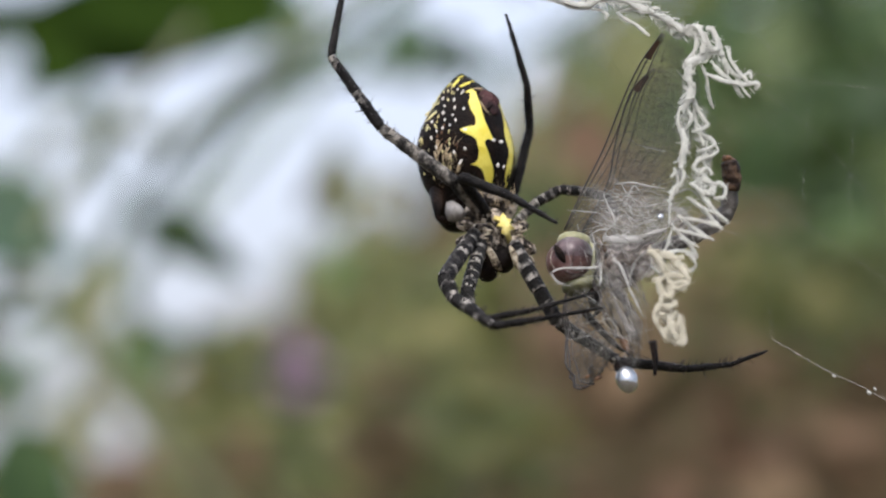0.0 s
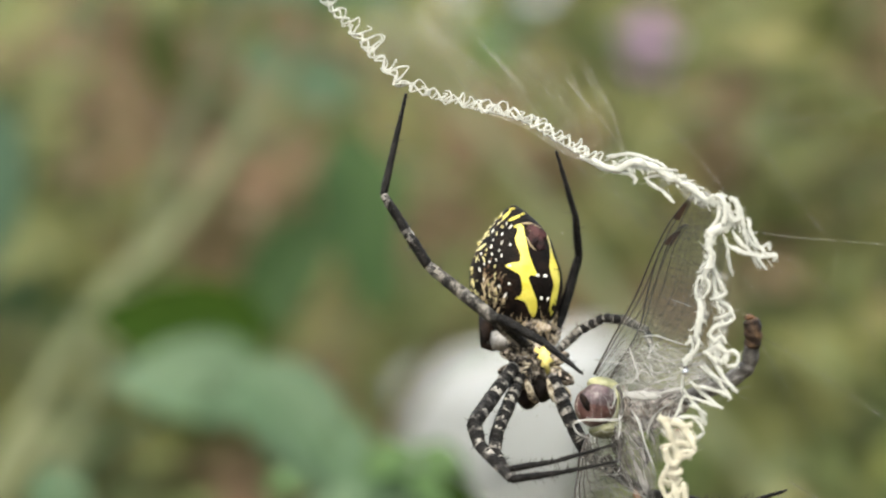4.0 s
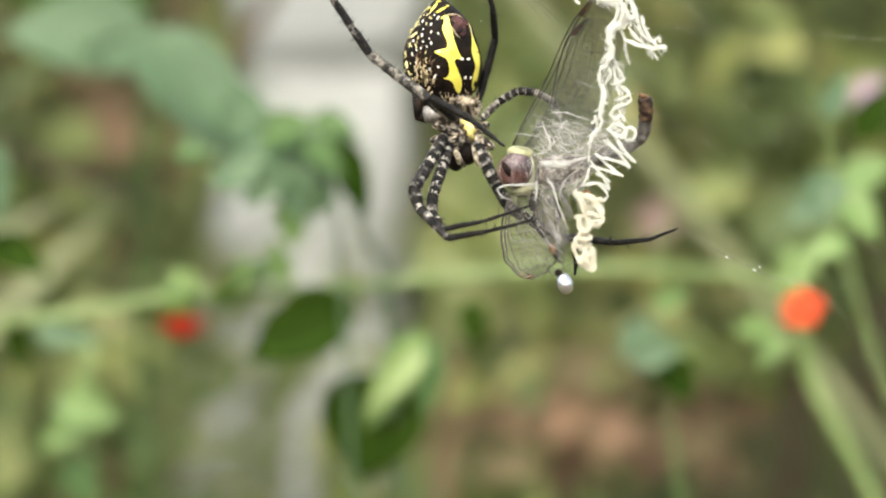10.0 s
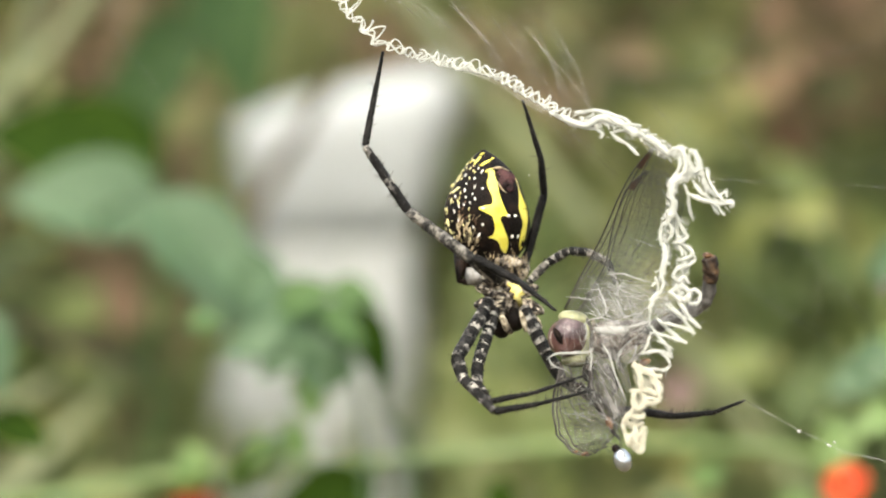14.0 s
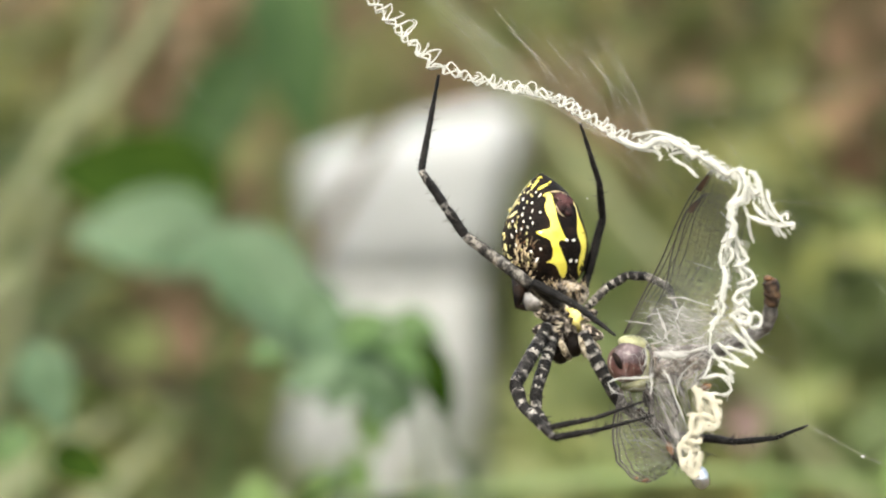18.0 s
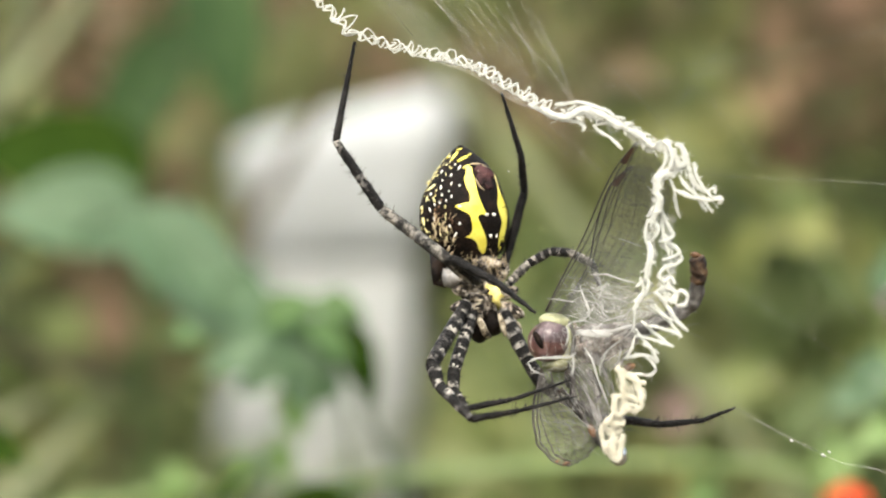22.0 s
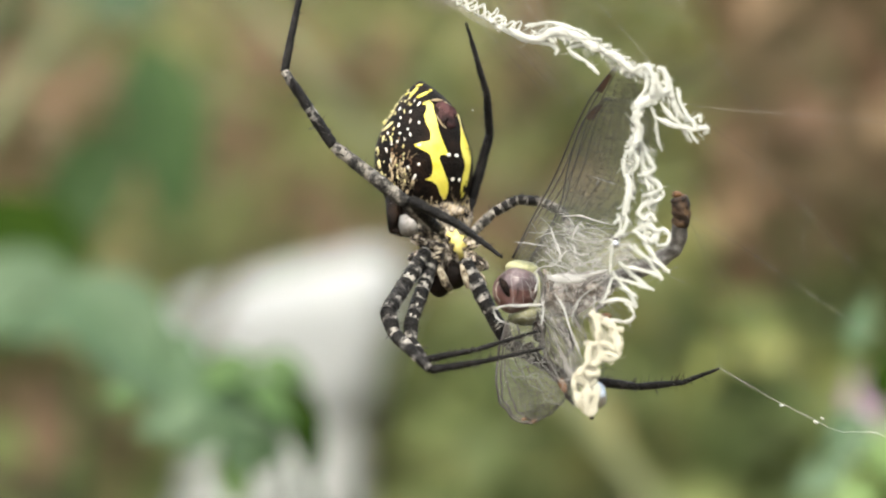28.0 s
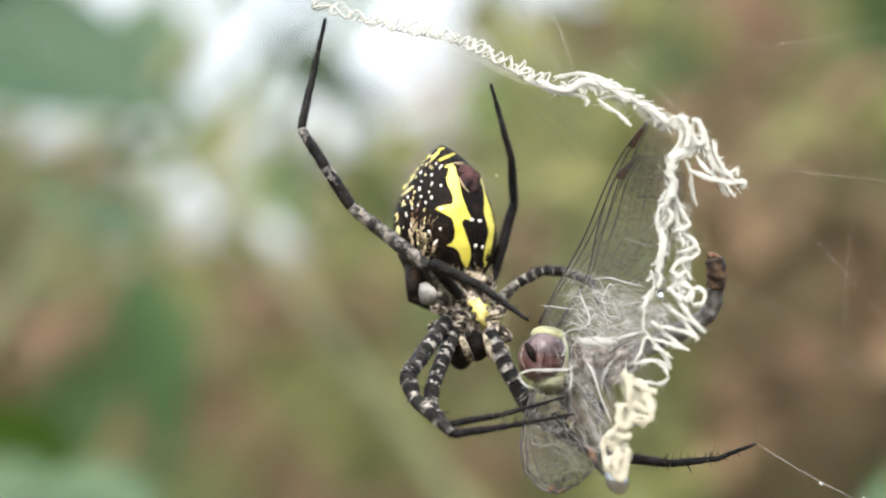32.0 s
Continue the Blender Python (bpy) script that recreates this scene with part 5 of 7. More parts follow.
def wrapping():
    w = thing("silk_wrapping", WEB, "white silk strands wrapped over the dragonfly", "silk wrapping", base=(22.97, -2.99, 31))
    rnd = random.Random(23)
    cores = [((20.19, -3.60, 31.5), (26.18, -2.98, 33), 14), ((20.10, -1.78, 30), (20.37, -7.26, 31.5), 8), ((19.92, 0.67, 31), (30.64, 0.06, 34), 26), ((20.50, -4.82, 31.5), (23.41, -14.49, 33.5), 16), ((25.26, -3.58, 33), (31.06, -1.75, 36), 16),
             ((16.84, -6.77, 31.5), (21.08, -6.33, 32), 8), ((16.53, -2.38, 31.6), (19.86, -6.03, 32), 5), ((18.36, -8.48, 31.5), (22.13, -15.66, 34.5), 12), ((16.81, -12.12, 32), (23.07, -12.05, 34), 7), ((22.36, 2.50, 31), (27.09, -4.80, 33), 22), ((21.11, -1.77, 31.5), (27.01, -7.21, 34), 16), ((19.30, -4.83, 31), (22.84, -9.66, 33), 8)]
    for k, (a, b, n) in enumerate(cores):
        a, b = Vector(a), Vector(b)
        for _ in range(int(n * 0.6)):
            bm = bmesh.new()
            sa = Vector((rnd.gauss(0, 0.9), rnd.gauss(0, 1.1), rnd.gauss(0, 0.5)))
            sb = Vector((rnd.gauss(0, 0.9), rnd.gauss(0, 1.4), rnd.gauss(0, 0.5)))
            mid = a.lerp(b, rnd.uniform(0.3, 0.7)) + Vector((rnd.gauss(0, 0.7), rnd.gauss(0, 1.1), rnd.uniform(0.2, 1.2)))
            r = rnd.choice((0.010, 0.012, 0.015, 0.024)) * 1e-3
            bend = rnd.uniform(0, 50)
            tube(bm, [mm(q + 0.8 * noise.noise_vector(q * 0.35 + Vector((bend, 0, 0))) + 0.25 * noise.noise_vector(q * 1.3 + Vector((0, bend, 0)))) for q in curve_points([a + sa, mid, b + sb], 8)], [r, 1.3 * r, 0.8 * r, 1.1 * r, 0.6 * r], 4)
            part("strand", bm, WRAP, w)

    def bands(rows):
        for path, half in rows:
            bm = bmesh.new()
            strand(bm, path, 0.8 * half, 0.4, rnd.uniform(0, 40), 0.3, whiskers=4, rnd=rnd)
            part("thick_strand", bm, WRAP, w, "thick white strand")

    bands([
        ([(20.27, -2.93, 33.2), (21.49, -3.29, 33.4), (22.92, -3.36, 33.5), (24.18, -3.32, 33.6)], 0.62),
        ([(20.32, -3.32, 33.2), (21.62, -2.95, 33.4), (23.45, -3.05, 33.6), (25.54, -2.56, 33.8), (26.45, -2.31, 34.0)], 0.3),
        ([(21.10, -4.60, 33.0), (21.98, -5.97, 33.2), (22.64, -8.13, 33.4), (23.83, -11.10, 33.8)], 0.2),
        ([(15.26, -6.15, 32.4), (16.37, -5.77, 32.4), (17.70, -5.71, 32.3), (19.68, -5.64, 32.2), (20.34, -5.18, 32.2)], 0.22),
        ([(15.26, -6.15, 32.4), (15.83, -7.08, 32.4), (17.08, -7.55, 32.4)], 0.17),
        ([(20.00, -5.16, 32.6), (20.09, -6.48, 32.6), (19.87, -7.66, 32.8)], 0.2),
        ([(20.81, 1.94, 31.5), (21.26, 0.61, 31.6), (21.71, -0.45, 31.8), (21.73, -1.51, 32.0)], 0.17),
        ([(21.92, 2.98, 31.0), (23.68, 3.00, 31.6), (25.21, 2.45, 32.2), (26.87, 1.97, 32.8)], 0.14),
        ([(17.35, 0.54, 30.6), (18.92, 0.33, 30.8), (20.49, 0.09, 31.2)], 0.1),
        ([(19.04, -2.78, 32.6), (19.99, -2.01, 32.4), (21.19, -1.76, 32.2), (22.26, -0.46, 32.2)], 0.13),
        ([(19.36, -2.26, 32.8), (19.55, -3.45, 32.8), (19.21, -4.62, 32.8)], 0.14),
        ([(22.79, -5.99, 32.8), (23.99, -4.69, 33.0), (25.57, -3.53, 33.2), (26.35, -2.88, 33.4)], 0.16),
        ([(22.90, -7.57, 32.8), (22.86, -6.52, 32.8), (23.45, -5.47, 33.0)], 0.14),
        ([(25.02, -4.57, 33.2), (24.74, -6.01, 33.2), (23.68, -7.31, 33.0)], 0.1),
        ([(27.45, -0.14, 33.4), (28.47, -1.08, 33.6), (29.22, -1.88, 33.8)], 0.15),
        ([(24.71, 6.91, 31.0), (25.86, 6.49, 31.4), (27.39, 5.92, 32.0)], 0.08),
        ([(22.59, 0.85, 31.6), (24.40, 0.43, 32.0), (26.45, 0.66, 32.8)], 0.1)])
    for k in range(12):
        bm = bmesh.new()
        s = rnd.random()
        a = Vector((19.98, -2.38, 32)).lerp(Vector((30.21, 0.06, 35.4)), s) + Vector((rnd.gauss(0, 0.8), rnd.gauss(0, 1.3), rnd.uniform(-0.3, 0.6)))
        way = Vector((rnd.gauss(0.8, 0.5), rnd.gauss(-0.1, 0.6), 0)).normalized() * rnd.uniform(2.0, 4.5)
        pts = [a - way * 0.5, a + Vector((rnd.gauss(0, 0.3), rnd.gauss(0, 0.5), 0.3)), a + way * 0.5]
        strand(bm, [q + 0.35 * noise.noise_vector(q * 0.7) for q in pts], rnd.uniform(0.04, 0.12), 0.3, rnd.uniform(0, 40), 0.2)
        part("silk_ribbon", bm, WRAP, w, "flat ribbon of wrapping silk")

    def veil(top, low, mat, deep, lab):
        """A rumpled sheet of silk between two edges."""
        bm = bmesh.new()
        sheet(bm, top, low, 12, lambda p, j: deep * noise.noise(p * 0.5 + Vector((0, j * 0.5, 0))))
        part("gauze", bm, mat, w, lab)

    veil([(19.36, 0.37, 30), (24.19, 1.89, 30.6), (28.3, 1.27, 31.4), (30.0, -0.2, 32)], [(20.53, -3.60, 31), (24.0, -3.4, 31.4), (27.2, -2.9, 31.8), (29.3, -1.8, 32.4)], GAUZE, 0.8, "thin veil of silk over the wing bases")
    veil([(20.0, 2.6, 30.4), (22.5, 3.0, 31), (25.0, 2.6, 32), (26.6, 1.6, 32.6)], [(20.2, -2.9, 31.2), (22.3, -3.0, 31.8), (24.4, -2.8, 32.4), (26.0, -2.2, 32.8)], STEEP_GAUZE, 0.5, "thin veil of silk drawn down over the wings")
    veil([(25.6, -1.2, 31.9), (28.0, 0.0, 32.4), (30.4, 0.9, 32.8), (31.8, 1.2, 33.2)], [(26.4, -3.0, 32.0), (28.4, -2.2, 32.6), (30.6, -1.2, 33.0), (31.9, -0.2, 33.4)], GAUZE, 0.4, "silk wound along the tail")
    for top, low, mat, deep, lab in (([(20.06, -5.58, 31.6), (20.32, -7.55, 32.0), (20.57, -9.91, 32.4), (21.50, -12.41, 32.9), (22.91, -13.73, 33.2)], [(21.55, -4.80, 32.0), (22.52, -7.31, 32.6), (23.38, -9.67, 33.0), (23.84, -11.77, 33.4), (23.59, -13.59, 33.6)], MATTED, 0.5, "grey folded wing bound in combed silk"),
                                     ([(21.57, -4.94, 31.6), (22.32, -6.53, 31.9), (23.06, -8.11, 32.2), (23.66, -10.21, 32.6)], [(23.18, -3.91, 31.4), (23.63, -6.28, 32.0), (24.23, -8.12, 32.4), (24.30, -10.22, 32.8)], MATTED, 0.5, "brown-grey silk drawn between the folds"),
                                     ([(26.55, -2.31, 33.0), (25.60, -3.54, 32.8), (24.03, -4.70, 32.4), (22.85, -6.01, 32.0)], [(26.06, -5.25, 33.2), (25.67, -6.29, 33.0), (24.88, -7.34, 32.7), (23.07, -7.72, 32.2)], FOLD, 0.6, "grey silk fold beside the body"),
                                     ([(20.42, -2.41, 31.6), (21.73, -2.30, 31.8), (23.55, -2.46, 32.2), (25.63, -2.09, 32.7), (26.92, -1.84, 33.0)], [(20.25, -4.65, 31.6), (21.68, -4.94, 31.9), (23.25, -4.95, 32.2), (24.81, -3.92, 32.7), (26.78, -2.76, 33.0)], FOLD, 0.45, "matted silk over the thorax"),
                                     ([(26.81, -0.79, 33.0), (27.98, -0.81, 33.2), (29.27, -0.83, 33.4), (30.57, -0.58, 33.6)], [(26.78, -2.89, 33.0), (28.20, -2.52, 33.3), (29.51, -2.01, 33.5), (30.81, -1.51, 33.7)], FOLD, 0.4, "silk wound along the tail")):
        bm = bmesh.new()
        sheet(bm, top, low, 16, lambda p, j: deep * noise.noise(p * 0.6 + Vector((j * 0.4, 3, 0))) + 0.3 * deep * math.sin(j * 1.7 + p.x) + 0.5 * deep * noise.noise(p * 2.1 + Vector((j * 1.3, 0, 7))))
        part("matted_sheet", bm, mat, w, lab)
    return w


def orb_web():
    w = thing("orb_web", WEB, "fine silk threads of an orb web", "spider web")
    rnd = random.Random(31)
    lines = [([(37.77, -11.29, 25.8), (43.27, -14.36, 25), (48.81, -17.12, 24.5), (59.36, -22.77, 18), (100, -62, -150), (103, -80, -199)], 0.03), ([(37.77, -11.29, 25.8), (37.33, -6.12, 27), (36.38, -1.78, 29), (34.17, 2.50, 32)], 0.011), ([(31.01, 13.58, 36.5), (37.30, 13.08, 34), (47.90, 12.77, 31), (62.61, 11.77, 28)], 0.016)] + [
             ([(33.16, 3.40, 33), (37.63, 1.28, 31), (48.32, -5.48, 28), (63.16, -14.86, 25)], 0.014), ([(24.26, 24.57, 30), (34.78, 25.56, 29), (42.89, 26.69, 28), (56.78, 29.82, 26)], 0.013), ([(24.26, 25.18, 30), (28.91, 19.49, 33), (32.96, 13.64, 35)], 0.012),
             ([(13.97, 29.73, 27), (18.22, 24.68, 28.5), (20.59, 20.89, 30)], 0.016), ([(35.17, 11.46, 37), (42.27, 6.74, 33), (51.37, -2.40, 29)], 0.012), ([(31.15, 6.70, 35), (38.85, -4.83, 31), (45.36, -12.26, 28), (50.58, -22.25, 26)], 0.009),
             ([(-30.24, 57.55, 23.2), (-37.87, 67.78, 22)], 0.03), ([(27.53, 16.96, 35), (33.16, 23.14, 33), (41.42, 34.37, 30)], 0.007), ([(-27.60, 23.69, 25), (-33.29, 31.24, 24)], 0.009)]
    for pts, r in lines:
        bm = bmesh.new()
        tube(bm, [mm(q) for q in curve_points(pts, 6)], r * 1.3e-3, 4)
        for _ in range(5):
            q = curve_points(pts, 6)
            blob(bm, mm(q[rnd.randrange(len(q))]), [2.2 * r * 1e-3 * rnd.uniform(0.7, 1.6)] * 3, None, 6, 4)
        part("thread", bm, THREAD, w)
    for path in ([(21.4, 22.6, 33.0), (28.5, 23.1, 32.0), (45.5, 25.9, 31.0)],
                 [(28.5, 23.1, 32.0), (34.4, 21.8, 32.0), (37.2, 17.8, 31.5), (40.2, 13.9, 31.0)],
                 [(33.1, 24.0, 32.0), (35.0, 21.2, 32.0), (38.2, 16.7, 31.5), (41.8, 12.2, 31.0)],
                 [(41.4, 25.0, 31.0), (45.5, 17.4, 30.5), (49.3, 14.8, 30.0)],
                 [(41.8, 12.2, 31.0), (41.3, 7.0, 31.0), (40.6, 2.6, 31.0), (40.8, -2.2, 31.0)],
                 [(46.7, 11.5, 30.0), (46.2, 8.2, 30.0), (45.4, 2.2, 30.0), (45.8, -4.3, 30.0)],
                 [(48.2, 12.3, 30.0), (48.4, 8.8, 30.0), (48.3, 5.0, 30.0)],
                 [(31.0, 9.9, 33.0), (34.2, 7.1, 32.5), (37.2, 3.6, 32.0)],
                 [(32.1, 11.0, 33.0), (36.5, 9.6, 32.0), (41.5, 7.0, 31.0)]):
        bm = bmesh.new()
        line = [Vector(q) for q in path]
        tube(bm, [mm(q) for q in line], 0.009e-3, 4)
        for _ in range(12):
            k = rnd.randrange(len(line) - 1)
            blob(bm, mm(line[k].lerp(line[k + 1], rnd.random())), [rnd.uniform(0.015, 0.03) * 1e-3] * 3, None, 5, 3)
        part("spiral_thread", bm, THREAD, w)
    bm = bmesh.new()
    for k in range(44):
        s = k / 43
        a = Vector((4.7, 26.5, 30)).lerp(Vector((20.5, 20.0, 37)), s)
        b = a + Vector((-3.5 - 6 * (1 - s) + rnd.uniform(-1, 1), 8 + 3 * rnd.random(), -1))
        tube(bm, [mm(a), mm(a.lerp(b, 0.5) + Vector((0.6 + rnd.gauss(0, 0.3), 0.2 + rnd.gauss(0, 0.3), 0))), mm(b)], rnd.uniform(0.008, 0.017) * 1e-3, 3)
    for k in range(10):
        s = k / 9
        a = Vector((12.5, 22.8, 32.5)).lerp(Vector((20.2, 19.2, 36.8)), s)
        b = Vector((20.65, 14.81, 29)).lerp(Vector((25.26, 13.73, 33)), s) + Vector((rnd.uniform(-1, 1), rnd.uniform(-1, 1), 0))
        tube(bm, [mm(a), mm(b)], rnd.uniform(0.008, 0.014) * 1e-3, 3)
    part("thread_fan", bm, THREAD, w)
    for c, r in (((43.89, -14.86, 25), 0.22), ((47.36, -16.49, 24.6), 0.3), ((47.99, -16.12, 24.6), 0.2), ((13.79, 14.36, 22), 0.12)):
        bm = bmesh.new()
        blob(bm, mm(c), (r * 1e-3, r * 0.6e-3, r * 0.5e-3), Matrix.Rotation(-0.5, 3, 'Z'), 8, 5, 0.3)
        part("silk_knot", bm, SILK, w)
    return w


def dewdrop_spider(centre, r, label):
    """A tiny silvery guest spider; returns it with its pose."""
    m = WEB @ Matrix.Translation(mm(centre))
    t = thing("dewdrop_spider", m, label, "spider", "guest spiders")
    b = bmesh.new()
    blob(b, (0, 0, 0), (r * 0.78e-3, r * 1.0e-3, r * 0.8e-3), None, 18, 12, 0.05)
    part("abdomen", b, SILVER, t, "mirror-like silver abdomen")
    b = bmesh.new()
    blob(b, (-0.2e-3 * r, 1.05e-3 * r, -0.1e-3), (0.36e-3 * r, 0.42e-3 * r, 0.34e-3 * r), None, 10, 8)
    part("head", b, BLACK, t, "dark brown head")
    for k in range(6):
        b = bmesh.new()
        s = 1 if k % 2 else -1
        tube(b, [(0, 1.05e-3 * r, 0), (s * 0.8e-3 * r, (1.0 + 0.5 * (k // 2)) * 1e-3 * r, 0.2e-3), (s * (1.1 + 0.2 * k) * 1e-3 * r, (1.9 - 0.5 * (k // 2)) * 1e-3 * r, -0.2e-3)], [0.05e-3, 0.05e-3, 0.025e-3], 5)
        part("leg", b, VEIN, t)
    return t


# ---------- plants ----------
def leafy(name, mats, label, category, stem_pts, stem_r, leaves, group=""):
    """A stem in its own thing, with single leaves: (base, way, face, length, width, droop, heart, material)."""
    p = thing(name, WEB, label, category, group)
    if stem_pts:
        b = bmesh.new()
        tube(b, [mm(q) for q in curve_points(stem_pts, 7)], [stem_r * 1e-3, stem_r * 0.8e-3], 8)
        part("stem", b, mats or STEM, p)
    for base, way, face, length, width, droop, heart, mt in leaves:
        b = bmesh.new()
        leaf(b, mm(base), way, face, length * 1e-3, width * 1e-3, droop, heart)
        part("leaf", b, mt, p)
    return p


def flower(name, c, way, r, mt, label, petals=12, cup=1.3):
    f = thing(name, WEB @ Matrix.Translation(mm(c)), label, "flower")
    rnd = random.Random(int(c[0] * 10))
    turn = Vector((0, 0, 1)).rotation_difference(Vector(way)).to_matrix()
    b = bmesh.new()
    blob(b, turn @ Vector((0, 0, -r * 0.7e-3)), (0.75e-3 * r, 0.75e-3 * r, 0.8e-3 * r), turn, 12, 8, 0.1)
    part("calyx", b, LEAF_BRIGHT, f, "green calyx")
    for k in range(petals):
        a = 2 * math.pi * k / petals + rnd.uniform(-0.15, 0.15)
        out = Vector((math.cos(a), math.sin(a), rnd.uniform(0.15, 1) * cup))
        b = bmesh.new()
        leaf(b, (0, 0, 0), turn @ out, turn @ Vector((0, 0, 1)) + turn @ out * 0.01 + Vector((0.01, 0, 0)), r * 1e-3, r * 0.7e-3, 0.1)
        part("petal", b, mt, f)
    b = bmesh.new()
    blob(b, turn @ Vector((0, 0, 0.25e-3 * r)), (0.45e-3 * r,) * 3, None, 12, 8, 0.2)
    part("centre", b, mt, f)
    return f


def near_plants():
    B, D, L = LEAF_BLUE, LEAF_DARK, LEAF_BRIGHT
    F, G = (0.1, 0.55, 0.8), (0.1, 0.35, 0.9)
    leafy("twining_vine", LEAF_BLUE, "twining vine with broad blue-green leaves", "vine", [(-119.79, -28.25, -420), (-101.46, 5.75, -410), (-75.26, 19.51, -400), (-58.74, 22.13, -350), (-38.96, 1.25, -260), (-24.77, -6.52, -245), (-9.29, -8.73, -245), (-2.68, -22.18, -250), (4, -60, -262), (10, -300, -290), (0, -880, -300)], 0.9,
          [((-58.5, 22.5, -405), (-0.95, 0.1, 0.2), (0.1, 0.5, 0.85), 38, 26, 0.1, 0.8, B), ((-59, 34.5, -418), (-0.94, 0.22, -0.05), (0.1, 0.35, 0.9), 48, 26, 0.16, 0.8, D), ((-52.5, 21.8, -300), (0.7, -0.8, 0.2), (0.3, 0.5, 0.8), 38, 23, 0.1, 0.7, B), ((-40.2, 10.2, -290), (0.8, -0.6, 0.1), (0.2, 0.6, 0.8), 26, 15, 0.1, 0.6, B)] + [
           ((-24.57, 1.21, -240), (0.7, -0.6, 0.3), F, 24, 12, 0.25, 0.4, B), ((-9.43, -0.44, -240), (0.42, -0.9, 0.1), (0.3, 0.1, 0.9), 19, 8.5, 0.1, 0.4, D), ((-41.5, -4.4, -238), (0.9, 0.05, 0.3), F, 8, 5, 0.2, 0.5, LEAF_MID),
           ((-17.93, -4.26, -238), (0.2, -0.9, 0.3), F, 15, 11, 0.2, 0.5, B), ((-24.41, -4.25, -236), (-0.4, -0.5, 0.3), F, 11, 8, 0.2, 0.5, B)])
    leafy("flowering_stem", None, "long arching green flower stem with small leaves", "stem", [(-260, -880, -310), (-240, -300, -300), (-176.58, -56, -292), (-133.31, -47, -284), (-90.5, -42.5, -274), (-67.2, -39.6, -270), (-44.2, -35.8, -268), (-25.5, -34.8, -269), (-7.3, -33.8, -270), (14, -32.2, -271), (38, -30.6, -274), (61, -30.9, -277), (84.3, -33.2, -282), (92, -37, -284)], 1.25,
          [((-38.02, -34.58, -264), (-0.75, 0.65, 0.1), G, 8.5, 4.5, 0.1, 0.3, L), ((-4.7, -36.6, -256), (-0.9, -0.44, 0.1), G, 26, 15.5, 0.1, 0.4, D), ((0.5, -52.0, -263), (-0.15, -0.98, 0), G, 24, 23, 0.05, 0.9, D),
           ((9.4, -42.5, -258), (-0.5, -0.86, 0.1), G, 24, 9, 0.15, 0.4, L), ((10.5, -46, -257), (-0.7, -0.7, 0.2), G, 19, 6, 0.25, 0.3, STEM), ((-26.3, -29.6, -262), (-0.75, -0.66, 0.1), G, 12.5, 6, 0.1, 0.3, D), ((12, -44, -259), (-0.1, -0.98, 0.2), G, 18, 7, 0.25, 0.3, LEAF_MID), ((-31.73, -33.90, -262), (0.5, 0.75, 0.1), G, 9, 5, 0.1, 0.3, L), ((-19.64, -33.35, -262), (-0.25, 0.9, 0.1), G, 11, 6, 0.1, 0.3, L)] + [
           ((-30.12, -33.50, -266), (0.85, 0.5, 0.1), G, 13, 5, 0.1, 0.3, LEAF_MID), ((19.80, -36.87, -268), (0.2, -0.95, 0.1), G, 11, 7, 0.1, 0.4, D), ((55.73, -50.76, -280), (0.95, 0.25, 0.1), G, 12, 8, 0.1, 0.5, B),
           ((61.87, -51.56, -282), (0.6, -0.75, 0.1), G, 9, 8, 0.1, 0.5, D), ((-74.40, -43.32, -270), (0.95, -0.1, 0.1), G, 15, 7, 0.1, 0.4, B), ((-79.74, -38.62, -274), (0.2, -0.95, 0.1), G, 14, 6, 0.1, 0.4, D)])
    leafy("leafy_weed", None, "weed with bright green leaves close to the soil", "weed", [(-90, -880, -330), (-85, -400, -335), (-68.78, -74.40, -335), (-71.39, -66.32, -335)], 0.9,
          [((-76.19, -63.85, -330), (0.9, -0.25, 0.1), G, 16, 11, 0.1, 0.5, L), ((-69.57, -68.55, -330), (-0.8, -0.5, 0.1), G, 12, 8, 0.1, 0.5, L), ((-72.51, -76.77, -332), (0.3, -0.9, 0.1), G, 14, 9, 0.1, 0.5, LEAF_MID)])
    flower("red_flower", (-42.0, -40.4, -268), (0.05, -0.97, 0.2), 6.2, RED, "small scarlet flower on a green stem", 16, 0.75)
    flower("red_flower", (94.2, -40.3, -285.5), (-0.1, 0.3, 0.95), 5.4, ORANGE_RED, "bright orange-red flower on a green stalk")
    leafy("flower_stalk", None, "pale green stalk under the red flower", "stem", [(93.5, -44.5, -286), (98.5, -60, -288), (112, -85, -290), (140, -150, -295), (170, -400, -300), (180, -880, -300)], 1.8,
          [((88, -45, -284), (-0.8, 0.1, 0.4), F, 10, 7, 0.1, 0.4, L), ((90, -46, -284), (-0.6, -0.6, 0.4), F, 9, 6, 0.1, 0.4, L)])
    leafy("leafy_weed", None, "weed with small dark green leaves", "weed", [(76, -880, -300), (74, -300, -292), (70, -120, -290), (66, -70, -288), (62, -40, -286), (64, -20, -286)], 0.45,
          [((62, -44, -284), (-0.7, -0.4, 0.4), F, 11, 9, 0.2, 0.6, B), ((64, -50, -284), (0.4, -0.8, 0.3), F, 13, 9, 0.2, 0.5, D), ((62, -40, -284), (0.6, 0.5, 0.3), F, 9, 6, 0.2, 0.5, L)])
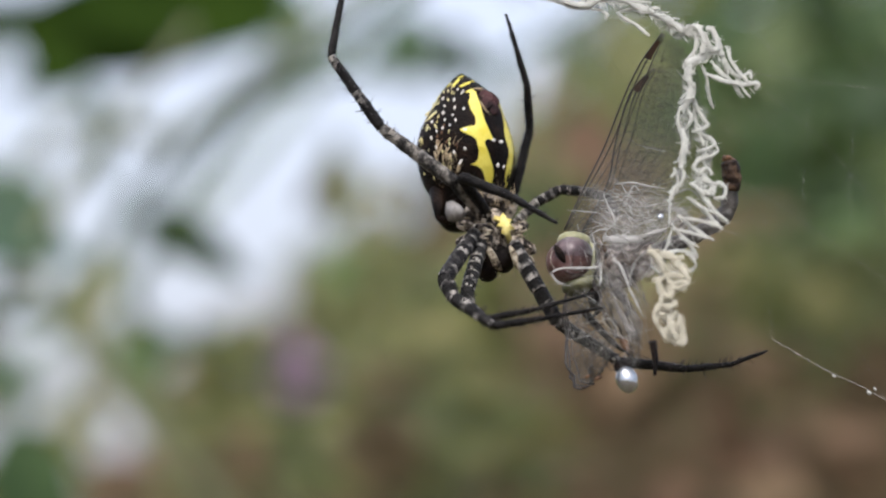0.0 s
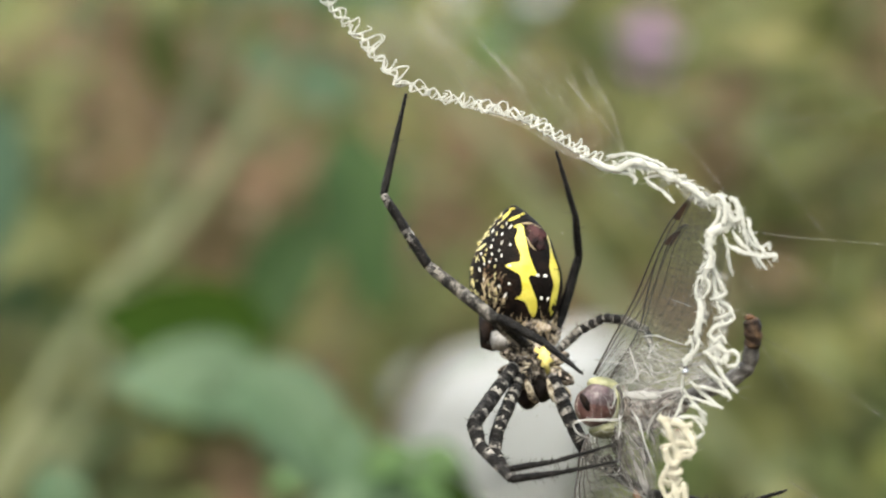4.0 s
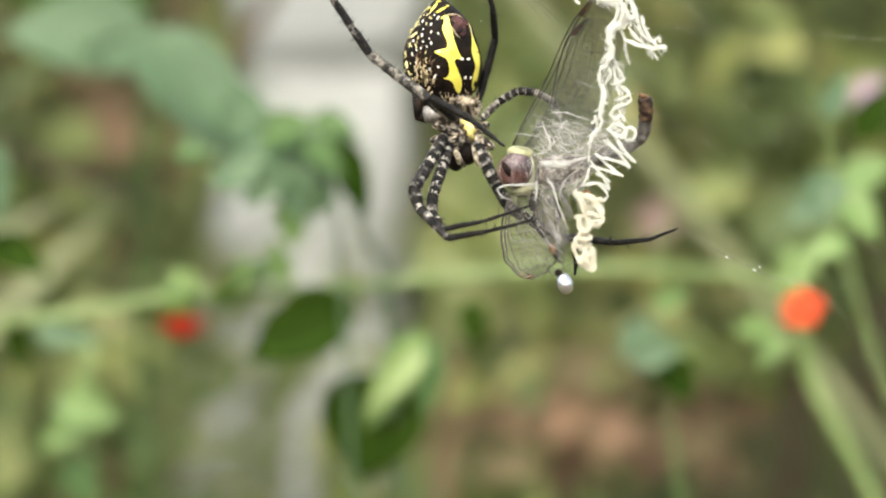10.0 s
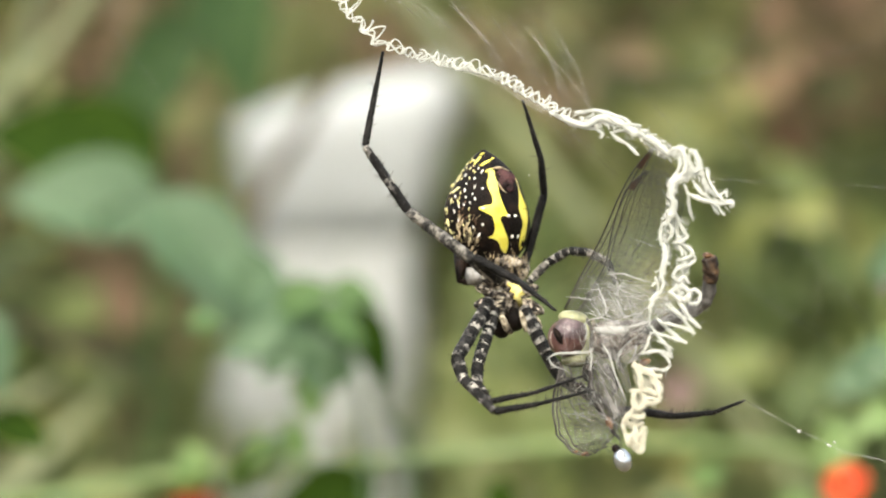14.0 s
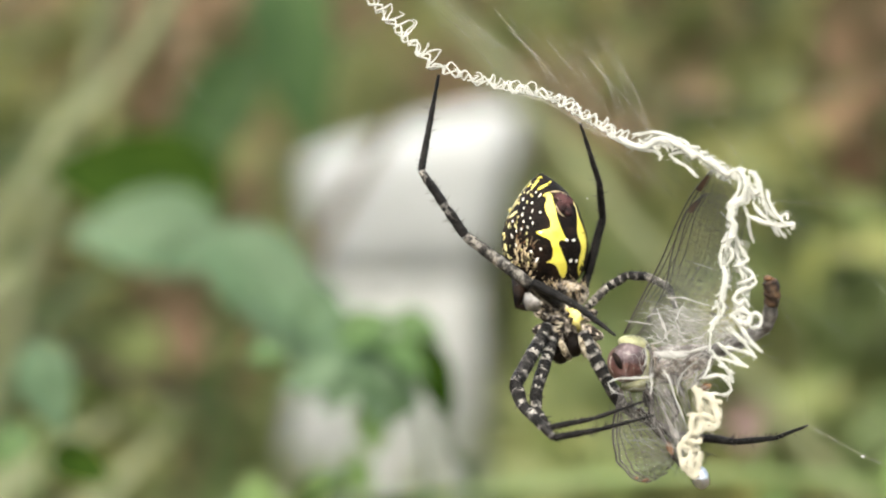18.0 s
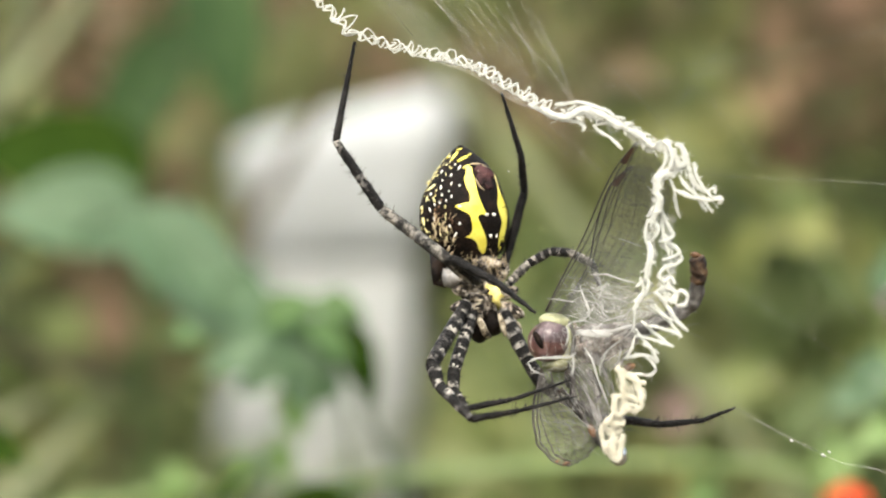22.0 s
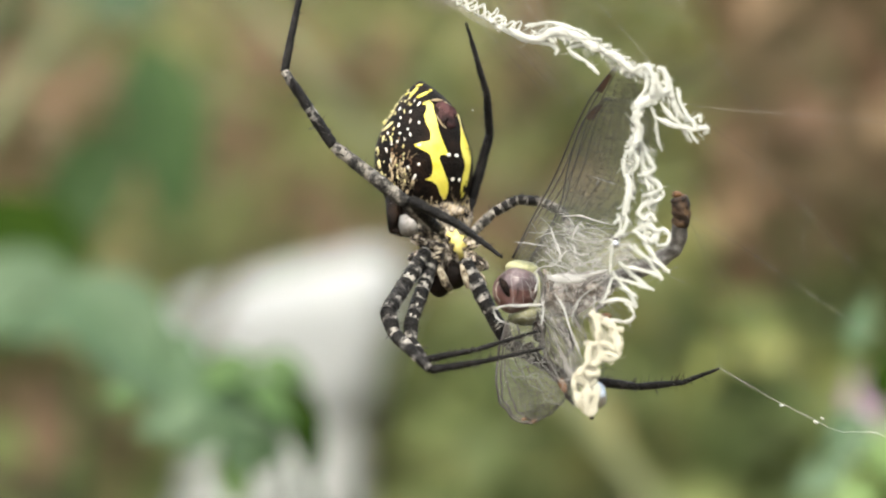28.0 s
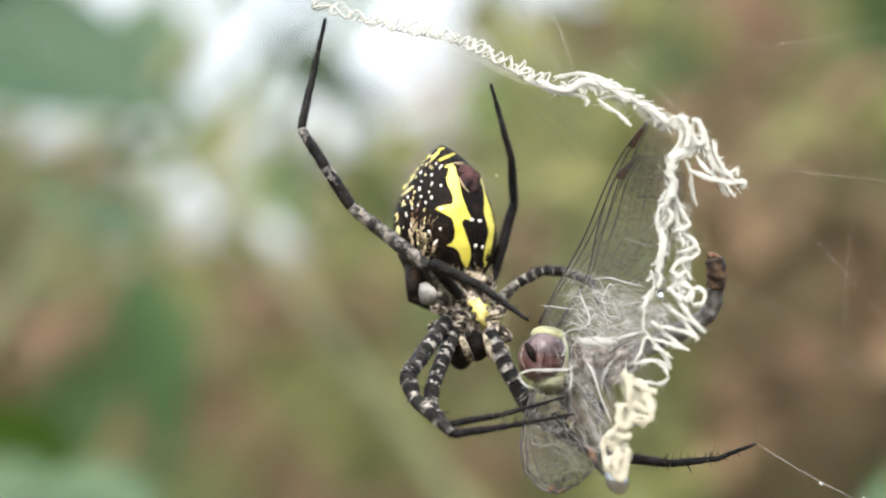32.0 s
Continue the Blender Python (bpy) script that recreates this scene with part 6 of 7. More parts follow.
    leafy("leafy_weed", None, "weed with blue-green leaves on a thin stalk", "weed", [(118, -880, -210), (112, -300, -204), (105, -90, -200), (95, -40, -195), (88, -10, -190), (86, 5, -188)], 0.4,
          [((87, -8, -187), (-0.4, -0.9, 0.3), F, 11, 8, 0.2, 0.5, B), ((88, -12, -187), (0.6, -0.6, 0.3), F, 12, 8, 0.2, 0.5, L), ((86, 2, -188), (0.3, 0.9, 0.3), F, 10, 5, 0.2, 0.3, B), ((90, -20, -187), (-0.8, -0.4, 0.2), F, 9, 7, 0.2, 0.5, L)])
    leafy("broad_leaf_shoot", None, "shoot with very broad blue-green leaves", "vine", [(-190, -880, -520), (-185, -300, -515), (-165, 60, -510), (-140, 150, -505), (-118, 190, -505)], 2.0,
          [((-128, 163, -500), (0.97, -0.2, 0.1), (0.1, 0.5, 0.85), 97, 54, 0.1, 0.8, LEAF_DEEP), ((-125, 180, -510), (0.9, 0.35, 0.1), (0.1, 0.4, 0.9), 70, 40, 0.1, 0.8, D), ((-160, 110, -505), (0.2, -0.95, 0.1), (0.1, 0.4, 0.9), 60, 40, 0.1, 0.8, LEAF_DEEP)])
    leafy("leafy_shoot", LEAF_MID, "shoot with long dark green leaves", "weed", [(-90, -880, -620), (-75, 0, -610), (-58, 95, -600), (-50, 130, -600)], 1.5,
          [((-55, 115, -596), (0.2, -0.97, 0.1), (0.1, 0.3, 0.9), 60, 26, 0.1, 0.5, LEAF_MID), ((-62, 90, -600), (-0.5, -0.85, 0.1), (0.1, 0.3, 0.9), 55, 24, 0.1, 0.5, LEAF_MID), ((-52, 125, -600), (-0.8, 0.3, 0.1), (0.1, 0.3, 0.9), 40, 20, 0.1, 0.5, B)])
    leafy("vine_tip", LEAF_BLUE, "vine tip with crowded small leaves", "vine", [(-40.31, -1.00, -246), (-29.14, -6.51, -244), (-15.87, -6.50, -243), (-9.26, -13.11, -243), (-6, -60, -250), (2, -300, -280), (-4, -880, -295)], 0.7,
          [((-31.15, 0.11, -240), (0.5, 0.6, 0.3), F, 11, 9, 0.2, 0.5, B), ((-23.39, -1.53, -238), (0.7, 0.3, 0.3), F, 12, 9, 0.2, 0.5, LEAF_MID), ((-15.69, -0.98, -236), (0.6, -0.5, 0.3), (0.5, 0.4, 0.7), 13, 8, 0.2, 0.5, LEAF_MID), ((-20.05, -8.61, -236), (-0.6, -0.5, 0.3), F, 10, 8, 0.2, 0.5, B),
           ((-28.76, -8.61, -236), (-0.7, -0.2, 0.4), F, 7, 5, 0.2, 0.5, B), ((-10.28, -9.73, -238), (-0.2, -0.9, 0.3), (0.6, 0.3, 0.7), 9, 6, 0.2, 0.4, LEAF_MID), ((-13.60, 2.30, -240), (0.8, -0.2, 0.3), F, 11, 7, 0.2, 0.4, LEAF_MID), ((-17.99, -13.05, -240), (0.1, -0.9, 0.3), F, 11, 8, 0.2, 0.4, L)])
    leafy("sky_branch", LEAF_MID, "dark leafy branch against the pale sky", "branch", [(-230, -880, -770), (-200, -200, -755), (-110.29, 138.34, -735), (-43.76, 183.11, -720), (-18.81, 215.92, -710), (6.26, 242.36, -705), (45.03, 267.03, -700), (84.83, 295.88, -700)], 3.6,
          [((-58.12, 267.55, -690), (0.99, 0.0, 0.1), (0, 0.1, 0.98), 86, 36, 0.02, 0.9, D), ((32.62, 278.25, -680), (-0.95, -0.05, 0.1), (0, 0.1, 0.98), 80, 44, 0.02, 0.9, D), ((-18.07, 206.26, -690), (0.83, -0.55, 0.1), (0.1, 0.1, 0.98), 46, 16, 0.02, 0.5, D),
           ((70.48, 284.28, -720), (0.6, -0.6, 0.1), (0, 0.3, 0.9), 24, 18, 0.1, 0.6, B), ((-28.14, 251.23, -720), (-0.1, -0.9, 0.1), (0, 0.3, 0.9), 30, 9, 0.1, 0.4, B), ((-33.89, 263.50, -720), (0.1, -0.9, 0.1), (0, 0.3, 0.9), 34, 7, 0.1, 0.4, B)] + [
           ((-45.59, 218.92, -720), (-0.85, -0.4, 0.1), (0, 0.3, 0.9), 40, 34, 0.1, 0.7, B), ((94.61, 289.19, -740), (0.1, -0.95, 0.1), (0, 0.3, 0.9), 24, 12, 0.1, 0.5, D), ((-5.37, 177.79, -740), (-0.5, -0.8, 0.1), (0, 0.3, 0.9), 24, 12, 0.1, 0.5, B),
           ((-24.77, 177.97, -740), (0.5, -0.8, 0.1), (0, 0.3, 0.9), 30, 12, 0.1, 0.5, L), ((47.18, 198.69, -760), (0.6, 0.4, 0.1), (0, 0.3, 0.9), 26, 14, 0.1, 0.5, L)])
    leafy("sky_branch", LEAF_MID, "thin leafy twig crossing the sky", "branch", [(440, -880, -830), (340, 0, -815), (160, 140, -795), (31.37, 173.53, -775), (-18.67, 192.98, -768), (1.66, 234.38, -760), (26.17, 266.53, -755), (60.53, 275.51, -750), (107.57, 278.72, -750), (140.41, 293.15, -745), (159.73, 308.35, -745)], 2.6,
          [((60.47, 273.38, -750), (0.8, 0.4, 0.1), (0, 0.3, 0.9), 22, 9, 0.1, 0.4, B), ((101.38, 277.64, -750), (0.8, -0.4, 0.1), (0, 0.3, 0.9), 18, 9, 0.1, 0.4, B), ((134.70, 288.41, -750), (0.5, -0.9, 0.1), (0, 0.3, 0.9), 22, 10, 0.1, 0.4, B)])
    leafy("leafy_weed", None, "weed with a pair of broad leaves", "weed", [(-120, -880, -330), (-112, -200, -310), (-85.59, -22.89, -270), (-83.03, -9.06, -268)], 0.9,
          [((-86.80, -1.3, -262), (0.35, -0.9, 0.2), F, 20, 12, 0.2, 0.6, B), ((-86.80, -18.66, -262), (-0.6, -0.5, 0.2), F, 12, 8, 0.2, 0.6, LEAF_MID), ((-84.18, -23.97, -268), (0.8, -0.3, 0.2), F, 15, 10, 0.2, 0.5, D)])
    leafy("leafy_weed", None, "weed with small pale leaves", "weed", [(150, -880, -330), (140, -200, -310), (105.20, -25.90, -300), (102.75, -9.39, -300)], 0.45,
          [((103.44, -15.63, -296), (-0.7, -0.3, 0.2), F, 13, 9, 0.2, 0.6, B), ((104.71, -13.11, -296), (0.7, 0.4, 0.2), F, 13, 9, 0.2, 0.6, L), ((97.58, -25.84, -300), (-0.4, -0.8, 0.2), F, 15, 9, 0.2, 0.5, L), ((109.13, -3.10, -300), (0.4, 0.8, 0.2), F, 15, 9, 0.2, 0.5, D)])
    leafy("bare_twig", TWIG, "thin dark brown bare twig among the weeds", "twig", [(-260, -880, -640), (-230, -120, -625), (-158.29, 3.68, -605), (-129.61, -2.44, -600), (-110.44, -10.28, -600), (-79.09, -23.34, -600)], 1.7, [])
    flower("pink_flower", (93.13, -32.45, -640), (0, 0.2, 1), 9, PINK, "pale pink flower among the weeds")
    flower("pink_flower", (152.23, 7.17, -560), (0, 0.2, 1), 8, PURPLE, "lilac flower among the weeds")
    flower("purple_flower", (41, 181.5, -820), (0, -0.2, 1), 15, PURPLE, "soft purple flower among the weeds", 14)


def white_post():
    p = thing("white_post", WEB, "white-painted concrete post with a flared cap among the weeds", "post", base=(-110, -500, -2000))

    def loft(rings, turn=0.04):
        """A rounded square post, turned so that one corner faces the web."""
        bm = bmesh.new()
        made = []
        for c, half, slope in rings:
            loop = []
            for k in range(32):
                a = 2 * math.pi * (k + 0.5) / 32
                x, z = [math.copysign(abs(q) ** 0.38, q) for q in (math.cos(a), math.sin(a))]
                x, z = (x * math.cos(turn) - z * math.sin(turn)) / 1.03, (x * math.sin(turn) + z * math.cos(turn)) / 1.03
                loop.append(bm.verts.new(mm((c[0] + half * x, c[1] + slope * x + 1.5 * noise.noise((x * 2, c[1] * 0.02, z * 2)), c[2] + 0.85 * half * z))))
            made.append(loop)
        for a, q in zip(made, made[1:]):
            for k in range(32):
                bm.faces.new((a[k], a[(k + 1) % 32], q[(k + 1) % 32], q[k]))
        bm.faces.new(made[0]), bm.faces.new(made[-1][::-1])
        bmesh.ops.recalc_face_normals(bm, faces=bm.faces)
        return bm

    # the shaft is a greyer, more uneven white than the cap
    part("shaft", loft([((-38, 44, -2000), 64, 0), ((-39, 18, -2000), 63, 0), ((-43, -20, -2000), 69, 0), ((-52, -70, -2000), 75, 0), ((-60, -160, -2000), 78, 0), ((-82, -300, -2000), 82, 0), ((-110, -590, -2000), 86, 0)]), DULL_POST, p, "shaft in a duller white than the cap")
    part("cap", loft([((-30, 153, -2000), 72, 18), ((-30, 147, -2000), 84, 18), ((-28, 124, -2000), 86, 15), ((-32, 98, -2000), 79, 9), ((-34, 66, -2000), 71, 4), ((-38, 40, -2000), 65, 0)]), POST, p, "flared white cap with one raised corner")


def skyline(bearing):
    """How high, in degrees over the web, the plants close the view in a direction."""
    rise = float(np.interp(bearing, [-0.1, -0.07, -0.045, 0.0, 0.03, 0.045, 0.09, 0.13, 0.175], [3.8, 3.6, 3.4, 3.5, 3.8, 4.7, 5.2, 7.4, 10.3]))
    return rise + 0.9 * noise.noise((bearing * 13, 2.0, 1))


def open_sky(bearing, up):
    """Whether the growth leaves a gap to the sky in a direction."""
    patchy = noise.noise((bearing * 38, up * 0.7, 7)) + 0.6 * noise.noise((bearing * 95, up * 1.7, 3))
    return up > -1.6 and patchy > (0.24 if bearing < 0.005 else 0.42) - 0.125 * (up + 1.6) + 9 * max(0, bearing) + 10 * max(0, -0.08 - bearing)


def before_flower(x, y, z):
    """Whether a place lies in the gap through which the purple flower shows."""
    k = 1.17 / (y + 0.34)
    return y < 0.86 and math.hypot(x * k - 0.041, (z - 0.905) * k - 0.035) < 0.024


def before_post(x, y, z):
    """Whether a place lies in the open gap between the web and the white post."""
    k = 2.36 / (y + 0.36)
    across, high = x * k, 0.98 + (z - 0.98) * k
    middle = -0.026 - 0.16 * (0.72 - high)
    return y < 1.97 and 0.1 < high < 0.78 and abs(across - middle) < 0.115 + 0.03 / (y + 0.36)


def undergrowth():
    """Weeds, stalks and dry stems that fill the hollow behind the web."""
    rnd = random.Random(77)
    made = [([], []) for _ in range(4)]
    for k in range(26000):
        y = 0.62 + 3.4 * rnd.random() ** 1.2
        far = y + 0.36
        bearing = rnd.uniform(-0.24, 0.34)
        x = bearing * far
        up = skyline(bearing) + 1.2 - 21 * rnd.random() ** 0.8
        gap = skyline(bearing) - up
        if gap < 3 and rnd.random() < (1.1 - 0.3 * gap if -0.06 < bearing < 0.035 else 0.8 - 0.36 * gap):
            continue
        z = 0.9 + far * math.tan(radians(up))
        if before_flower(x, y, z) or (open_sky(bearing, up) and rnd.random() < 0.9):
            continue
        if z < 0.02 or (before_post(x, y, z) and rnd.random() < (1.0 if up > -10.5 else 0.75)):
            continue
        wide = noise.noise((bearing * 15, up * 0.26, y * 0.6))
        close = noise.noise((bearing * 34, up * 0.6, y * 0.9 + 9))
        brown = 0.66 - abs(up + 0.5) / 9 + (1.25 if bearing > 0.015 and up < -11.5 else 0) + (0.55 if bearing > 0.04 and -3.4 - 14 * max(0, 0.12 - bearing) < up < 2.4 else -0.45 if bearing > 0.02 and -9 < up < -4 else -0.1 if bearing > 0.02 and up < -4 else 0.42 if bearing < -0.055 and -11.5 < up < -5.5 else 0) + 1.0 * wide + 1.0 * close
        # lower leaves take the lighter leaf colour, which stands in for sunlight
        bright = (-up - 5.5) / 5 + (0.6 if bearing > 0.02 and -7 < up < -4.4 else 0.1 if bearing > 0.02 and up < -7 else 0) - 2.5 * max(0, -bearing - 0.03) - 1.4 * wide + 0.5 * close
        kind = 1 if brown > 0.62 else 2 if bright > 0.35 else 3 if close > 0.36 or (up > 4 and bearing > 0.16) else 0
        way = Vector((rnd.gauss(0, 0.8), rnd.gauss(0, 0.8), rnd.gauss(0.1, 0.7)))
        face = Vector((rnd.gauss(0, 0.5), -0.6, rnd.gauss(0.7, 0.4)))
        s = rnd.uniform(0.014, 0.042) * (0.5 + 0.38 * far)
        small_leaf(*made[kind], (x, y, z), way, face, s, s * rnd.uniform(0.35, 0.75))
    # the same growth goes on to both sides and down to the soil
    for k in range(30000):
        y = 0.6 + 4.2 * rnd.random()
        x = rnd.gauss(0, 1.7)
        far = y + 0.36
        z = rnd.random() ** 0.9 * (0.8 + 0.35 * noise.noise((x * 1.3, y * 1.3, 2)) + (0.35 if x > 0.6 else 0))
        if -0.24 < x / far < 0.34 and z > 0.9 + far * math.tan(radians(-17)):
            continue
        s = rnd.uniform(0.03, 0.09)
        kind = 1 if noise.noise((x * 2, y * 2, 5)) > 0.25 else rnd.choice((0, 0, 2, 3))
        small_leaf(*made[kind], (x, y, max(z, 0.03)), (rnd.gauss(0, 0.8), rnd.gauss(0, 0.8), rnd.gauss(0.1, 0.7)), (rnd.gauss(0, 0.5), rnd.gauss(0, 0.5), 0.8), s, s * rnd.uniform(0.35, 0.75))
    for k in range(9000):
        x, y = rnd.gauss(0, 2.0), 0.7 - abs(rnd.gauss(0, 2.2))
        z = 0.02 + 0.22 * rnd.random() ** 2
        s = rnd.uniform(0.02, 0.07)
        small_leaf(*made[1 if noise.noise((x * 2, y * 2, 5)) > 0.2 else rnd.choice((0, 2))], (x, y, z), (rnd.gauss(0, 0.8), rnd.gauss(0, 0.8), rnd.gauss(0.4, 0.5)), (rnd.gauss(0, 0.5), rnd.gauss(0, 0.5), 0.8), s, s * rnd.uniform(0.25, 0.6))
    for (vs, fs), name, mt, label in zip(made, ("undergrowth", "dry_weeds", "bright_weeds", "dark_weeds"), (WEEDS, DRY, BRIGHT_WEEDS, DARK_WEEDS), ("dense low weeds in mixed greens", "brown dry leaves among the weeds", "yellow-green weeds near the ground, sunlight put into their colour", "dark green weeds in the hollow")):
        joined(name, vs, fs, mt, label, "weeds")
    b = bmesh.new()
    for k in range(320):
        y = 0.8 + 3.2 * rnd.random()
        bearing = rnd.uniform(-0.55, 0.6)
        x, far = bearing * (y + 0.36), y + 0.36
        h = 0.9 + far * math.tan(radians(min(skyline(bearing), 1.5) - rnd.uniform(1, 9)))
        if y < 2 and -0.16 < bearing < 0.09:
            h = 0.9 + far * math.tan(radians(-15))
        if h > 0.1:
            lean = rnd.gauss(0, 0.12)
            tube(b, curve_points([(x - lean, y, 0), (x - 0.6 * lean, y, h * 0.4), (x, y + 0.02, h)], 3), [0.0028, 0.0012], 4)
    tagged(part("weed_stems", b, STEM, None), "thin upright green weed stems", "weeds", kind="stuff")
    b = bmesh.new()
    for k in range(110):
        y = 0.75 + 2.6 * rnd.random()
        far = y + 0.35
        bearing = rnd.uniform(-0.3, 0.34)
        x = bearing * far
        lean = rnd.gauss(0.3, 0.4)
        h = 0.9 + far * rnd.uniform(-0.22, 0.03)
        if y < 2 and -0.2 < bearing < 0.12:
            continue
        tube(b, curve_points([(x - lean * 0.9, y, 0), (x, y + 0.02, h - 0.1), (x + lean * 0.18, y, h + 0.02), (x + lean * 0.4, y, h + 0.10)], 4), [0.003 * rnd.uniform(0.4, 1.3), 0.0014], 5)
    tagged(part("grass_stalks", b, GRASS, None), "tall leaning grass stalks", "grass", kind="stuff")
    # thicket that closes the view further off
    lists = [([], []), ([], [])]
    for k in range(9000):
        y = rnd.uniform(4.5, 9)
        bearing = rnd.uniform(-0.6, 0.7)
        up = skyline(bearing) - (1.8 if bearing < 0.035 else 0.7) - rnd.random() ** 1.2 * 14
        if open_sky(bearing, up):
            continue
        z = 0.9 + y * math.tan(radians(up))
        if z < 0:
            continue
        s = rnd.uniform(0.08, 0.24)
        small_leaf(*lists[noise.noise((bearing * 12, up * 0.3, 4)) > 0.12], (bearing * y, y, z), (rnd.gauss(0, 1), rnd.gauss(0, 1), rnd.gauss(0, 1)), (rnd.gauss(0, 0.5), -0.7, 0.6), s, s * 0.6)
    joined("thicket", *lists[0], WEEDS, "distant green thicket", "bushes")
    joined("dry_thicket", *lists[1], DRY, "distant brown thicket", "bushes")


def tall_stalks():
    """Thick pale stalks that slant through the hollow, each rooted in the ground."""
    rows = [((-89, 78, -500), (0.53, 0.85), 2.7, GRASS), ((142, 100, -900), (-0.53, 0.85), 3.2, GRASS), ((-23.10, 129.94, -620), (-0.62, 0.78), 3.0, GRASS),
            ((-109.86, 74.72, -560), (0.3, 0.95), 3.2, GRASS), ((5.72, 301.32, -900), (0.75, 0.66), 4.0, GRASS), ((19.76, 139.15, -800), (-0.7, 0.7), 3.0, GRASS), ((-86.31, -25.42, -820), (0.5, 0.86), 3.6, DRY)]
    for c, (dx, dy), r, mt in rows:
        c, d = Vector(c), Vector((dx, dy, 0))
        low = (0.9 + 0.001 * c.z * math.sin(TILT)) / (0.001 * math.cos(TILT))
        foot = c + d * ((-low - c.y) / dy)
        foot.x = c.x + max(-450, min(950, foot.x - c.x))
        st = thing("grass_stalk", WEB, "tall pale green stalk slanting up from the ground" if mt is GRASS else "dry tan stalk slanting up from the ground", "stalk", "slanting stalks", base=foot)
        b = bmesh.new()
        tube(b, [mm(q) for q in curve_points([foot, c - d * 150, c, c + d * 90, c + d * 160 + Vector((0, -8, 0))], 6)], [r * 1.1e-3, r * 1e-3, r * 0.9e-3, r * 0.5e-3], 8)
        part("stem", b, mt, st)
        b = bmesh.new()
        tube(b, [mm(q) for q in curve_points([c - d * 148, c - d * 110, c - d * 70], 4)], [r * 1.06e-3, r * 1.12e-3, r * 1.1e-3, r * 0.98e-3], 8)
        part("leaf_sheath", b, mt, st, "sheath that clasps the stem")
        if c.x < -80:
            b = bmesh.new()
            leaf(b, mm(c - d * 200), (dx + 0.5, dy, 0.2), (0, 0.3, 0.9), 0.12, 0.012, 0.3)
            part("blade", b, mt, st)


def overhead():
    """Leafy twigs that cross the sky."""
    rnd = random.Random(41)
    t = thing("leafy_branch", Matrix.Identity(4), "dark leafy twigs hanging across the pale sky", "branch")
    for k in range(3):
        b = bmesh.new()
        y = rnd.uniform(0.9, 1.8)
        f = y + 0.35
        x = (-0.03 + 0.09 * k) * f + rnd.uniform(-0.02, 0.02)
        tube(b, curve_points([(x - 0.10 * f, y, 0.9 + f * -0.02), (x - 0.02 * f, y, 0.9 + f * 0.03), (x + 0.05 * f, y, 0.9 + f * 0.09), (x + 0.12 * f, y, 0.9 + f * 0.17)], 6), [0.003 * f, 0.0018 * f], 6)
        part("twig", b, STEM, t)
    for k in range(30):
        y = rnd.uniform(0.9, 2.2)
        f = y + 0.35
        up = rnd.uniform(0.13, 0.22)
        x = rnd.uniform(-0.08, 0.3) * f
        s = rnd.uniform(0.015, 0.035) * f
        b = bmesh.new()
        leaf(b, (x, y, 0.9 + up * f), (rnd.gauss(0, 1), rnd.gauss(0, 0.5), rnd.gauss(-0.2, 0.8)), (rnd.gauss(0, 0.4), -0.8, 0.5), s, s * 0.6, 0.2, 0.3)
        part("leaf", b, rnd.choice((LEAF_DARK, LEAF_DARK, LEAF_BLUE)), t)


ground()
white_post()
undergrowth()
tall_stalks()
overhead()
near_plants()
SPIDER, LONG_LEG, HIP = spider()
PREY, LOOSE_WING, WING_AT = dragonfly()
BAND, LOWER_LOOP, LOOP_AT = silk_band()
wrapping()
orb_web()
GUEST = dewdrop_spider((26.14, -14.55, 35), 1.35, "tiny silver dewdrop spider at the lower end of the web")
SMALL_GUEST = dewdrop_spider((27.5, 0.1, 38.9), 0.42, "tiny silver dewdrop spider beside the hanging strand")

# the lens is focused between the spider and the silk band
cam.data.dof.use_dof = True
cam.data.dof.focus_object = PREY
cam.data.dof.aperture_fstop = 18


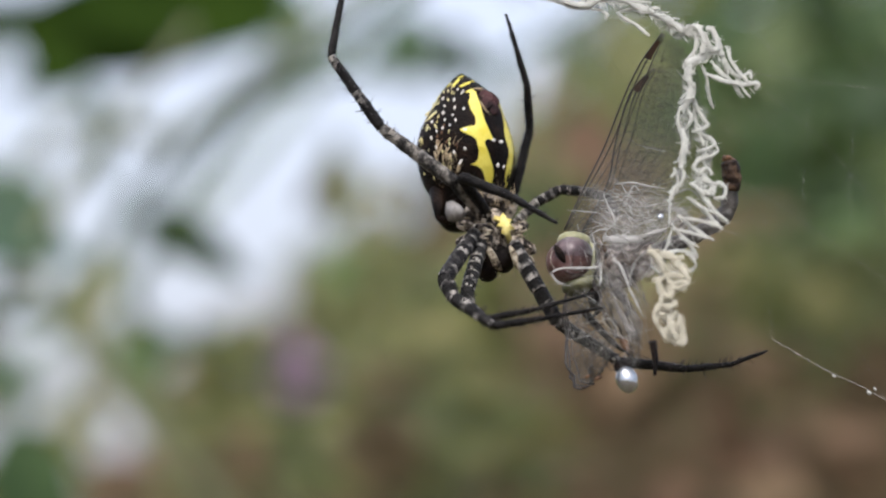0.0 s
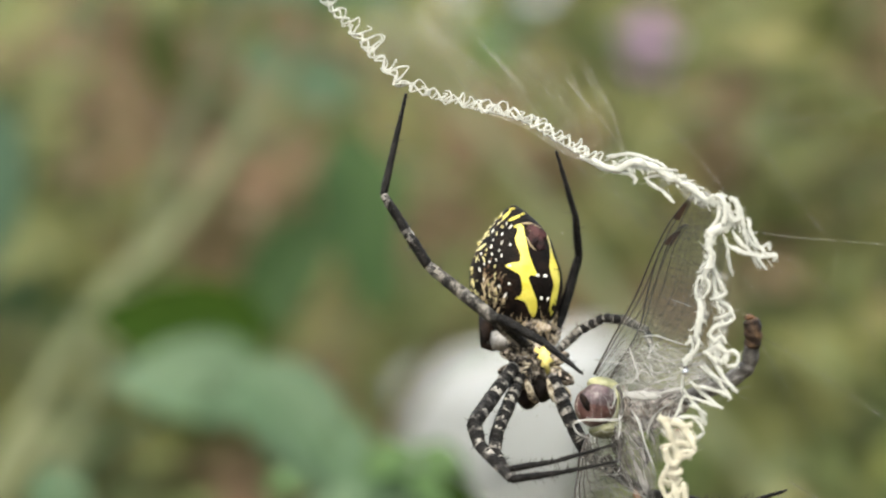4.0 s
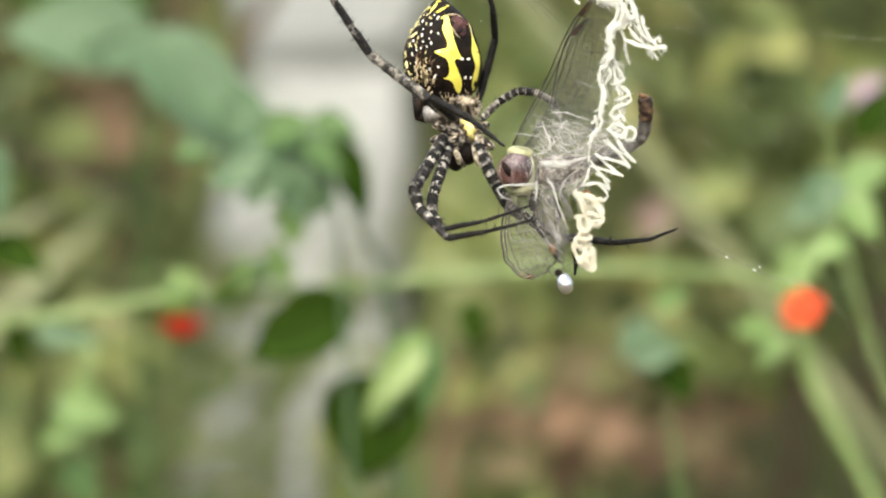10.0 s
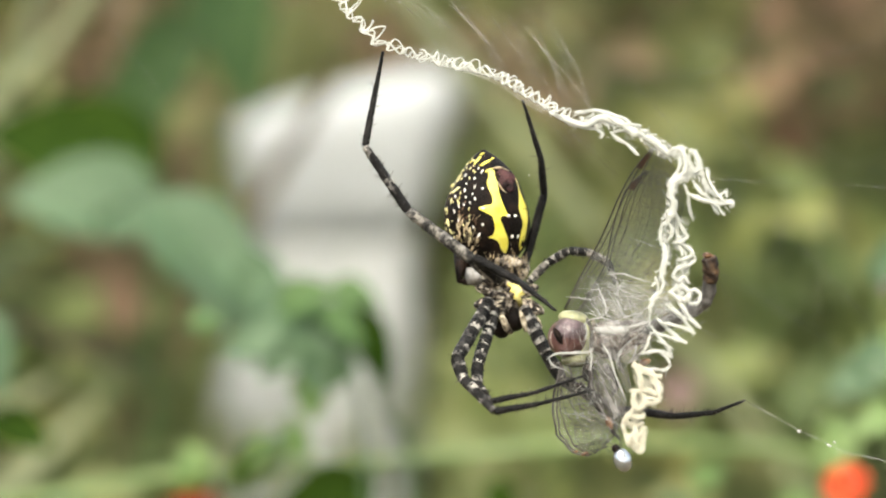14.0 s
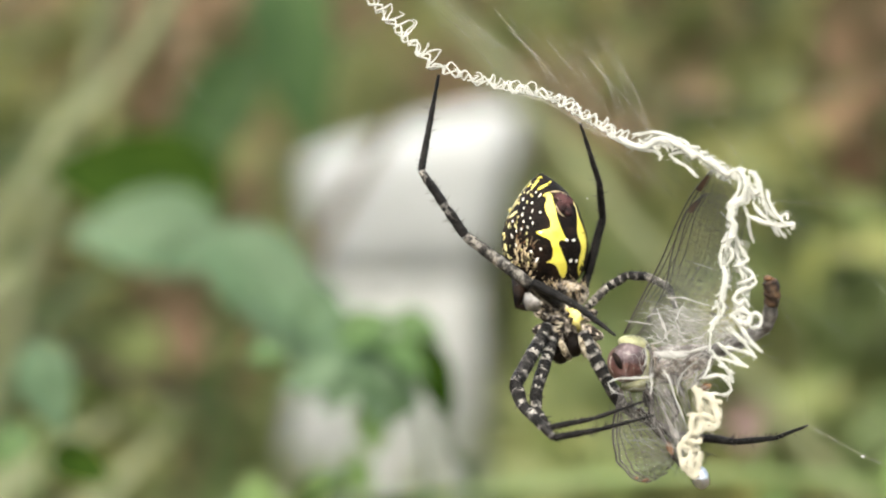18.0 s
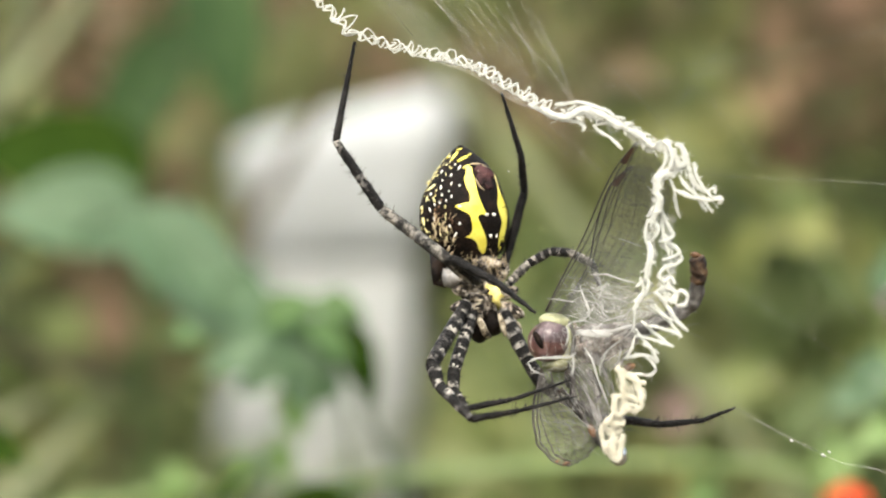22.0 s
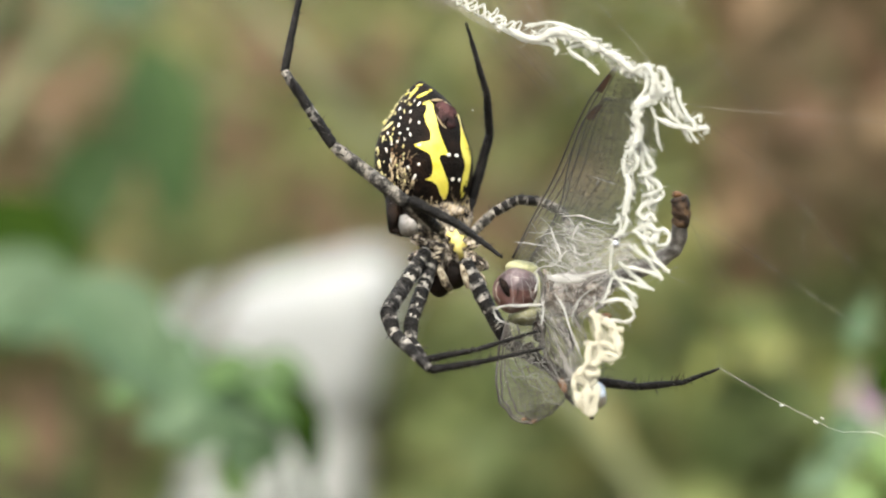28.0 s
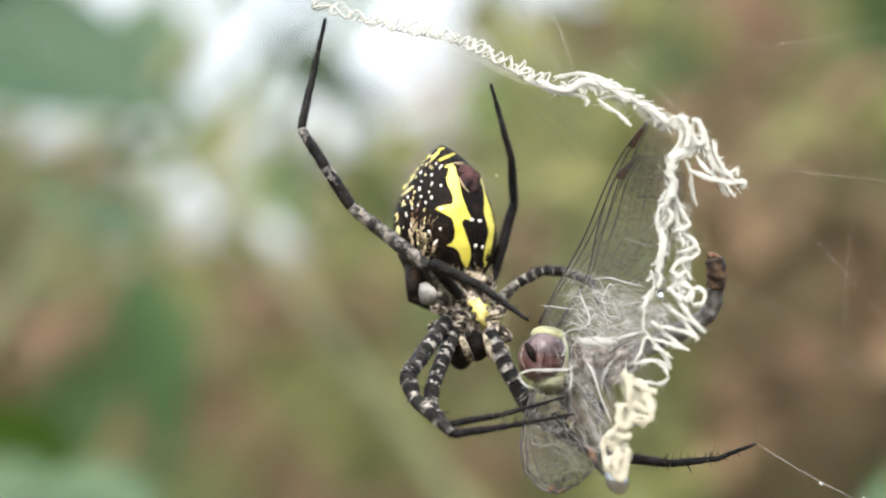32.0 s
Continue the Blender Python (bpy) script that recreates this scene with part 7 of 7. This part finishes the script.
def motions():
    def hang(turn, dx=0.0, dy=0.0):
        return Matrix.Translation(LOOP_AT - BASE[BAND.name] + Vector((dx, dy, 0)) * 0.001) @ Matrix.Rotation(radians(turn), 4, 'Z')

    walk(LOWER_LOOP, [(0.0, hang(17, -0.5, 1.6)), (4.5, hang(17, -0.5, 1.5)), (7.0, hang(16, 0, 1.0)), (9.0, hang(15, 0, 0.8)), (13.0, hang(7)), (13.5, hang(6)), (15.5, hang(1)), (20.0, hang(0)), (29.0, hang(0)), (32.0, hang(-1))])

    def stretch(turn):
        return Matrix.Translation(HIP - BASE[SPIDER.name]) @ Matrix.Rotation(radians(turn), 4, 'Z')

    walk(LONG_LEG, [(0.0, stretch(-2.6)), (2.0, stretch(-2.3)), (4.5, stretch(-1.6)), (7.0, stretch(-0.3)), (9.0, stretch(0)), (32.0, stretch(0))])

    def flap(turn, fold):
        return Matrix.Translation(WING_AT - BASE[PREY.name]) @ Matrix.Rotation(radians(turn), 4, 'Z') @ Matrix.Rotation(radians(fold), 4, 'Y')

    walk(LOOSE_WING, [(0.0, flap(17, -55)), (0.6, flap(13, -42)), (1.2, flap(11, -40)), (2.4, flap(8, -35)), (4.5, flap(3, -15)), (7.0, flap(0, 0)), (22.0, flap(0, 0)), (28.5, flap(2, -12)), (32.0, flap(2, -12))])

    def guest(p, turn):
        return WEB @ Matrix.Translation(mm(p)) @ Matrix.Rotation(radians(turn), 4, 'Z')

    walk(GUEST, [(0, guest((22.02, -16.88, 33), 20)), (2, guest((22.90, -16.94, 33), 20)), (7, guest((23.39, -16.29, 34), 20)), (9, guest((23.35, -17.49, 34), 20)), (12, guest((23.49, -17.64, 34), 20)), (13, guest((23.31, -17.54, 34), 20)), (17, guest((24.26, -17.35, 34.5), 20)), (20, guest((26.14, -14.55, 35), 20)), (21, guest((24.38, -15.46, 36), 20)), (24, guest((24.50, -15.74, 36), 20)), (27, guest((25.04, -13.35, 36.5), 20)), (29, guest((24.35, -15.57, 36.5), 20)), (32, guest((23.83, -16.04, 36.5), 20))])
    walk(SMALL_GUEST, [(0, guest((25.0, -2.6, 38.9), 0)), (2, guest((25.8, -1.9, 38.9), 0)), (3, guest((26.2, -1.6, 38.9), 0)), (4.5, guest((26.4, -0.8, 38.4), 0)), (7, guest((26.9, 0.6, 36), 0)), (24.5, guest((26.9, 0.6, 36), 0)), (27, guest((26.4, -0.4, 38.9), 0)), (29, guest((26.9, -0.2, 38.9), 0)), (30, guest((27.5, 0.1, 38.9), 0)), (32, guest((27.5, 0.1, 38.9), 0))])


motions()
